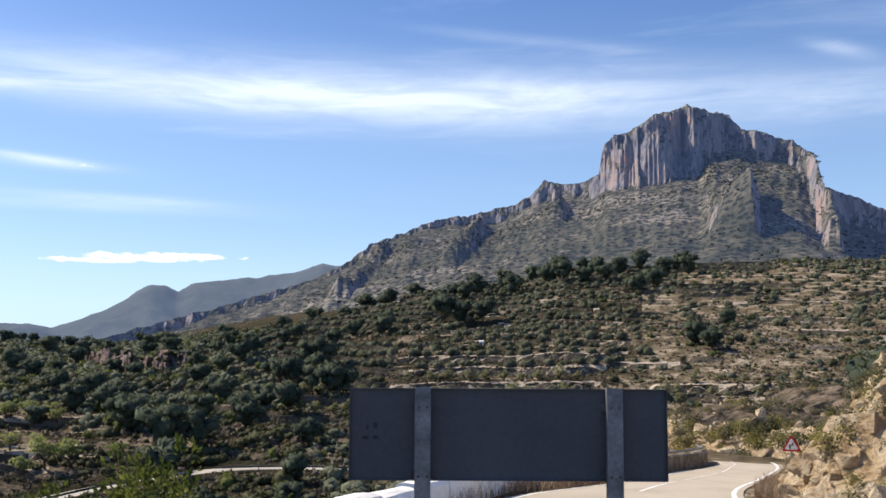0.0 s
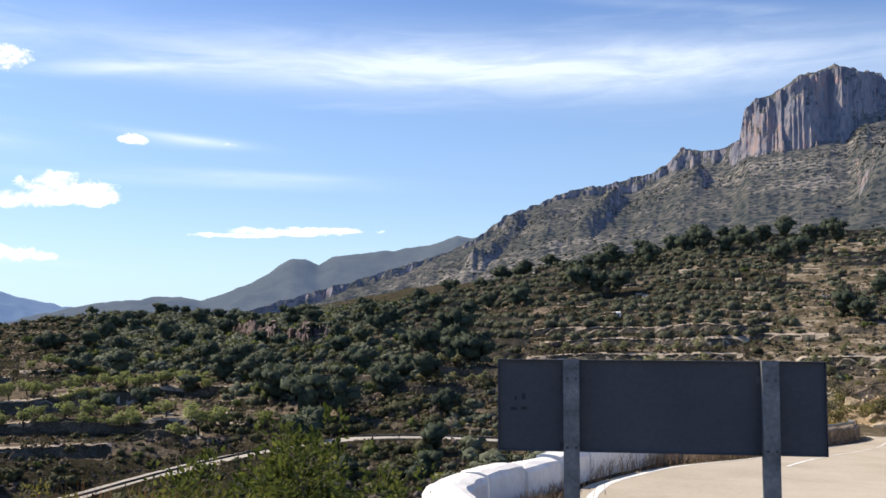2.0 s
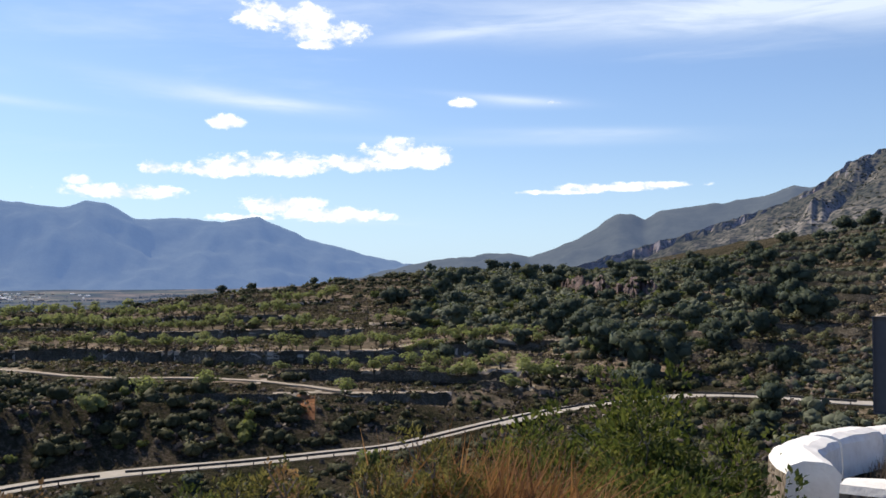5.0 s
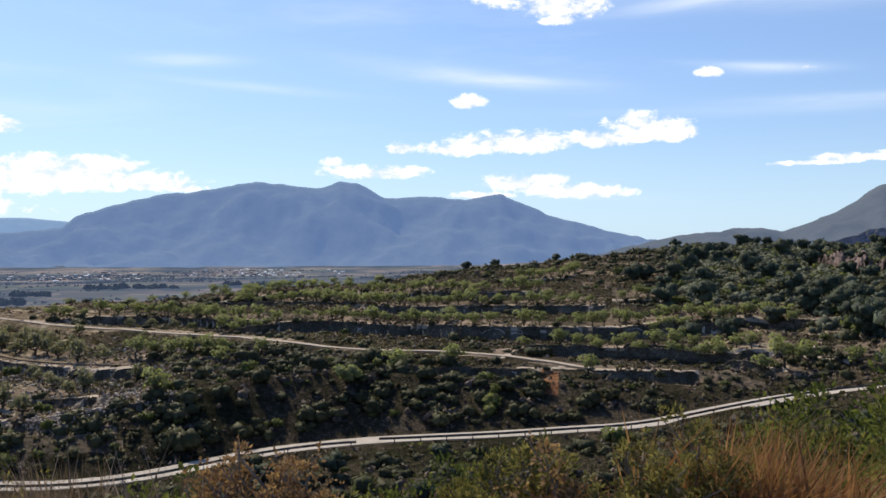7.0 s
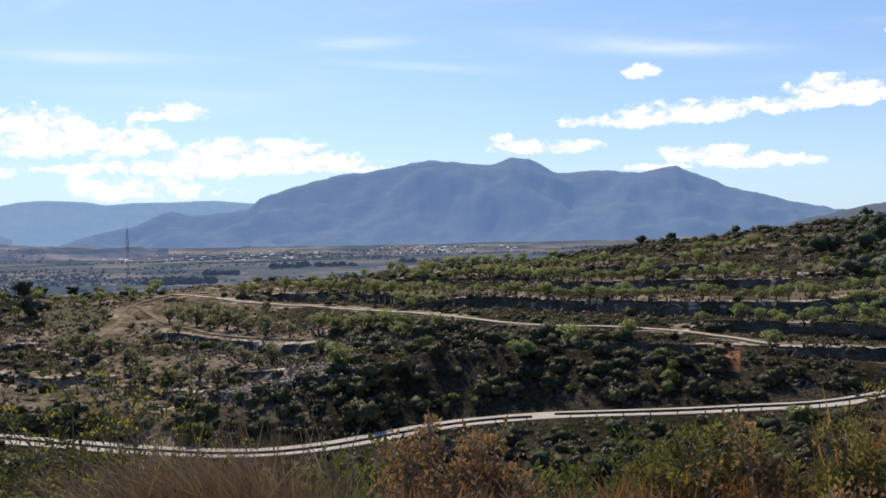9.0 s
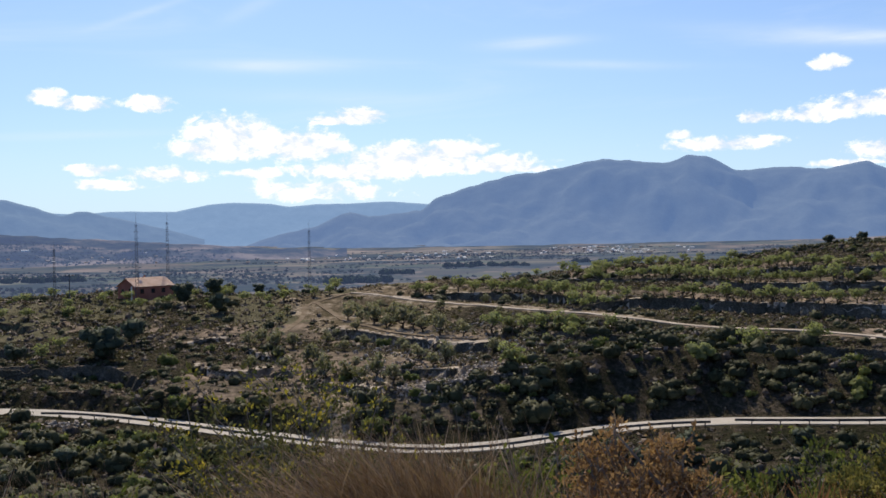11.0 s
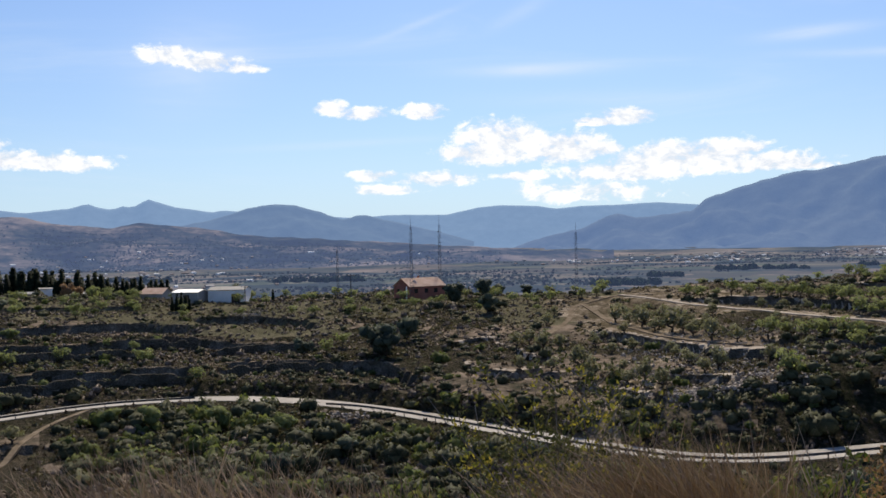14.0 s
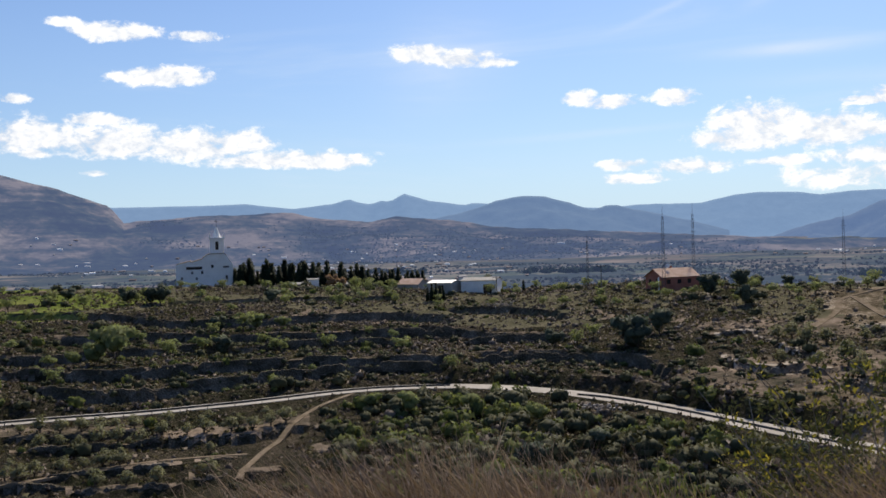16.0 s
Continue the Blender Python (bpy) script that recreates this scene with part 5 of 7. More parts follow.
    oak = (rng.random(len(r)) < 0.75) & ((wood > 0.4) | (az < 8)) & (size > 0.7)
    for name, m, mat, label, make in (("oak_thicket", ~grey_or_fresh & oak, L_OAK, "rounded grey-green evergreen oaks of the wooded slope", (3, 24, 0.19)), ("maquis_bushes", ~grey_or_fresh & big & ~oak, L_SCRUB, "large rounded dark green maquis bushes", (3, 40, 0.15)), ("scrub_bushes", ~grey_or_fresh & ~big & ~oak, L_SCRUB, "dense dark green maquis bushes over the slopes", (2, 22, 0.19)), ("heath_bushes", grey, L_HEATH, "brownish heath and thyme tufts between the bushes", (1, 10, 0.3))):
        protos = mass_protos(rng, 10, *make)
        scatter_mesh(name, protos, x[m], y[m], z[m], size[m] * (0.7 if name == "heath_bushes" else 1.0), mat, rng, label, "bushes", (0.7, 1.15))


def crag_bushes():
    rng = np.random.default_rng(61)
    p = CRAG[rng.choice(len(CRAG), 150, replace=False)]
    scatter_mesh("crag_bushes", mass_protos(rng, 6, 2, 26, 0.2), p[:, 0], p[:, 1], p[:, 2] - 0.3, rng.uniform(0.6, 1.5, len(p)), L_SCRUB, rng, "dark bushes rooted in the pink crag", "bushes", (0.7, 1.1))


def plant_tufts():
    """Low grass and thyme between the bushes."""
    rng = np.random.default_rng(29)
    az, r, x, y = field(rng, 110000, -27, 117, 101, 330)
    rt = along(az, TRACK, 1)
    keep = (np.abs(r - rt) > 3.4) & near_path_free(x, y) & (rng.random(len(r)) < 0.5 + 0.8 * fbm(x / 14, y / 14, 3))
    x, y = x[keep], y[keep]
    z = height(x, y) - 0.05
    protos = []
    for _ in range(8):
        protos.append(leaves(rng, 5, 0.42, [(0, 0, 0.12, 0.55, 0.55, 0.25)], 0.3))
    dry = rng.random(len(x)) < 0.45 + 0.5 * fbm(x / 25 + 5, y / 25, 2)
    for name, m, mat, label in (("thyme_tufts", ~dry, L_HEATH, "low brownish thyme and heath tufts"), ("grass_tufts", dry, L_TUFT, "low olive green grass tufts over the slopes")):
        scatter_mesh(name, protos, x[m], y[m], z[m], rng.uniform(0.4, 0.95, m.sum()), mat, rng, label, "tufts", (0.7, 1.2))


def near_path_free(x, y):
    """Keeps the paths clear, with more room on the side that would hide them."""
    x, y = np.asarray(x, float), np.asarray(y, float)
    free = np.ones(len(x), bool)
    az, r = bearing(x, y)
    for line, room in zip(WAYS, (3.5, 1.9, 1.9, 2.6, 3.2)):
        ax, rx = bearing(line[:, 0], line[:, 1])
        near = np.where((az > ax.min() - 1.5) & (az < ax.max() + 1.5) & (r > rx.min() - 8) & (r < rx.max() + 8))[0]
        if len(near):
            d2 = (x[near, None] + (polar(az[near], 1.0)[0])[:, None] - line[None, :, 0]) ** 2 + (y[near, None] + (polar(az[near], 1.0)[1])[:, None] - line[None, :, 1]) ** 2
            free[near] &= d2.min(1) > room * room
    return free


# ---- trees ----
def tree_meshes(kind, seed):
    rng = np.random.default_rng(seed)
    bm = bmesh.new()
    blobs = []
    if kind == "almond":
        h, fork, n, leaf = 3.4, 0.9, 420, 0.19
    elif kind == "olive":
        h, fork, n, leaf = 2.5, 0.5, 300, 0.17
    else:
        h, fork, n, leaf = 5.6, 0.7, 320, 0.32
    if kind == "cypress":
        h = 9.0
        tube(bm, (0, 0, -0.3), (0, 0, 2.0), 0.16, 0.12, 6)
        for k in range(9):
            z = 0.9 + k * 0.92
            w = 1.45 * math.sin(math.pi * (0.12 + 0.86 * (1 - k / 9.5)) * 0.62) ** 0.8 * (1 - 0.35 * k / 9)
            blobs.append((rng.uniform(-0.1, 0.1), rng.uniform(-0.1, 0.1), z, w, w, 0.9))
        return bm, clumps(rng, blobs, blobs, 300, 0.34, 0.75, 0.1)
    bend = rng.uniform(-0.15, 0.15, 2)
    lumps = []
    top = Vector((bend[0], bend[1], fork))
    tube(bm, (0, 0, -0.4), top, 0.17, 0.12, 6)
    limbs = 4 if kind != "pine" else 5
    for k in range(limbs):
        a = 2 * math.pi * (k + rng.uniform(-0.25, 0.25)) / limbs
        reach = rng.uniform(0.32, 0.5) * h * (0.75 if kind == "pine" else 0.95)
        tip = Vector((math.cos(a) * reach, math.sin(a) * reach, h * (rng.uniform(0.35, 0.62) if kind == "olive" else rng.uniform(0.55, 0.8))))
        mid = top.lerp(tip, 0.5) + Vector((0, 0, -0.08 * h))
        tube(bm, top, mid, 0.09, 0.065, 4)
        tube(bm, mid, tip, 0.065, 0.025, 3)
        w = h * rng.uniform(0.19, 0.27)
        blobs.append((*tip, w, w, w * 0.8))
        lumps.append(blobs[-1])
        blobs.append((*(mid + Vector((0, 0, 0.14 * h))), w * 0.8, w * 0.8, w * 0.7))
    for _ in range(4):
        w = h * rng.uniform(0.19, 0.28)
        blobs.append((rng.uniform(-0.16, 0.16) * h, rng.uniform(-0.16, 0.16) * h, h * rng.uniform(0.26 if kind == "pine" else 0.36, 0.82), w * 1.15, w * 1.15, w))
        lumps.append(blobs[-1])
    if kind in ("almond", "olive"):
        v, f = leaves(rng, n, leaf, blobs, 0.7)
        return bm, (v, f, fluff(v, 0.35, 0.5))
    return bm, clumps(rng, lumps, blobs, n, leaf, 0.7, 0.15 if kind == "carob" else 0.05)


TREE_KINDS = {
    "almond": ("almond_tree", L_ALMOND, "young almond tree in fresh light green leaf on a terrace", "almond trees on the terraces"),
    "olive": ("olive_tree", L_OLIVE, "low grey green olive tree with a short trunk", "olive trees on the terraces"),
    "pine": ("pine_tree", L_PINE, "dark green bushy pine tree on the scrub slope", "pines on the slopes"),
    "carob": ("round_tree", L_ALMOND, "large round tree in bright green leaf on a terrace", "round trees on the slopes"),
    "autumn": ("autumn_tree", L_RUSSET, "round tree with russet leaves beside the cottages", "autumn trees by the cottages"),
    "cypress": ("cypress_tree", L_CYPRESS, "slim black green cypress in a row beside the church", "cypresses by the church"),
}
FIRST_TREE = {}
GROVE = []  # olives too far off to pick apart


def tree(kind, variant, x, y, z, size, turn, tall=1.0):
    if kind == "olive" and math.hypot(x, y) > 232:
        GROVE.append((x, y, z, size))
        return None
    m = Matrix.Translation((x, y, z)) @ Matrix.Rotation(turn, 4, "Z")
    key = (kind, variant)
    name, leaf, label, group = TREE_KINDS[kind]
    if key not in FIRST_TREE:
        ob = holder(name, Matrix(), label, "tree", group)
        bm, (v, f, soft) = tree_meshes(kind, 100 + 17 * variant + len(kind))
        part("trunk", bm, M_BARK, ob)
        part_mesh("crown", v, f, leaf, ob, normals=soft)
        FIRST_TREE[key] = ob
    else:
        ob = copy_thing(FIRST_TREE[key], Matrix())
    ob.matrix_basis = m @ Matrix.Diagonal((size, size, size * tall, 1))
    return ob


def orchard(kind, n, a0, a1, r0, r1, size, seed, on_terrace=True, gap=4.0, want=None):
    rng = np.random.default_rng(seed)
    az, r, x, y = field(rng, n * 14, a0, a1, r0, r1)
    amount, f = height(x, y, parts=True)[:2]
    rt = along(az, TRACK, 1)
    ok = (np.abs(r - rt) > 7) & near_path_free(x, y)
    if on_terrace:
        ok &= (amount > 0.6) & (f > 0.04) & (f < 0.45)
    if want is not None:
        ok &= want(az, r)
    x, y = x[ok], y[ok]
    z = height(x, y)
    done = []
    for px, py, pz in zip(x, y, z):
        if len(done) >= n:
            break
        if any((px - q[0]) ** 2 + (py - q[1]) ** 2 < gap * gap for q in done):
            continue
        done.append((px, py))
        s = size * rng.uniform(0.75, 1.25)
        tree(kind, int(rng.integers(0, 4)), px, py, pz - 0.05, s, rng.uniform(0, 6.3), rng.uniform(0.85, 1.1))


def tree_rows(kind, a0, a1, r0, r1, spacing, size, seed, share=0.8, back=1.6):
    """Trees in rows along the lips of the terraces."""
    rng = np.random.default_rng(seed)
    for a, rr in RUNS:
        x, y = polar(a, rr + back)
        way = np.r_[0, np.cumsum(np.hypot(np.diff(x), np.diff(y)))]
        at = rng.uniform(0, spacing)
        while at < way[-1]:
            px, py = np.interp(at, way, x), np.interp(at, way, y)
            at += spacing * rng.uniform(0.75, 1.35)
            az, r = bearing(px, py)
            if a0 < az < a1 and r0 < r < r1 and rng.random() < share and near_path_free(np.array([px]), np.array([py]))[0]:
                tree(kind, int(rng.integers(0, 4)), float(px), float(py), ground_at(px, py) - 0.05, size * rng.uniform(0.7, 1.2), rng.uniform(0, 6.3), rng.uniform(0.85, 1.1))


def mountain_scrub():
    """Single bushes over the mountain's slope, seen as dots."""
    rng = np.random.default_rng(55)
    p = MOUNTAIN_SLOPE[rng.choice(len(MOUNTAIN_SLOPE), 12000, replace=False)]
    keep = rng.random(len(p)) < 0.55 + 0.9 * fbm(p[:, 0] / 120, p[:, 1] / 120, 3)
    p = p[keep] + rng.uniform(-2, 2, (keep.sum(), 3)) * (1, 1, 0)
    scatter_mesh("mountain_bushes", shrub_protos(rng, 6, 9, 0.55), p[:, 0], p[:, 1], p[:, 2] - 0.8, rng.uniform(0.9, 2.1, len(p)), leaf_material("mountain_bush_leaf", (0.026, 0.033, 0.028), (0.042, 0.05, 0.042), (0.066, 0.074, 0.062), 0.1, 0.02), rng, "dark bushes dotted over the mountain slope", "bushes", (0.8, 1.2))


mountain_scrub()


# ---- the main road's bend ----
def road_z(x, y):
    return -2.3 - 0.047 * np.hypot(x, y)


def spline(pts, n):
    """n even points on a smooth curve through pts."""
    p = np.asarray(pts, float)
    q = np.vstack([2 * p[0] - p[1], p, 2 * p[-1] - p[-2]])
    out = []
    for i in range(1, len(q) - 2):
        for t in np.linspace(0, 1, 24, endpoint=False):
            a, b, c, d = q[i - 1], q[i], q[i + 1], q[i + 2]
            out.append(0.5 * (2 * b + (c - a) * t + (2 * a - 5 * b + 4 * c - d) * t ** 2 + (3 * b - a - 3 * c + d) * t ** 3))
    out = np.array(out + [p[-1]])
    s = np.r_[0, np.cumsum(np.linalg.norm(np.diff(out, axis=0), axis=1))]
    return np.stack([np.interp(np.linspace(0, s[-1], n), s, out[:, k]) for k in range(out.shape[1])], 1)


OUTER = [(22, 12.6), (8, 12.2), (3, 12.9), (0.7, 14.5), (-0.1, 16.4), (-0.27, 18.2), (-0.1, 19.8), (0.25, 21.5), (1.9, 25.4), (4.7, 29.2), (6.6, 32.0), (7.9, 34.6), (9.4, 36.9), (10.9, 39.6), (11.4, 42), (11.0, 44.6), (9.8, 47.5), (7.5, 51), (4.5, 55)]
INNER = [(22, 19), (13, 19.3), (10, 20.6), (8.8, 21.8), (8.1, 23), (7.8, 24), (7.6, 25), (7.76, 26), (8.4, 28.0), (9.2, 29.8), (10.4, 32.2), (12.0, 35.9), (13.1, 38.7), (13.9, 41.8), (13.9, 44), (13.3, 46.2), (12.2, 49), (10, 53), (7, 58)]


def road_strip(name, a, b, mat, lift, label, n=90):
    rows = []
    m = 9
    for k in range(m):
        t = k / (m - 1)
        p = a * (1 - t) + b * t
        rows.append(np.stack([p[:, 0], p[:, 1], road_z(p[:, 0], p[:, 1]) + lift], 1))
    rows = [rows[0] - (0, 0, 0.1)] + rows + [rows[-1] - (0, 0, 0.1)]
    v = np.concatenate(rows)
    ob = mesh_object(name, v, grid_faces(len(rows), n), [mat])
    return tagged(ob, label, "road", kind="structure")


o, i = spline(OUTER, 90), spline(INNER, 90)
road_strip("road_main", o, i, M_ROAD, 0.03, "sun-bleached pale asphalt road in a tight bend")
for name, t0, t1 in (("road_edge_line", 0.035, 0.06), ("road_inner_line", 0.94, 0.965)):
    road_strip(name, o * (1 - t0) + i * t0, o * (1 - t1) + i * t1, M_LINE, 0.036, "worn white line along the road edge")
for k in range(40, 84, 7):
    # broken middle line
    seg_o, seg_i = spline(o[k:k + 7] * 0.508 + i[k:k + 7] * 0.492, 12), spline(o[k:k + 7] * 0.492 + i[k:k + 7] * 0.508, 12)
    road_strip("road_middle_line", seg_o, seg_i, M_LINE, 0.036, "worn white middle line of the road", 12)


def wall_block(parent, p, tall, thick, rng, outside=1):
    """One whitewashed block: p is its middle line (4 places). The outer face shows rubble."""
    p = np.asarray(p)
    d = np.gradient(p, axis=0)
    d /= np.linalg.norm(d, axis=1)[:, None]
    side = np.stack([-d[:, 1], d[:, 0]], 1)
    h = tall * rng.uniform(0.86, 1.1)
    section = [(-0.5, -1.1), (-0.53, 0.3), (-0.5, 0.80), (-0.42, 0.93), (-0.15, 1.0), (0.18, 1.0), (0.42, 0.93), (0.5, 0.80), (0.52, 0.3), (0.5, -0.4)]
    v = []
    for k in range(len(p)):
        z0 = road_z(*p[k])
        end = 0.93 if k in (0, len(p) - 1) else 1.0
        for a, b in section:
            off = a * outside * thick * end + rng.normal(0, 0.012)
            v.append((p[k, 0] + side[k, 0] * off, p[k, 1] + side[k, 1] * off, z0 + (b * h if b < 0.5 else b * h * (0.97 if end < 1 else 1.0)) + rng.normal(0, 0.008)))
    bm = bmesh.new()
    vs = [bm.verts.new(q) for q in v]
    m = len(section)
    for k in range(len(p) - 1):
        for j in range(m - 1):
            f = bm.faces.new((vs[k * m + j], vs[k * m + j + 1], vs[(k + 1) * m + j + 1], vs[(k + 1) * m + j]))
            f.material_index = 1 if j < 2 else 0
    bm.faces.new(vs[:m][::-1])
    bm.faces.new(vs[-m:])
    bmesh.ops.recalc_face_normals(bm, faces=bm.faces)
    part("block", bm, [M_LIME, M_MASONRY], parent)


def white_wall(line, count, tall, label, outside=1, thick=0.5):
    rng = np.random.default_rng(5)
    ob = holder("parapet_wall", Matrix(), label, "wall")
    pts = spline(line, count * 6 + 1)
    for k in range(count):
        a = pts[k * 6:k * 6 + 7]
        q = np.stack([np.interp(np.linspace(0.22, 5.78, 6), range(7), a[:, j]) for j in (0, 1)], 1)
        wall_block(ob, q, tall, thick, rng, outside)
    return ob


white_wall([(-1.52, 12.45), (-1.86, 13.5), (-1.98, 14.8), (-1.9, 16.1), (-1.66, 17.4), (-1.15, 19.0), (-0.55, 21), (0.04, 22.9), (1.1, 25.6), (2.5, 29), (4.0, 31.8)], 10, 0.74, "whitewashed masonry parapet of rounded blocks along the bend", -1, 0.66)
white_wall([(-1.2, 12.1), (-0.8, 11.98), (-0.3, 11.85), (1.4, 11.5), (4, 11.1), (8, 10.9)], 5, 0.64, "low whitewashed rubble parapet on the near side of the bend")

# grey parapet farther on
rail = holder("stone_parapet", Matrix(), "grey stone parapet with a steel rail on top", "wall")
pp = spline([(6.2, 32.4), (7.4, 34.8), (8.9, 37.2), (10.3, 39.9), (10.6, 41.8)], 8)
for k in range(7):
    (x0, y0), (x1, y1) = pp[k], pp[k + 1]
    bm = boxed(-0.2, 0.2, 0.01, math.hypot(x1 - x0, y1 - y0) - 0.01, -0.8, 0.5, bevel=0.03)
    bm.transform(Matrix.Translation((x0, y0, float(road_z(x0, y0)))) @ Matrix.Rotation(math.atan2(-(x1 - x0), y1 - y0), 4, "Z"))
    part("block", bm, M_MASONRY, rail)
bm = bmesh.new()
for k in range(7):
    tube(bm, (*pp[k], float(road_z(*pp[k])) + 0.66), (*pp[k + 1], float(road_z(*pp[k + 1])) + 0.66), 0.04, sides=6)
part("rail", bm, M_ZINC, rail, "galvanised rail")


# ---- the road sign seen from behind ----
def direction_sign():
    ob = holder("road_sign", pose(0, 5.0, 0), "grey back of a wide road sign on two steel posts", "sign")
    x0, x1, z0, z1 = -0.464, 1.117, -0.612, -0.160
    bm = boxed(x0, x1, -0.004, 0.004, z0, z1)
    part("panel", bm, M_PLATE, ob, "dark grey painted back plate")
    for a, b, c, d in ((x0, x1, z1 - 0.004, z1), (x0, x1, z0, z0 + 0.004), (x0, x0 + 0.004, z0 + 0.0045, z1 - 0.0045), (x1 - 0.004, x1, z0 + 0.0045, z1 - 0.0045)):
        part("rim", boxed(a, b, -0.022, -0.0042, c, d), M_PLATE, ob)
    for px in (-0.098, 0.848):
        # an open channel, its web towards the road's verge
        bm = boxed(px - 0.039, px + 0.039, -0.075, -0.071, -2.6, -0.155)
        box(bm, px - 0.039, px - 0.035, -0.0709, -0.024, -2.6, -0.155)
        box(bm, px + 0.035, px + 0.039, -0.0709, -0.024, -2.6, -0.155)
        post = part("post", bm, M_ZINC, ob, "mottled galvanised channel post")
        for z in (-0.25, -0.585):
            for dx in (-0.02, 0.022):
                part("bolt", tube(bmesh.new(), (px + dx, -0.075, z), (px + dx, -0.083, z), 0.007, sides=6), M_STEEL, post)
        for z in (-0.27, -0.60):
            part("clamp", boxed(px - 0.06, px + 0.06, -0.0235, -0.0045, z, z + 0.035), M_STEEL, ob)
    for dx, dz, w, h in ((0.0, 0.0, 0.030, 0.016), (0.052, 0.002, 0.030, 0.014), (0.01, 0.05, 0.012, 0.02), (0.05, 0.06, 0.02, 0.03)):
        st = boxed(-0.385 + dx - w / 2, -0.385 + dx + w / 2, -0.0062, -0.0042, -0.405 + dz - h / 2, -0.405 + dz + h / 2)
        part("sticker", st, M_DARK, ob, "worn dark sticker remains")


direction_sign()


def warning_sign():
    x, y = polar(-18.97, 41.2)
    ob = holder("warning_sign", pose(x, y, -3.38, 0, 0, -18.9 + 4), "red and white triangular bend warning sign on a post", "sign")

    def tri(s, y0):
        bm = bmesh.new()
        n = []
        for k in range(3):
            a = math.pi / 2 + k * 2 * math.pi / 3
            for d in (-0.10, 0.10):
                n.append((s * math.cos(a + d), y0, s * math.sin(a + d)))
        f = poly(bm, n)
        r = bmesh.ops.extrude_face_region(bm, geom=[f])
        bmesh.ops.translate(bm, vec=(0, 0.006, 0), verts=[g for g in r["geom"] if isinstance(g, bmesh.types.BMVert)])
        bmesh.ops.recalc_face_normals(bm, faces=bm.faces)
        return bm

    part("plate", tri(0.38, 0.0), M_RED, ob, "red border plate")
    part("face", tri(0.26, -0.012), M_WHITE, ob)
    bm = bmesh.new()
    for x0, x1, z0, z1 in ((-0.09, -0.035, -0.12, 0.0), (-0.09, 0.07, 0.001, 0.04), (0.02, 0.07, 0.041, 0.12)):
        box(bm, x0, x1, -0.020, -0.013, z0, z1)
    part("symbol", bm, M_BLACK, ob, "black double bend symbol")
    part("post", tube(bmesh.new(), (0, 0.04, -1.6), (0, 0.04, 0.3), 0.04), M_ZINC, ob)


warning_sign()
sx_, sy_ = polar(-13.2, 45.0)
small = holder("marker_sign", pose(sx_, sy_, -4.14, 0, 0, -13), "small yellow and white marker sign on a post", "sign")
part("plate", boxed(-0.2, 0.2, -0.01, 0.01, -0.22, 0.22, bevel=0.008), M_YELLOW, small)
bm = bmesh.new()
for z in (-0.08, 0.02, 0.1):
    box(bm, -0.13, 0.13, -0.016, -0.0105, z - 0.025, z + 0.02)
part("bar", bm, M_WHITE, small)
part("post", tube(bmesh.new(), (0, 0.03, -1.4), (0, 0.03, 0.2), 0.03), M_ZINC, small)


# ---- rock bank inside the bend ----
def rock_bank():
    def stone(n, co, geo):
        a = n.noise(place(geo), 0.8, 6.0, 0.65)
        b = n.noise(place(geo), 5.0, 6.0, 0.7)
        col = n.ramp(n.math("ADD", n.math("MULTIPLY", a, 0.6), n.math("MULTIPLY", b, 0.4)), [(0.32, (0.17, 0.115, 0.06)), (0.40, (0.42, 0.29, 0.165)), (0.49, (0.62, 0.46, 0.285)), (0.59, (0.78, 0.67, 0.50))])
        return col, n.math("ADD", a, n.math("MULTIPLY", b, 0.7))

    mat = material("bank_rock", stone, bump=0.5)
    edge = spline([(9.6, 21.0), (8.9, 23.0), (8.35, 26), (8.9, 28), (9.75, 29.9), (11.0, 32.2), (12.6, 35.9), (13.8, 38.7), (14.6, 41.8), (14.6, 44.2), (14.0, 46.6), (12.9, 49.6), (10.8, 53.6), (7.8, 58.5)], 190)
    d = np.gradient(edge, axis=0)
    d /= np.linalg.norm(d, axis=1)[:, None]
    side = np.stack([d[:, 1], -d[:, 0]], 1)
    w = np.concatenate([np.linspace(0, 3.4, 34), np.linspace(3.6, 48, 44)])
    rows = []
    for q in w:
        p = edge + side * q
        # keep the strips from crossing on the inside of the curve
        tall = 3.3 * smooth(-0.6, 4.6, np.full(len(p), q)) - 0.05 + 0.21 * q
        crag = np.abs(fbm(p[:, 0] / 1.7 + 9, p[:, 1] / 1.7, 4, 0.6))
        z = road_z(p[:, 0], p[:, 1]) - 0.25 + tall * (0.95 + 0.4 * fbm(p[:, 0] / 6, p[:, 1] / 6, 2)) * (1 - 0.55 * smooth(36, 48, p[:, 1])) + smooth(0.05, 1.2, q) * (0.6 * fbm(p[:, 0] / 2.6, p[:, 1] / 2.6 + 0.5 * q, 4, 0.6) + 0.5 * (crag - 0.25)) * (1 - 0.7 * smooth(4, 10, q)) + smooth(0.05, 0.6, q) * 0.35 * fbm(p[:, 0] / 0.5, p[:, 1] / 0.5 + q, 3, 0.6)
        rows.append(np.stack([p[:, 0] + 0.3 * fbm(p[:, 1] / 1.1, p[:, 0] / 1.1, 3) * smooth(0, 0.8, q), p[:, 1], z], 1))
    faces = grid_faces(len(w), len(edge))
    ob = mesh_object("roadside_bank", np.concatenate(rows), faces[:, ::-1], [mat, M_TREAD], (faces[:, 0] // len(edge) > 33).astype(int))
    return tagged(ob, "ochre limestone cutting with loose rock beside the road", "bank", kind="structure"), np.array(rows)


bank, bank_rows = rock_bank()

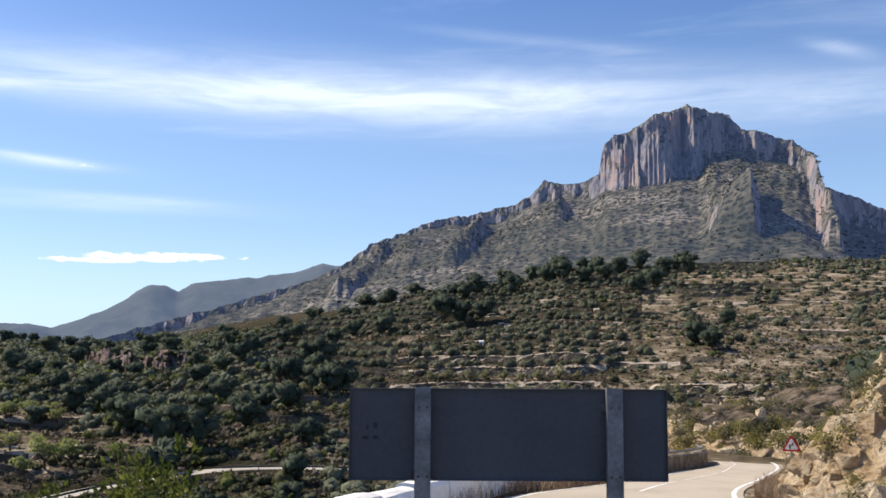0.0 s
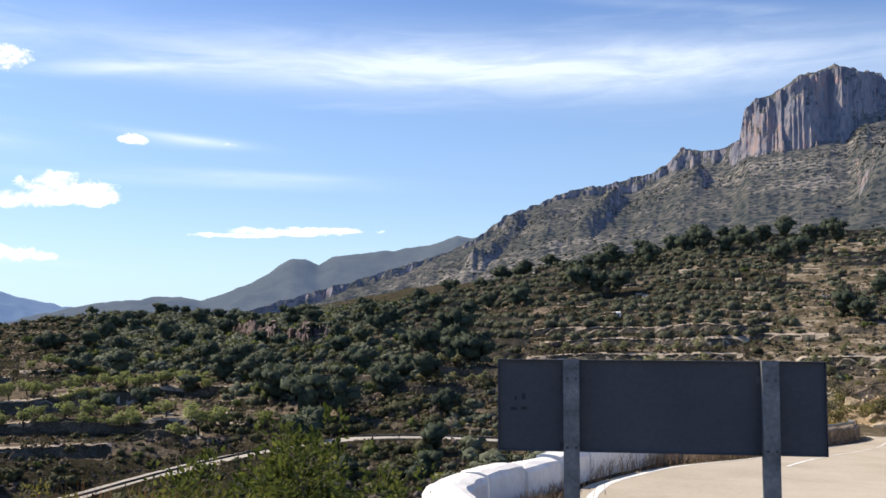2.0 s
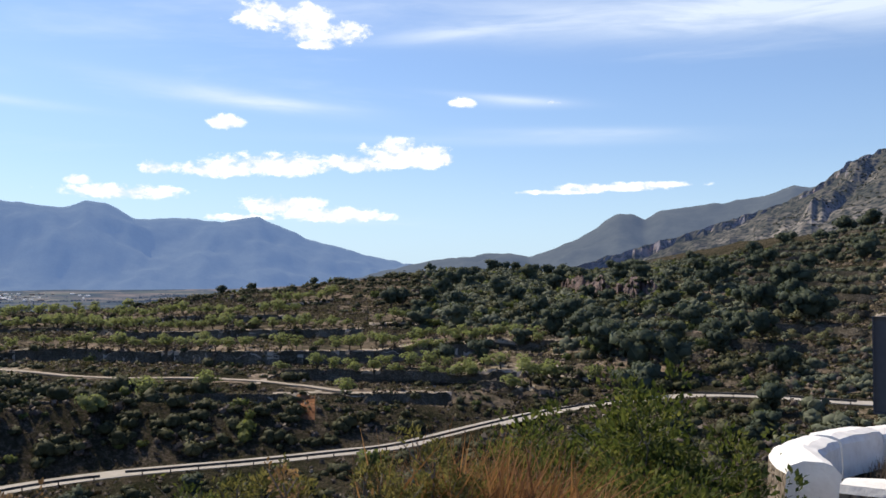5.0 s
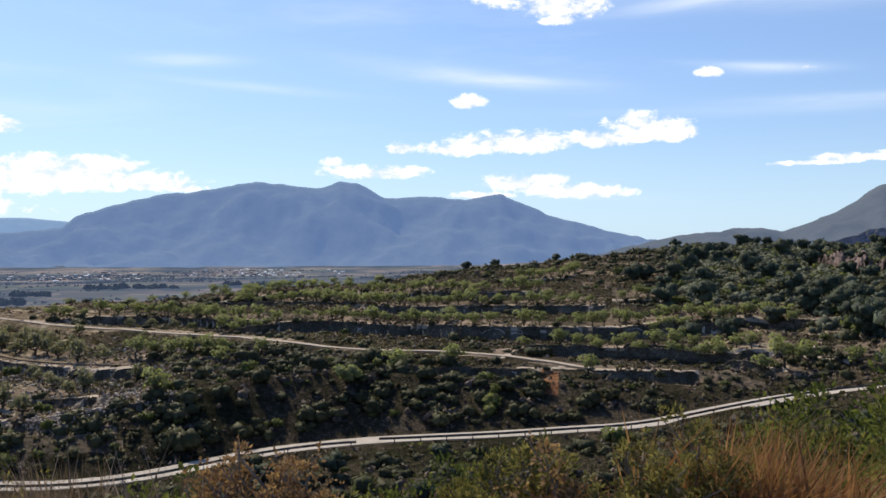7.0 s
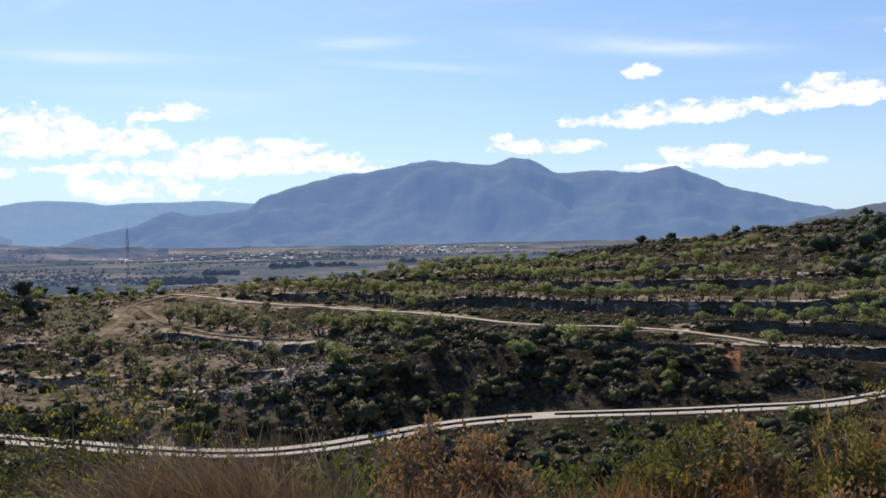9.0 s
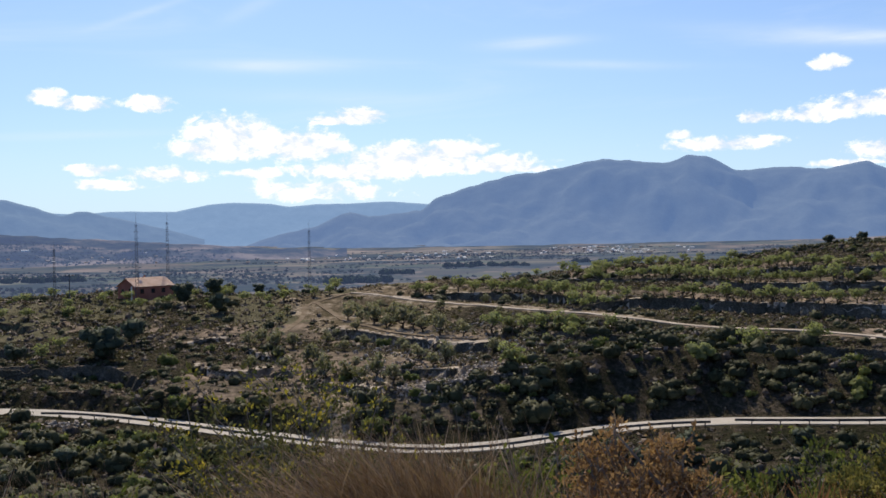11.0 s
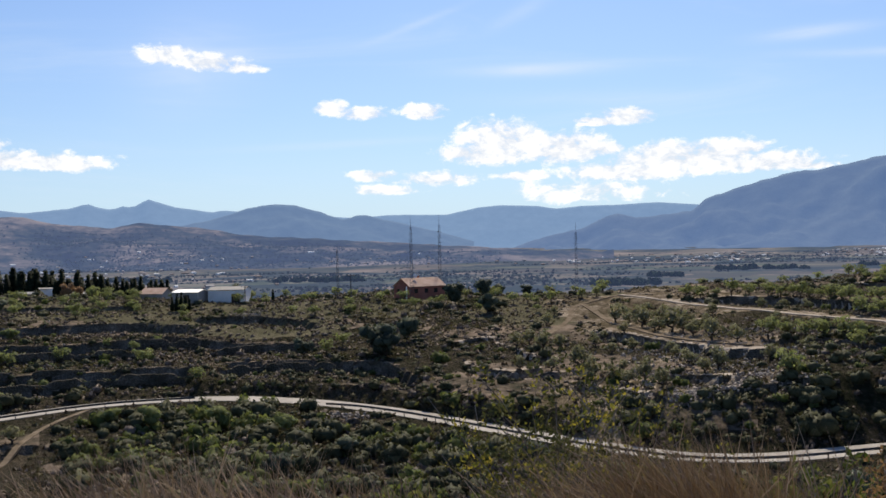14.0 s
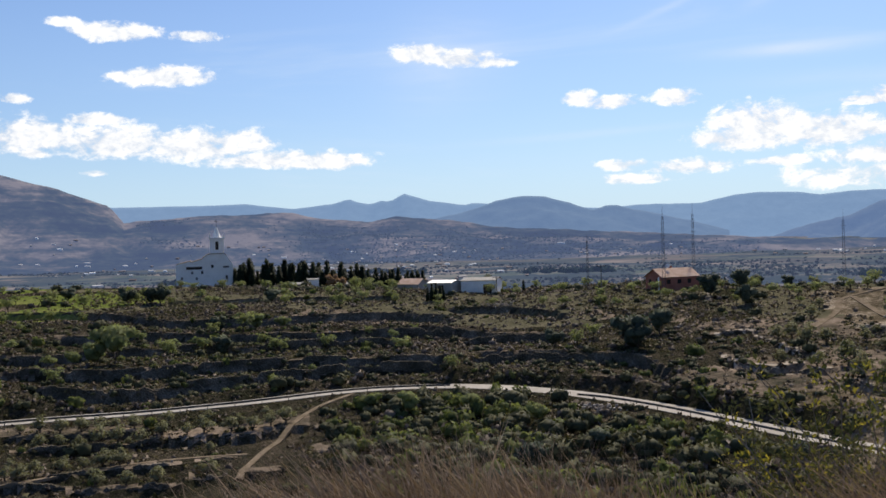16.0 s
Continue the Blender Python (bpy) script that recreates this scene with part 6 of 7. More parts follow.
# ---- crash barrier of the lower road ----
def crash_barrier(a0, a1, label):
    ob = holder("crash_barrier", Matrix(), label, "barrier", "crash barriers of the lower road")
    p = track_line(a0, a1, 0.3, out=-3.0)
    prof = [(-0.16, 0.0), (-0.10, 0.05), (-0.04, 0.0), (0.04, 0.0), (0.10, 0.05), (0.16, 0.0)]
    d = np.gradient(p[:, :2], axis=0)
    d /= np.linalg.norm(d, axis=1)[:, None]
    side = np.stack([-d[:, 1], d[:, 0]], 1)
    rows = [np.stack([p[:, 0] + side[:, 0] * b, p[:, 1] + side[:, 1] * b, p[:, 2] + 0.68 + a], 1) for a, b in prof]
    rows += [r - (0, 0, 0.0) + np.c_[side * 0.012, np.zeros(len(p))] for r in rows[::-1]]
    part_mesh("beam", np.concatenate(rows), grid_faces(len(rows), len(p)), M_RUST, ob, "dull steel beam")
    step = max(1, int(round(4.0 / np.hypot(*(p[1, :2] - p[0, :2])))))
    first = None
    for k in range(1, len(p) - 1, step):
        if first is None:
            first = boxed(-0.05, 0.05, -0.05, 0.05, -0.6, 0.72)
            q = part("post", first, M_RUST, ob)
            first = q
        else:
            q = new("post", first.data)
            q.parent = ob
        q.location = p[k] + (side[k, 0] * 0.10, side[k, 1] * 0.10, 0)
    return ob


crash_barrier(4, 13, "weathered steel crash barrier at the outer road edge")
crash_barrier(14.5, 44.5, "weathered steel crash barrier at the outer road edge")
crash_barrier(45.5, 83, "weathered steel crash barrier at the outer road edge")
crash_barrier(90, 116, "weathered steel crash barrier at the outer road edge")


# ---- buildings on the brow ----
def gable_house(name, w, d, h, ridge, walls, roof, label, category, m, openings=(), over=0.35, windows=M_GLASS):
    """Ridge along x. openings: side ('front' or 'left'), position, width, sill, top."""
    ob = holder(name, m, label, category)
    bm = boxed(-w / 2, w / 2, -d / 2, d / 2, -1.2, h)
    for s in (-1, 1):
        f = poly(bm, [(s * w / 2, -d / 2, h), (s * w / 2, d / 2, h), (s * w / 2, 0, h + ridge)])
        poly(bm, [(s * (w / 2 - 0.3), -d / 2, h), (s * (w / 2 - 0.3), 0, h + ridge), (s * (w / 2 - 0.3), d / 2, h)])
    body = part("wall", bm, walls, ob)
    bm = bmesh.new()
    k = ridge / (d / 2)
    for s in (-1, 1):
        y0 = s * (d / 2 + over)
        lo = h - k * over
        for j in range(int(w / 0.5)):
            # rows of tiles run up the slope
            x0, x1 = -w / 2 - over + j * (w + 2 * over) / int(w / 0.5), -w / 2 - over + (j + 1) * (w + 2 * over) / int(w / 0.5)
            xm = (x0 + x1) / 2
            for a, b, da, db in ((x0, xm, 0.05, 0.14), (xm, x1, 0.14, 0.05)):
                poly(bm, [(a, y0, lo + da), (b, y0, lo + db), (b, 0, h + ridge + db), (a, 0, h + ridge + da)])
        poly(bm, [(-w / 2 - over, y0, lo), (w / 2 + over, y0, lo), (w / 2 + over, 0, h + ridge), (-w / 2 - over, 0, h + ridge)])
    bmesh.ops.recalc_face_normals(bm, faces=bm.faces)
    part("roof", bm, roof, ob)
    for side, at, ww, z0, z1 in openings:
        if side == "front":
            q = part("window", boxed(at - ww / 2, at + ww / 2, -d / 2 - 0.03, -d / 2 + 0.25, z0, z1), windows, ob)
            part("sill", boxed(at - ww / 2 - 0.1, at + ww / 2 + 0.1, -d / 2 - 0.12, -d / 2 - 0.031, z0 - 0.1, z0), walls, q)
        else:
            q = part("window", boxed(-w / 2 - 0.03, -w / 2 + 0.25, at - ww / 2, at + ww / 2, z0, z1), windows, ob)
            part("sill", boxed(-w / 2 - 0.12, -w / 2 - 0.031, at - ww / 2 - 0.1, at + ww / 2 + 0.1, z0 - 0.1, z0), walls, q)
    return ob


hx, hy, hz = spot(77.2, 255)
red = gable_house("house", 11.0, 7.0, 2.7, 1.9, M_BRICK, M_TILE, "unplastered red brick house with a pale tiled roof", "house", pose(hx, hy, max(hz, -13.3), 0, 0, 77.2 + 36),
                  [("front", -3.6, 1.1, 0.9, 2.0), ("front", -0.4, 1.1, 0.9, 2.0), ("front", 2.6, 1.1, 0.9, 2.0), ("left", -1.4, 1.0, 0.0, 2.1), ("left", 1.6, 1.0, 0.9, 2.0)])
part("chimney", boxed(-0.4, 0.3, 0.4, 1.0, 3.6, 5.2, bevel=0.03), M_BRICK, red)
part("porch_post", boxed(-6.6, -6.35, -3.5, -3.25, -1.0, 2.7), M_PLASTER, red, "pale porch post")
part("dish", tube(bmesh.new(), (-1.6, -0.4, 5.2), (-1.75, -0.75, 5.3), 0.1, 0.55, 12), M_PLASTER, red, "white aerial dish")


def lattice_mast(az, r, top, width, label, sink=1.0):
    x, y, z = spot(az, r, sink)
    ob = holder("radio_mast", pose(x, y, z, 0, 0, az), label, "mast", "masts on the brow")
    h = top - z
    n = max(6, int(h / 1.1))
    for sx, sy in ((-1, -1), (1, -1), (1, 1), (-1, 1)):
        part("leg", tube(bmesh.new(), (sx * width, sy * width, 0), (sx * width * 0.5, sy * width * 0.5, h * 0.92), 0.055, 0.04, 5), M_STEEL, ob)
    bm = bmesh.new()
    for k in range(n):
        z0, z1 = h * 0.92 * k / n, h * 0.92 * (k + 1) / n
        a, b = width * (1 - 0.5 * k / n), width * (1 - 0.5 * (k + 1) / n)
        for sx0, sy0, sx1, sy1 in ((-1, -1, 1, -1), (1, -1, 1, 1), (1, 1, -1, 1), (-1, 1, -1, -1)):
            if k % 2:
                sx0, sy0, sx1, sy1 = sx1, sy1, sx0, sy0
            tube(bm, (sx0 * a, sy0 * a, z0), (sx1 * b, sy1 * b, z1), 0.028, sides=4)
    part("bracing", bm, M_STEEL, ob)
    part("aerial", tube(bmesh.new(), (0, 0, h * 0.90), (0, 0, h * 1.05), 0.05, 0.02, 6), M_STEEL, ob)
    for k in range(3):
        part("crossbar", tube(bmesh.new(), (-width * 1.4, 0, h * (0.70 + 0.07 * k)), (width * 1.4, 0, h * (0.70 + 0.07 * k)), 0.03, sides=4), M_STEEL, ob)
    return ob


lattice_mast(77.65, 246, 246 * math.tan(radians(1.38)), 0.42, "tall dark lattice radio mast beside the brick house")
lattice_mast(76.0, 268, 268 * math.tan(radians(1.45)), 0.42, "tall dark lattice radio mast behind the brick house")
lattice_mast(68.15, 296, 296 * math.tan(radians(0.84)), 0.45, "dark lattice mast among trees on the brow")
lattice_mast(81.9, 252, 252 * math.tan(radians(0.01)), 0.30, "slender steel mast on the open brow")
lattice_mast(-12.1, 540, 540 * math.tan(radians(6.6)), 0.35, "thin pale mast on the wooded ridge")
lattice_mast(-10.9, 535, 535 * math.tan(radians(5.95)), 0.35, "short thin mast on the wooded ridge")


def pole(az, r, h, label):
    x, y, z = spot(az, r, 0.5)
    ob = holder("power_pole", pose(x, y, z, 0, 0, az), label, "pole")
    part("shaft", tube(bmesh.new(), (0, 0, 0), (0, 0, h), 0.16, 0.11, 7), M_STEEL, ob)
    part("crossarm", boxed(-1.0, 1.0, -0.06, 0.06, h - 0.5, h - 0.36), M_STEEL, ob)
    for dx in (-0.85, 0.0, 0.85):
        part("insulator", tube(bmesh.new(), (dx, 0, h - 0.36), (dx, 0, h - 0.1), 0.05, 0.07, 6), M_GLASS, ob)


pole(81.15, 246, 7.6, "concrete power pole with one crossarm")
pole(87.15, 262, 5.4, "power pole in front of the white shed")


def church():
    x, y, z = spot(103.75, 398)
    ob = holder("church", pose(x, y, max(z, -13.3), 0, 0, 103.75), "white hilltop church with a stepped gable and slender spire", "church")
    part("wall", boxed(-10.7, 10.7, -6, 9, -1.5, 6.6, bevel=0.05), M_PLASTER, ob, "low white side building")
    tiles = material("church_roof", two_tone((0.36, 0.27, 0.21), (0.45, 0.35, 0.275), (0.54, 0.44, 0.36), 0.5, 4.0))

    def prism(name, outline, y0, y1, text):
        bm = bmesh.new()
        for y in (y0, y1):
            poly(bm, [(px, y, pz) for px, pz in outline])
        bm.verts.ensure_lookup_table()
        k = len(outline)
        for j in range(k):
            i2 = (j + 1) % k
            bm.faces.new((bm.verts[j], bm.verts[i2], bm.verts[k + i2], bm.verts[k + j]))
        bmesh.ops.recalc_face_normals(bm, faces=bm.faces)
        body = part(name, bm, M_PLASTER, ob, text)
        for (x0, z0), (x1, z1) in zip(outline[1:-1], outline[2:]):
            if abs(z1 - z0) < 1.2 * abs(x1 - x0) and min(z0, z1) > 6.7:
                bm = bmesh.new()
                poly(bm, [(x0, y0 - 0.35, z0 + 0.03), (x1, y0 - 0.35, z1 + 0.03), (x1, y1, z1 + 0.03), (x0, y1, z0 + 0.03)])
                r = bmesh.ops.extrude_face_region(bm, geom=list(bm.faces))
                bmesh.ops.translate(bm, vec=(0, 0, 0.28), verts=[g for g in r["geom"] if isinstance(g, bmesh.types.BMVert)])
                bmesh.ops.recalc_face_normals(bm, faces=bm.faces)
                part("roof", bm, tiles, body, "pale weathered roof tiles")

    prism("aisle", [(-10.7, 6.61), (-10.6, 6.75), (-9.6, 7.2), (-5.0, 8.2), (-4.9, 7.7), (-2.4, 8.4), (-0.62, 8.9), (-0.62, 6.61)], -5.6, 8.6, "stepped white side aisle")
    prism("nave", [(-0.6, 6.61), (-0.6, 9.3), (1.0, 10.4), (2.2, 10.75), (7.6, 10.75), (8.3, 10.2), (10.7, 6.7), (10.7, 6.61)], -6.3, 8.0, "higher white nave")
    tower = part("tower", boxed(2.3, 7.7, -2.4, 3.2, 9.0, 16.6, bevel=0.06), M_PLASTER, ob, "square white bell tower")
    bm = bmesh.new()
    box(bm, 1.9, 8.1, -2.8, 3.6, 16.61, 17.1, bevel=0.05)
    part("cornice", bm, M_PLASTER, tower)
    for px, py in ((2.4, -2.3), (7.6, -2.3), (2.4, 3.1), (7.6, 3.1)):
        part("pinnacle", tube(bmesh.new(), (px, py, 17.1), (px, py, 18.9), 0.45, 0.06, 6), M_PLASTER, tower)
    part("belfry_opening", boxed(4.4, 5.6, -2.46, -1.9, 12.4, 15.6, bevel=0.02), M_GLASS, tower, "dark arched bell opening")
    part("spire", tube(bmesh.new(), (5, 0.4, 17.1), (5, 0.4, 21.4), 1.75, 0.10, 8), M_PLASTER, ob, "pointed white spire")
    bm = tube(bmesh.new(), (5, 0.4, 21.2), (5, 0.4, 24.6), 0.10, 0.07, 6)
    box(bm, 4.4, 5.6, 0.33, 0.47, 23.4, 23.6)
    part("cross", bm, M_STEEL, ob, "iron cross")
    for px, pz, w, h in ((-4.6, 3.3, 0.7, 1.0), (-0.9, 3.3, 0.8, 1.2), (-8.5, 1.2, 0.7, 1.0), (3.0, 5.5, 1.0, 1.5), (8.2, 5.4, 2.2, 0.6), (8.3, 0.8, 0.8, 1.6), (-3.0, 1.0, 0.7, 1.0)):
        yy = -6.0
        q = part("window", boxed(px - w / 2, px + w / 2, yy - 0.03, yy + 0.3, pz, pz + h), M_GLASS, ob)
        part("sill", boxed(px - w / 2 - 0.12, px + w / 2 + 0.12, yy - 0.14, yy - 0.031, pz - 0.14, pz), M_PLASTER, q)
    # dark slab standing in for the shade under the side building's loggia roof
    part("loggia_shade", boxed(-6.8, -0.8, -6.06, -5.9, 5.0, 6.1), M_GLASS, ob)


church()
ax_, ay_, az_ = spot(88.0, 268)
gable_house("warehouse", 9.4, 9.0, 3.4, 0.7, M_PLASTER, M_GREYWALL, "white rendered warehouse with a low pale roof", "shed", pose(ax_, ay_, max(az_, -15.2), 0, 0, 88.0 - 12),
            [("front", 2.5, 2.2, 0.0, 2.4)], 0.2)
ax_, ay_, az_ = spot(90.15, 266)
gable_house("storage_shed", 7.0, 7.0, 2.6, 0.6, M_GREYWALL, M_WHITE, "grey rendered shed with a white sheet roof", "shed", pose(ax_, ay_, max(az_, -15.2), 0, 0, 90.2 - 25), [("front", 0.5, 1.6, 0.0, 2.0)], 0.2)
for a_, r_, w_, d_, h_, g_, wall_, roof_, tilt_, text_ in (
        (92.0, 300, 7.2, 6.0, 1.9, 1.5, M_GREYWALL, M_TILE, -30, "low grey cottage with a weathered tiled roof"),
        (97.7, 372, 4.2, 4.0, 3.6, 0.3, M_PLASTER, M_GREYWALL, 0, "small cubic pinkish white hut between the cypresses"),
        (96.2, 360, 6.5, 5.0, 1.0, 0.7, M_GREYWALL, M_GREYWALL, -10, "low pale roofed shed by the cypresses"),
        (98.6, 362, 5.5, 4.0, 1.0, 0.6, M_GREYWALL, M_GREYWALL, 15, "low pale roofed shed by the cypresses"),
        (92.9, 420, 7.0, 5.0, 4.6, 1.2, M_PLASTER, M_TILE, 20, "white house with a tiled roof behind the cottage"),
        (91.6, 425, 6.0, 5.0, 4.4, 1.1, M_GREYWALL, M_TILE, -15, "grey house with a tiled roof behind the cottage")):
    ax_, ay_, az_ = spot(a_, r_)
    gable_house("cottage", w_, d_, h_, g_, wall_, roof_, text_, "house", pose(ax_, ay_, az_ + 0.2, 0, 0, a_ + tilt_), [("front", -w_ / 5, 0.9, 0.2, 0.9), ("front", w_ / 5, 0.9, 0.0, 0.95)], 0.25)
ax_, ay_, az_ = spot(-2.2, 270)
gable_house("field_hut", 1.1, 1.0, 1.2, 0.25, M_PLASTER, M_PLASTER, "tiny white field hut on a terrace", "hut", pose(ax_, ay_, az_ + 0.2, 0, 0, -3.8), [("front", 0.0, 0.45, 0.0, 0.85)], 0.08)

# ---- valley villages and far farms: too small and many to pick apart ----
def villages():
    rng = np.random.default_rng(3)
    bm = []
    faces = []
    k = 0
    low = MID_HILLS[:9].reshape(-1, 3)
    la, lr = bearing(low[:, 0], low[:, 1])
    low = low[(la > 76) & (la < 115)]
    spots = [(80, 113, 0, 0, 70), (56, 66, 2300, 3000, 70), (61, 74, 2200, 3000, 40), (46, 56, 2600, 3100, 110), (86, 100, 1700, 2600, 34), (78, 112, 1300, 2700, 40), (66, 78, 2600, 3200, 34), (28, 40, 2300, 2900, 30), (103, 113, 1200, 2500, 12)]
    for a0, a1, r0, r1, n in spots:
        c = rng.uniform(0, 1, (n, 2))
        for u, w in c:
            az, r = a0 + (a1 - a0) * (0.5 + (u - 0.5) * rng.uniform(0.1, 1)), r0 + (r1 - r0) * w
            x, y = polar(az, r)
            z = ground_far(x, y)
            if r0 == 0:
                x, y, z = low[rng.integers(0, len(low))]
            l, d, h = rng.lognormal(2.0, 0.4), rng.uniform(5, 8), rng.uniform(2.5, 4)
            t = radians(az) + rng.uniform(-0.5, 0.5)
            for dx, dy, dz in ((-1, -1, 0), (1, -1, 0), (1, 1, 0), (-1, 1, 0), (-1, -1, 1), (1, -1, 1), (1, 1, 1), (-1, 1, 1), (-1, 0, 1.35), (1, 0, 1.35)):
                px, py = dx * l / 2, dy * d / 2
                bm.append((x + px * math.cos(t) - py * math.sin(t), y + px * math.sin(t) + py * math.cos(t), z - 1 + dz * h))
            for f in ((0, 1, 5, 4), (1, 2, 6, 5), (2, 3, 7, 6), (3, 0, 4, 7), (4, 5, 9, 8), (7, 8, 9, 6)):
                faces.append([k + q for q in f])
            k += 10
    ob = mesh_object("village_houses", bm, faces, [material("village_walls", lambda n, co, geo: (n.ramp(geo.outputs["Random Per Island"], [(0.1, (0.24, 0.20, 0.19)), (0.5, (0.42, 0.39, 0.38)), (0.85, (0.85, 0.85, 0.85))]), None))])
    tagged(ob, "scattered pale houses and sheds of the valley villages", "houses", kind="stuff")


def hill_cover():
    """Trees and lone houses over the near hills beyond the valley."""
    rng = np.random.default_rng(37)
    v = MID_HILLS.reshape(-1, 3)
    az, r = bearing(v[:, 0], v[:, 1])
    v = v[(az > 72) & (az < 107)]
    q = v[rng.integers(0, len(v), 14000)] + rng.uniform(-25, 25, (14000, 3)) * (1, 1, 0)
    q = q[rng.random(len(q)) < 0.03 + smooth(-0.02, 0.2, fbm(q[:, 0] / 300, q[:, 1] / 300, 3))]
    # leaf colour plus a bluish glow for the air over the hills
    scatter_mesh("hill_trees", shrub_protos(rng, 6, 8, 0.66), q[:, 0], q[:, 1], q[:, 2] - 1.5, rng.uniform(2.0, 4.0, len(q)), haze_material("hill_tree_haze", (0.020, 0.032, 0.020), (0.15, 0.205, 0.38), 0.44), rng, "dark woods over the hills beyond the valley", "trees", (0.8, 1.3))


def ground_far(x, y):
    return float(height(np.array([x]), np.array([y]))[0])


villages()
hill_cover()


def valley_woods():
    """Dark tree belts and single trees on the plain."""
    rng = np.random.default_rng(23)
    az, r, x, y = field(rng, 42000, 27, 117, 560, 3000)
    rb = along(az, BROW, 1)
    belt = fbm(x / 130, y / 420, 3) + 0.35 * fbm(az * 0.35, r / 75, 2)
    keep = rng.random(len(r)) < smooth(0.16, 0.34, belt) * 0.9 + 0.004
    keep &= r > rb + 200
    x, y, r = x[keep], y[keep], r[keep]
    z = height(x, y) - 0.5
    protos = shrub_protos(rng, 6, 8, 0.62)
    # the leaves carry the valley's haze as emission
    scatter_mesh("valley_trees", protos, x, y, z, rng.uniform(1.8, 3.8, len(x)), haze_material("valley_tree_haze", (0.022, 0.034, 0.020), (0.15, 0.20, 0.37), 0.27), rng, "dark tree belts and groves over the valley floor", "trees", (0.8, 1.3))


valley_woods()


def pine_groves():
    """Dense dark groves on the plain."""
    rng = np.random.default_rng(31)
    az, r = [], []
    for a, d, w, n in ((65.4, 1250, 1.9, 90), (63.2, 1500, 0.9, 30), (58, 1750, 2.6, 60), (83, 1500, 2.6, 70), (99, 1250, 1.8, 60), (93, 1700, 1.8, 50), (104, 1500, 2.0, 60), (51, 1900, 2.0, 40)):
        az.append(a + rng.uniform(-w, w, n))
        r.append(d + rng.normal(0, 14, n))
    az, r = np.concatenate(az), np.concatenate(r)
    x, y = polar(az, r)
    # dark needles with distance haze added as a weak blue glow
    scatter_mesh("pine_groves", shrub_protos(rng, 6, 20, 0.5), x, y, height(x, y) - 0.5, rng.uniform(4.0, 7.5, len(x)), haze_material("grove_haze", (0.018, 0.028, 0.018), (0.13, 0.19, 0.36), 0.20), rng, "dark pine groves on the valley floor", "trees", (0.9, 1.5))


pine_groves()


def bank_rocks():
    """Broken limestone on the face of the cutting."""
    rng = np.random.default_rng(8)
    rows = bank_rows[2:40]
    out = []
    for _ in range(900):
        i, j = rng.integers(0, rows.shape[0]), rng.integers(0, rows.shape[1])
        p = rows[i, j]
        if p[1] > 62:
            continue
        bm = bmesh.new()
        size = rng.lognormal(-1.95, 0.55)
        for _ in range(14):
            q = rng.normal(size=3)
            q /= np.linalg.norm(q)
            bm.verts.new(Vector(q * rng.uniform(0.8, 1.1, 3)) * size * Vector((1, 1, 1)).length / 1.7)
        bmesh.ops.convex_hull(bm, input=bm.verts)
        bmesh.ops.triangulate(bm, faces=bm.faces)
        bm.verts.index_update()
        v = np.array([w.co for w in bm.verts]) * (rng.uniform(0.7, 1.5), rng.uniform(0.6, 1.1), rng.uniform(0.6, 1.3))
        f = np.array([[w.index for w in face.verts] for face in bm.faces if len(face.verts) == 3])
        bm.free()
        out.append((v + p, f))
    v, f = joined(out)
    ob = mesh_object("bank_rocks", v, f, [bank.data.materials[0]])
    tagged(ob, "broken ochre limestone lumps on the cutting", "rocks", kind="stuff")


bank_rocks()


# ---- trees on the slopes ----
tree_rows("almond", 21, 63, 172, 345, 3.3, 0.98, 41, 0.92)
tree_rows("almond", 22, 60, 190, 345, 8.0, 0.85, 40, 0.8, 6.0)
orchard("almond", 30, 44, 64, 295, 330, 0.9, 42, on_terrace=False, gap=6.0)
orchard("almond", 20, 66, 82, 225, 262, 0.78, 43, on_terrace=False, gap=5.0)
orchard("almond", 46, 82, 115, 185, 330, 0.9, 44, on_terrace=False, gap=6.0)
orchard("almond", 40, 93, 114, 235, 305, 0.95, 53, on_terrace=False, gap=5.0, want=lambda a, r: r > along(a, BROW, 1) - 38)
orchard("almond", 22, 66, 92, 225, 262, 0.85, 54, on_terrace=False, gap=5.0, want=lambda a, r: r > along(a, BROW, 1) - 22)
orchard("olive", 36, 55, 70, 150, 232, 0.95, 45, on_terrace=False, gap=4.5)
tree_rows("olive", -11.5, 9, 190, 500, 3.9, 1.3, 46, 0.95, 2.6)
tree_rows("olive", -26, -11.5, 190, 500, 6.5, 1.1, 49, 0.7, 2.8)
orchard("olive", 70, -26, -9, 150, 470, 1.35, 47, on_terrace=False, gap=6.5)
tree_rows("olive", -11, 8, 255, 500, 4.2, 1.35, 50, 0.85, 9.5)
orchard("olive", 60, -8, 8, 262, 440, 1.3, 58, on_terrace=False, gap=6.0)
tree_rows("olive", 95, 117, 100, 160, 3.1, 1.0, 48, 0.9, 1.9)
orchard("olive", 16, 96, 116, 106, 156, 0.7, 48, gap=4.2)
orchard("pine", 74, 8, 28, 175, 400, 0.95, 49, on_terrace=False, gap=7.0)
orchard("pine", 34, -14, 8, 400, 520, 1.6, 50, on_terrace=False, gap=6.0, want=lambda a, r: r > along(a, BROW, 1) - 70)
orchard("pine", 12, 62, 114, 175, 300, 0.75, 51, on_terrace=False, gap=12.0)
orchard("pine", 16, 8, 90, 104, 128, 0.62, 52, on_terrace=False, gap=6.0)
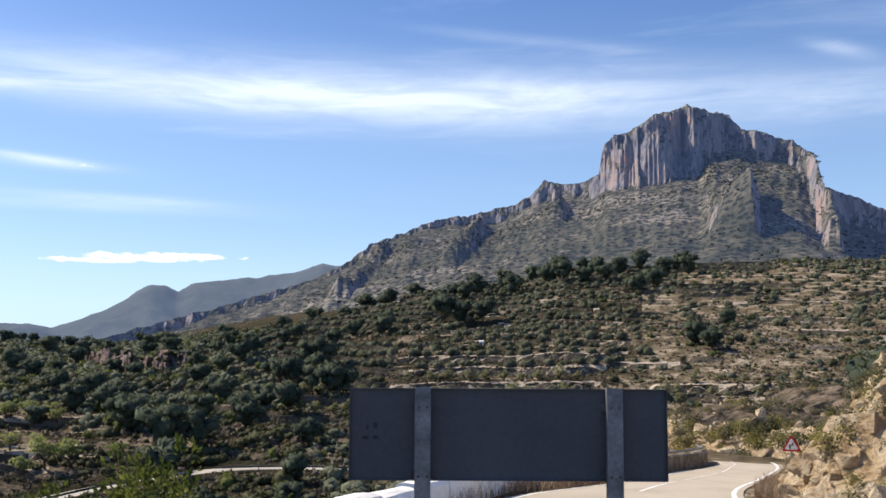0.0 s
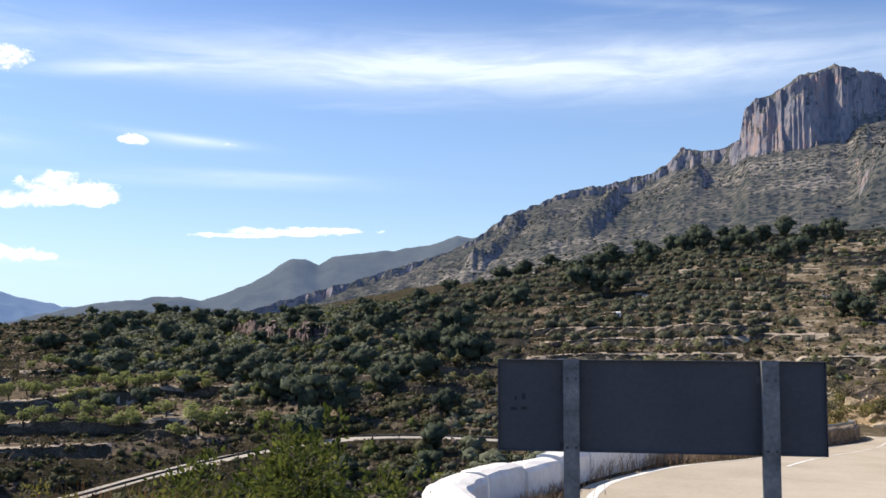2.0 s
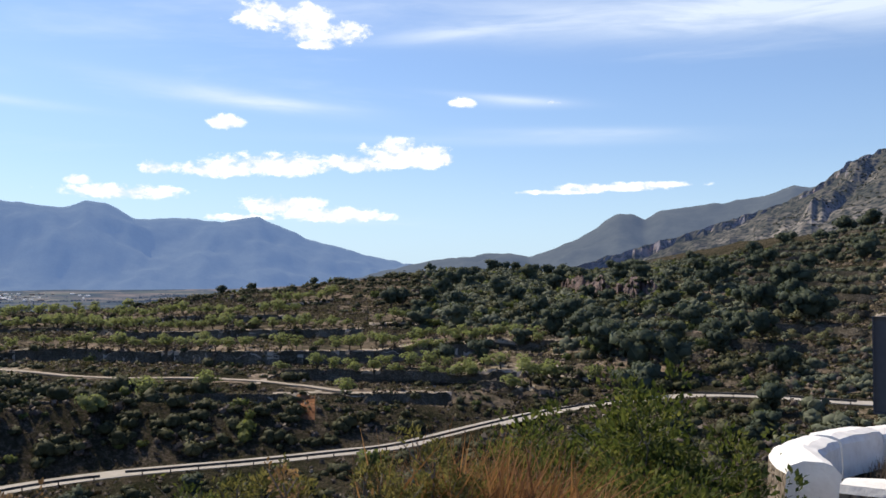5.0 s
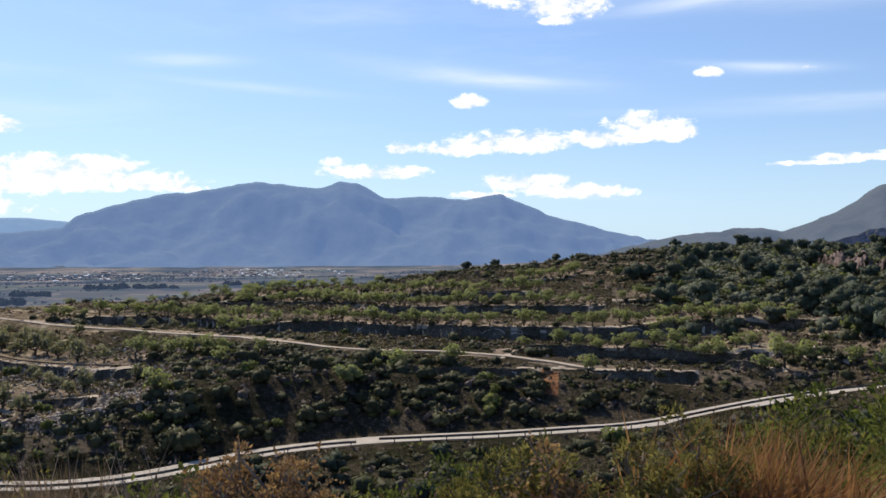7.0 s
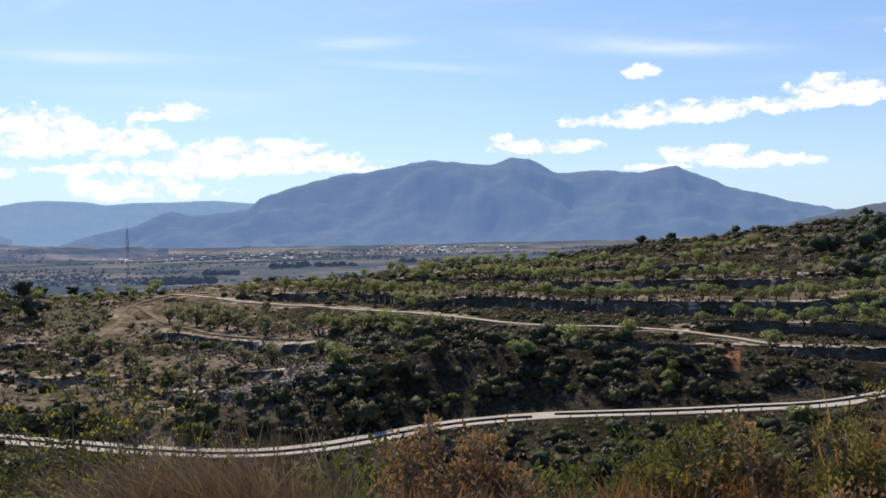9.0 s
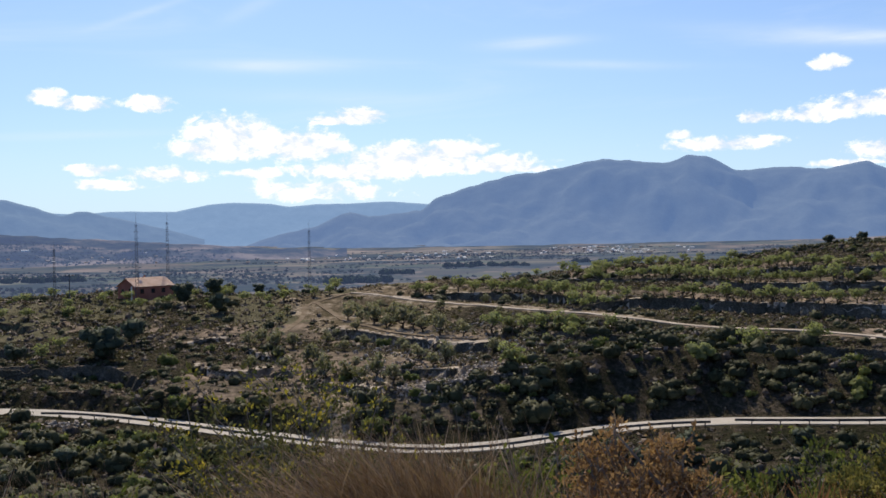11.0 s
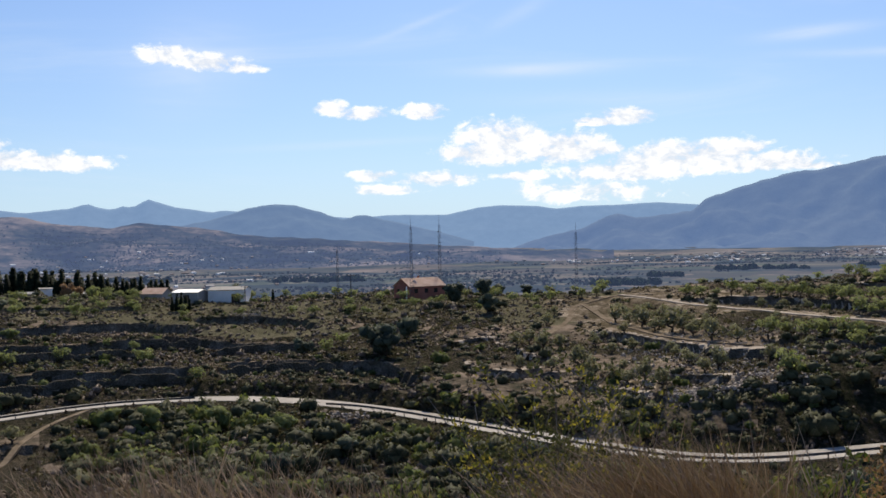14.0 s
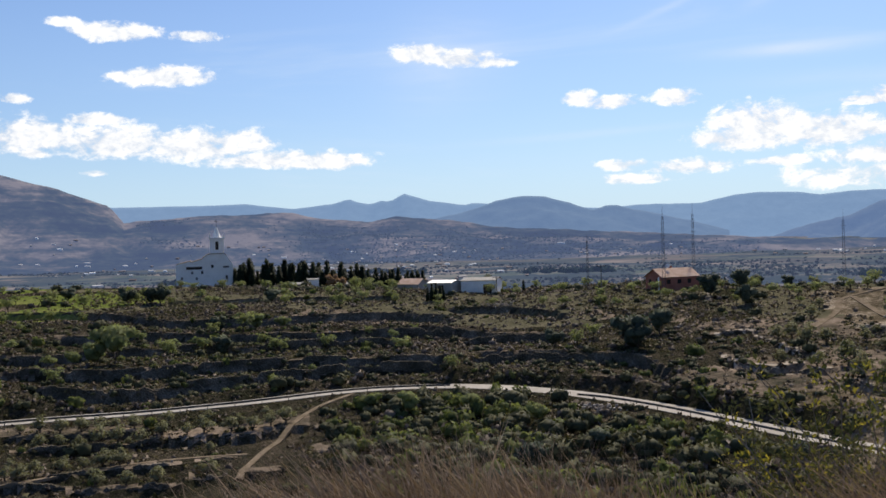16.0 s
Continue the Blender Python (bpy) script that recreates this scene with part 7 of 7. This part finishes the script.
for a, r, s in ((79.7, 184, 1.0), (79.3, 186, 0.85), (37.5, 340, 0.7), (39.2, 338, 0.65), (34.0, 345, 0.6), (72.6, 258, 0.65), (71.0, 262, 0.6), (106.2, 282, 0.95), (106.6, 284, 0.8), (3.5, 330, 1.3), (5.2, 335, 1.2), (6.3, 322, 1.1), (6.8, 260, 1.5), (7.6, 262, 1.35), (7.2, 256, 1.2), (17.7, 217, 1.05), (14.9, 189, 1.0), (18.7, 212, 0.95), (11.1, 189, 0.9), (21.1, 243, 1.0), (13.4, 200, 0.95), (16.2, 196, 0.9), (12.4, 216, 1.0), (9.2, 240, 1.1)):
    tree("pine", int(a * 7) % 4, *spot(a, r, 0.1), s, a)
for a, r, s in ((108.7, 200, 1.4), (109.6, 202, 0.85), (110.8, 200, 0.6), (101.0, 236, 0.75), (99.5, 230, 0.6), (46.0, 146, 0.7), (92.5, 148, 0.62), (88.8, 146, 0.6), (94.5, 150, 0.5), (85.0, 138, 0.55)):
    tree("carob", int(a * 7) % 3, *spot(a, r, 0.1), s, a)
for a, r, s in ((70.9, 185, 0.95), (70.1, 179, 1.1), (69.9, 209, 0.9), (68.1, 162, 1.25), (67.4, 155, 1.1), (66.2, 153, 0.9), (64.4, 151, 1.1), (63.5, 144, 0.95), (60.4, 155, 1.1), (69.2, 179, 0.9), (71.7, 179, 0.9), (71.5, 162, 0.8),
                (66.0, 211, 1.15), (65.3, 206, 0.8), (64.5, 203, 1.3), (63.8, 197, 0.85), (62.9, 194, 1.35), (62.3, 193, 1.0), (61.7, 187, 1.0), (60.7, 180, 1.25), (59.4, 176, 0.95), (64.9, 214, 1.0), (63.4, 206, 1.1), (62.0, 200, 1.0), (61.0, 193, 1.0), (65.6, 218, 0.9)):
    tree("olive", int(a * 7) % 4, *spot(a, r, 0.05), s * 1.25, a, 1.15)
for a, r, s in ((56.6, 141, 1.25), (43.1, 157, 1.3), (53.2, 161, 0.9), (50.9, 171, 0.9), (52.9, 173, 0.9), (39.8, 157, 1.1), (57.7, 177, 1.2), (32.2, 156, 1.0), (21.5, 166, 1.5), (20.3, 167, 1.4), (22.6, 164, 1.1), (17.9, 168, 1.0), (103.9, 210, 1.2), (101.7, 229, 1.5), (99.5, 206, 0.9), (81.7, 193, 0.9), (89.9, 172, 0.8)):
    tree("almond", int(a * 7) % 4, *spot(a, r, 0.05), s, a)
for a, r, s in ((29.6, 265, 1.1), (28.9, 268, 0.95), (20.2, 215, 1.1), (17.2, 268, 0.9), (15.6, 173, 1.5), (15.9, 159, 1.05), (17.8, 191, 1.25), (17.3, 187, 1.2), (13.6, 172, 1.3), (15.4, 151, 1.15), (6.4, 222, 1.4), (5.7, 224, 1.25), (7.0, 225, 1.3), (11.2, 202, 1.1), (8.7, 197, 1.2), (7.8, 170, 0.9), (8.3, 140, 0.8),
                (3.4, 337, 1.5), (0.0, 346, 1.9), (-1.0, 345, 1.5), (-2.3, 344, 1.5), (-6.0, 463, 1.9), (-6.9, 437, 1.9), (-8.1, 437, 1.5), (-11.0, 401, 1.7), (-12.1, 416, 1.8), (-9.3, 437, 1.6), (-15.1, 254, 1.1), (-14.2, 261, 1.2), (-16.0, 289, 1.0), (79.6, 181, 1.2), (79.2, 179, 1.0), (106.2, 280, 1.1), (107.9, 283, 0.9)):
    tree("pine", int(a * 7) % 4, *spot(a, r, 0.1), s, a)
tree("autumn", 0, *spot(96.6, 356, 0.1), 0.95, 1.0)
tree("autumn", 1, *spot(96.1, 357, 0.1), 0.7, 2.0)
crng = np.random.default_rng(77)
for k in range(66):
    t = k / 65
    a = 102.0 - 10.6 * t + crng.uniform(-0.12, 0.12)
    r = 392 - 22 * t + crng.uniform(-6, 6)
    s = (1.3 - 0.45 * t) * crng.uniform(0.6, 1.15)
    tree("cypress", k % 4, *spot(a, r, 0.2), s * 1.3, k * 1.3, 0.78)
for a, r, s in ((90.9, 255, 0.5), (91.15, 256, 0.42), (90.65, 255, 0.52), (90.4, 254, 0.46), (90.2, 254, 0.36), (85.6, 268, 0.42)):
    tree("cypress", int(r) % 4, *spot(a, r, 0.2), s, a)
g = np.array(GROVE)
orng = np.random.default_rng(83)
scatter_mesh("olive_grove", [tuple(q * (1.3 if j == 0 else 1) for j, q in enumerate(p)) for p in mass_protos(orng, 6, 3, 34, 0.18)], g[:, 0], g[:, 1], g[:, 2], g[:, 3] * 1.25, L_GROVE, orng, "rows of grey green olive trees on the far terraces", "trees", (0.85, 1.1))
plant_scrub()
crag_bushes()
plant_tufts()


# ---- the near bank: bushes, sprigs and dry grass ----
def spray(rng, n, size, blobs):
    """Real leaves: pointed, folded on their rib, turned mostly upwards."""
    blobs = np.asarray(blobs, float)
    w = blobs[:, 3] ** 2
    pick = rng.choice(len(blobs), n, p=w / w.sum())
    d = rng.normal(size=(n, 3))
    d /= np.linalg.norm(d, axis=1)[:, None]
    d[:, 2] = np.where(d[:, 2] < -0.5, -d[:, 2], d[:, 2])
    b = blobs[pick]
    c = b[:, :3] + d * b[:, 3:] * (rng.uniform(0.35, 1.08, n) ** 0.6)[:, None]
    axis = d + rng.normal(size=(n, 3)) * 0.7 + (0, 0, 0.6)
    axis /= np.linalg.norm(axis, axis=1)[:, None]
    s = np.cross(axis, rng.normal(size=(n, 3)))
    s /= np.linalg.norm(s, axis=1)[:, None]
    up = np.cross(s, axis)
    k = size * rng.uniform(0.6, 1.4, n)[:, None]
    v = np.stack([c, c + axis * k * 0.5 + s * k * 0.26 + up * k * 0.1, c + axis * k, c + axis * k * 0.5 - s * k * 0.26 + up * k * 0.1], 1).reshape(-1, 3)
    q = np.arange(n)[:, None] * 4
    return v, np.concatenate([q + (0, 1, 2), q + (0, 2, 3)])


def bush(name, az, r, wide, tall, count, leaf, mat, label, seed, base=None, stems=M_TWIG):
    rng = np.random.default_rng(seed)
    x, y, z = spot(az, r, 0.1)
    if base is not None:
        z = base
    ob = holder(name, pose(x, y, z, 0, 0, az), label, "bush")
    bm = bmesh.new()
    blobs = []
    for k in range(16):
        a, q = rng.uniform(0, 6.28), math.sqrt(rng.uniform(0, 1))
        h = tall * (1 - 0.45 * q * q) * rng.uniform(0.6, 1.0)
        tip = Vector((math.cos(a) * q * wide, math.sin(a) * q * wide * 0.7, h))
        mid = tip * 0.5 + Vector((rng.normal(0, 0.08), rng.normal(0, 0.08), 0.05))
        tube(bm, (rng.normal(0, 0.06), rng.normal(0, 0.06), 0), mid, 0.022, 0.015, 5)
        tube(bm, mid, tip, 0.015, 0.005, 5)
        w = rng.uniform(0.2, 0.34) * min(wide, tall)
        blobs.append((*tip, w, w, w * 1.1))
        blobs.append((*(mid + Vector((0, 0, 0.1 * tall))), w * 1.1, w * 1.1, w * 1.2))
        for _ in range(2):
            e = tip + Vector((rng.normal(0, w), rng.normal(0, w), w * rng.uniform(0.5, 1.3)))
            tube(bm, tip * 0.9, e, 0.007, 0.003, 4)
            blobs.append((*e, w * 0.34, w * 0.34, w * 0.6))
    tagged(part("stem_frame", bm, stems, ob), kind="stuff")
    v, f = spray(rng, count, leaf, blobs)
    part_mesh("foliage", v, f, mat, ob, kind="stuff")
    return ob


for k, (a, r, w, h, n) in enumerate(((14.4, 11.5, 1.1, 2.15, 7000), (16.0, 11.0, 1.45, 2.3, 8500), (20.0, 12.0, 1.1, 2.3, 6000), (11.6, 10.2, 0.5, 1.25, 4000), (23.5, 13.5, 1.2, 2.3, 4500), (13.8, 9.4, 0.9, 1.3, 5000), (18.6, 9.2, 0.9, 1.35, 5000))):
    bush("lentisk_bush", a, r, w, h, n, 0.085, L_LENTISK, "leafy green lentisk bush growing below the verge", 200 + k)
for k, (a, r, w, h, n) in enumerate(((27.6, 5.7, 0.36, 1.0, 7000), (30.4, 5.7, 0.36, 0.92, 6500), (36.9, 5.8, 0.36, 0.9, 7500), (25.6, 6.2, 0.4, 1.0, 5000))):
    bush("broom_bush", a, r, w, h, n, 0.032, L_BROOM, "yellow green broom bush at the edge of the bank", 230 + k)
for k, (a, r, w, h, n) in enumerate(((34.6, 5.6, 0.3, 0.85, 2600), (29.0, 5.4, 0.26, 0.8, 1800), (49.6, 6.2, 0.30, 0.92, 2600), (52.2, 6.4, 0.28, 0.85, 1700), (51.2, 6.0, 0.26, 0.9, 1800), (47.6, 6.3, 0.25, 0.75, 1000))):
    bush("dried_bush", a, r, w, h, n, 0.034, L_RUSSET, "half dried russet bush with bare twigs", 250 + k)
for k, (a, r, w, h, n) in enumerate(((26.0, 16.0, 1.0, 2.0, 2600), (40.5, 13.0, 1.1, 1.6, 2600), (43.6, 12.0, 0.7, 1.25, 1800), (56.0, 10.0, 0.55, 1.2, 1500), (45.8, 9.0, 0.25, 1.15, 500), (54.4, 8.6, 0.25, 1.1, 450), (57.8, 8.4, 0.22, 1.05, 420), (76.5, 10.5, 0.8, 1.0, 1800))):
    bush("green_bush", a, r, w, h, n, 0.07, L_LENTISK, "dark green shrub with upright shoots on the bank", 270 + k)


def sprig_shrub(az, r, tall, seed, count=9):
    rng = np.random.default_rng(seed)
    x, y, z = spot(az, r, 0.05)
    ob = holder("sprig_shrub", pose(x, y, z, 0, 0, az), "thin open shrub with yellow leaf tips on bare twigs", "shrub", "sprig shrubs on the bank")
    bm = bmesh.new()
    blobs, tips = [], []
    for _ in range(count):
        p = Vector((rng.normal(0, 0.12), rng.normal(0, 0.1), 0))
        d = Vector((rng.normal(0, 0.42), rng.normal(0, 0.3), 1)).normalized()
        n = 5
        step = tall * rng.uniform(0.55, 1.05) / n
        for k in range(n):
            q = p + d * step
            tube(bm, p, q, 0.009 * (1 - k / (n + 1)), 0.009 * (1 - (k + 1) / (n + 1)), 5)
            d = (d + Vector((rng.normal(0, 0.22), rng.normal(0, 0.2), 0.08))).normalized()
            if k > 0:
                e = q + (d + Vector((rng.normal(0, 0.8), rng.normal(0, 0.6), 0.2))).normalized() * step * rng.uniform(0.5, 1.1)
                tube(bm, q, e, 0.005, 0.002, 4)
                (tips if rng.random() < 0.3 else blobs).append((*e, 0.06, 0.06, 0.075))
            p = q
        tips.append((*p, 0.05, 0.05, 0.07))
        blobs.append((*(p - d * step * 0.5), 0.05, 0.05, 0.08))
    tagged(part("twig_frame", bm, M_TWIG, ob), kind="stuff")
    part_mesh("foliage", *spray(rng, 520, 0.034, blobs), L_SPRIG, ob, kind="stuff")
    part_mesh("tip_foliage", *spray(rng, 230, 0.031, tips), L_FLOWER, ob, "yellow leaf tips", kind="stuff")


for k, (a, r, h) in enumerate(((66.5, 6.6, 1.2), (68.4, 6.3, 1.3), (70.4, 6.0, 1.15), (72.4, 6.4, 0.95), (64.2, 6.8, 0.9), (69.4, 5.4, 0.75))):
    sprig_shrub(a, r, h, 300 + k)


def blades(name, rng, az, r, tall, lean, mat, label, width=0.0035, plume=0.0):
    """Grass as thin bent blades: arrays of places, heights; lean is (x, y) per unit of height."""
    n = len(az)
    x, y = polar(az, r)
    z = height(x, y) - 0.03
    root = np.stack([x, y, z], 1)
    d = rng.normal(size=(n, 2)) * 0.3 + np.asarray(lean)
    side = rng.normal(size=(n, 3)) * (1, 1, 0.15)
    side /= np.linalg.norm(side, axis=1)[:, None]
    vs, fs = [], []
    ts = (0, 0.35, 0.7, 1.0)
    for k, t in enumerate(ts):
        droop = t * t
        c = root + np.stack([d[:, 0] * tall * droop, d[:, 1] * tall * droop, tall * (t - 0.22 * droop * np.linalg.norm(d, axis=1))], 1)
        w = width * (1.0, 0.85, 0.6, 0.12)[k] * rng.uniform(0.7, 1.5, n)[:, None]
        if plume and k == 2:
            w = w + plume * (rng.random(n) < 0.3)[:, None]
        vs += [c - side * w, c + side * w]
    v = np.stack(vs, 1).reshape(-1, 3)
    b = np.arange(n)[:, None] * 8
    for k in range(3):
        fs += [b + np.array((0, 1, 3)) + 2 * k, b + np.array((0, 3, 2)) + 2 * k]
    ob = mesh_object(name, v, np.concatenate(fs), [mat])
    return tagged(ob, label, "grass", kind="stuff")


def tufts(rng, spots, per):
    """Blades gathered in tufts: (heading, distance, spread in metres, height)."""
    az, r, h = [], [], []
    for a, q, w, t in spots:
        n = int(per * w * 2)
        az.append(a + np.degrees(rng.normal(0, w * 0.62, n) / q))
        r.append(q + rng.normal(0, w * 0.35, n))
        h.append(t * rng.uniform(0.35, 1.12, n))
    return np.concatenate(az), np.clip(np.concatenate(r), 2.0, None), np.concatenate(h)


grng = np.random.default_rng(91)
a, r, h = tufts(grng, [(20.5, 6.2, 0.35, 0.85), (22.5, 6.0, 0.4, 1.05), (24.5, 5.9, 0.4, 1.08), (26.4, 6.0, 0.35, 0.9), (18.6, 6.0, 0.3, 0.7), (34.5, 5.6, 0.3, 0.6), (39.0, 5.6, 0.4, 0.55), (51.0, 5.4, 0.3, 0.5), (29.8, 5.3, 0.3, 0.5)], 1100)
blades("russet_grass", grng, a, r, h, (0.12, 0.05), L_RUSTGRASS, "tall russet dry grass on the verge", 0.0028, 0.006)
a, r, h = tufts(grng, [(59.5, 5.3, 0.35, 0.85), (61.5, 5.1, 0.4, 0.95), (63.8, 5.1, 0.4, 0.92), (66.0, 5.0, 0.35, 0.8), (57.6, 5.2, 0.3, 0.6), (78, 5.0, 0.35, 0.62), (81, 4.9, 0.4, 0.75), (84, 4.9, 0.4, 0.85), (87, 4.8, 0.4, 0.9), (90, 4.8, 0.4, 0.92), (93, 4.9, 0.4, 0.88), (96, 5.0, 0.4, 0.8), (99, 5.0, 0.4, 0.66), (103, 5.0, 0.4, 0.5), (42.5, 5.4, 0.4, 0.5), (46, 5.3, 0.4, 0.5), (54.5, 5.3, 0.4, 0.5), (69, 5.0, 0.4, 0.6), (73, 5.0, 0.4, 0.5), (32, 5.2, 0.4, 0.45), (109, 5.0, 0.5, 0.45), (16, 6.5, 0.4, 0.5)], 950)
blades("dry_grass", grng, a, r, h, (-0.12, -0.34), L_STRAW, "feathery straw coloured grass bent by the wind", 0.0014, 0.0032)
a, r, h = tufts(grng, [(59.5, 5.25, 0.3, 0.7), (61.3, 5.1, 0.34, 0.82), (63.2, 5.1, 0.34, 0.8), (65.0, 5.05, 0.3, 0.66), (83, 4.9, 0.4, 0.55), (87, 4.8, 0.45, 0.62), (91, 4.8, 0.45, 0.62), (95, 4.9, 0.4, 0.55)], 1300)
blades("straw_clumps", grng, a, r, h, (-0.16, -0.30), L_CLUMP, "dense tawny grass clumps at the edge of the bank", 0.0022)
n = 9000
a = grng.uniform(9, 116, n)
blades("verge_grass", grng, a, grng.uniform(3.2, 8.5, n), grng.uniform(0.1, 0.34, n), (0.1, 0.1), L_GRASS, "short green and dry grass over the verge", 0.004)
# dry grass along the bend and the wall's foot
p = spline(OUTER[3:11], 400)
idx = grng.integers(0, 400, 5200)
q = p[idx] + grng.normal(0, 0.28, (5200, 2)) + np.array([-0.55, 0.35])
blades("roadside_grass", grng, *bearing(q[:, 0], q[:, 1]), grng.uniform(0.15, 0.62, 5200) * (0.5 + 0.5 * (idx > 150)), (0.1, 0.0), L_STRAW, "dry straw grass between road edge and parapet", 0.006)


p = spline(INNER[6:14], 400)
idx = grng.integers(0, 400, 3800)
q = p[idx] + np.abs(grng.normal(0, 0.4, (3800, 1))) * np.array([1.0, -0.15]) + np.array([0.3, 0])
blades("cutting_grass", grng, *bearing(q[:, 0], q[:, 1]), grng.uniform(0.12, 0.5, 3800), (0.1, 0.0), L_STRAW, "dry and green grass at the foot of the cutting", 0.008)


# bushes on the rock bank
def bank_bushes():
    rng = np.random.default_rng(64)
    pts = bank_rows.reshape(-1, 3)
    q = np.hypot(pts[:, 0], pts[:, 1])
    ok = np.where((q > 20) & (q < 110))[0]
    pick = rng.choice(ok, 1150)
    w = pick // bank_rows.shape[1]
    keep = rng.random(len(pick)) < np.where(w < 16, np.where(pts[pick, 1] < 46, 0.08, 0.3), 0.85)
    pick = pick[keep]
    ba, br = bearing(pts[pick, 0], pts[pick, 1])
    pick = pick[~((ba > -20.2) & (ba < -17.6) & (br < 42.5))]
    half, third = len(pick) // 3, 2 * len(pick) // 3
    for name, sel, mat, label in (("bank_broom", pick[third:], L_BROOM, "yellow green broom tufts over the rock cutting"), ("bank_bushes", pick[:half], L_SCRUB, "green bushes and tufts over the rock cutting"), ("bank_heath", pick[half:third], L_TUFT, "olive and dry tufts over the rock cutting")):
        p = pts[sel]
        scatter_mesh(name, shrub_protos(rng, 6, 260, 0.06), p[:, 0], p[:, 1], p[:, 2] - 0.1, rng.uniform(0.25, 0.75, len(p)) * (0.55 + np.hypot(p[:, 0], p[:, 1]) / 70), mat, rng, label, "bushes", (0.8, 1.3))


bank_bushes()
top = bank_rows.reshape(-1, 3)
for a, r, size in ((-23.2, 66, 0.62), (-24.6, 68, 0.7), (-23.9, 60, 0.45)):
    px, py = polar(a, r)
    tree("pine", int(r) % 4, float(px), float(py), float(top[np.argmin((top[:, 0] - px) ** 2 + (top[:, 1] - py) ** 2), 2]) - 0.1, size, a)
# stones strewn over worn terraces and by the roads
def stones():
    rng = np.random.default_rng(15)
    out = []
    heaps = ((62.3, 140, 60), (61.2, 137.5, 90), (60.2, 138.5, 70), (58.4, 146, 80), (59.3, 141.5, 60), (56.5, 140.5, 30), (86.8, 242, 70), (81.8, 146, 70), (-20.5, 300, 120), (-18.5, 270, 120), (-21, 260, 100))
    ha = np.concatenate([a + np.degrees(rng.normal(0, 2.2, n) / r) for a, r, n in heaps])
    hr = np.concatenate([r + rng.normal(0, 1.6, n) for a, r, n in heaps])
    az = np.concatenate([ha, rng.uniform(55, 66, 500), rng.uniform(-22, -10, 700), rng.uniform(10, 110, 200)])
    r = np.concatenate([hr, rng.uniform(150, 190, 500), rng.uniform(150, 420, 700), rng.uniform(110, 300, 200)])
    rt = along(az, TRACK, 1)
    ok = np.abs(r - rt) > 4
    az, r = az[ok], r[ok]
    x, y = polar(az, r)
    z = height(x, y)
    cube = np.array([(-1, -1, -1), (1, -1, -1), (1, 1, -1), (-1, 1, -1), (-1, -1, 1), (1, -1, 1), (1, 1, 1), (-1, 1, 1)], float)
    quads = np.array([(0, 3, 2, 1), (4, 5, 6, 7), (0, 1, 5, 4), (1, 2, 6, 5), (2, 3, 7, 6), (3, 0, 4, 7)])
    for k in range(len(x)):
        c = cube * rng.uniform(0.06, 0.24, 3) * rng.uniform(0.7, 1.3, (8, 3))
        t = rng.uniform(0, 6.3)
        c = c @ np.array([(math.cos(t), -math.sin(t), 0), (math.sin(t), math.cos(t), 0), (0, 0, 1)])
        out.append((c + (x[k], y[k], z[k] + 0.1), quads))
    v, f = joined(out)
    ob = mesh_object("loose_stones", v, f, [material("pale_stone", two_tone((0.20, 0.17, 0.14), (0.34, 0.295, 0.25), (0.52, 0.46, 0.39), 0.5, 4.0))])
    tagged(ob, "pale loose stones over the worn terraces", "stones", kind="stuff")


stones()
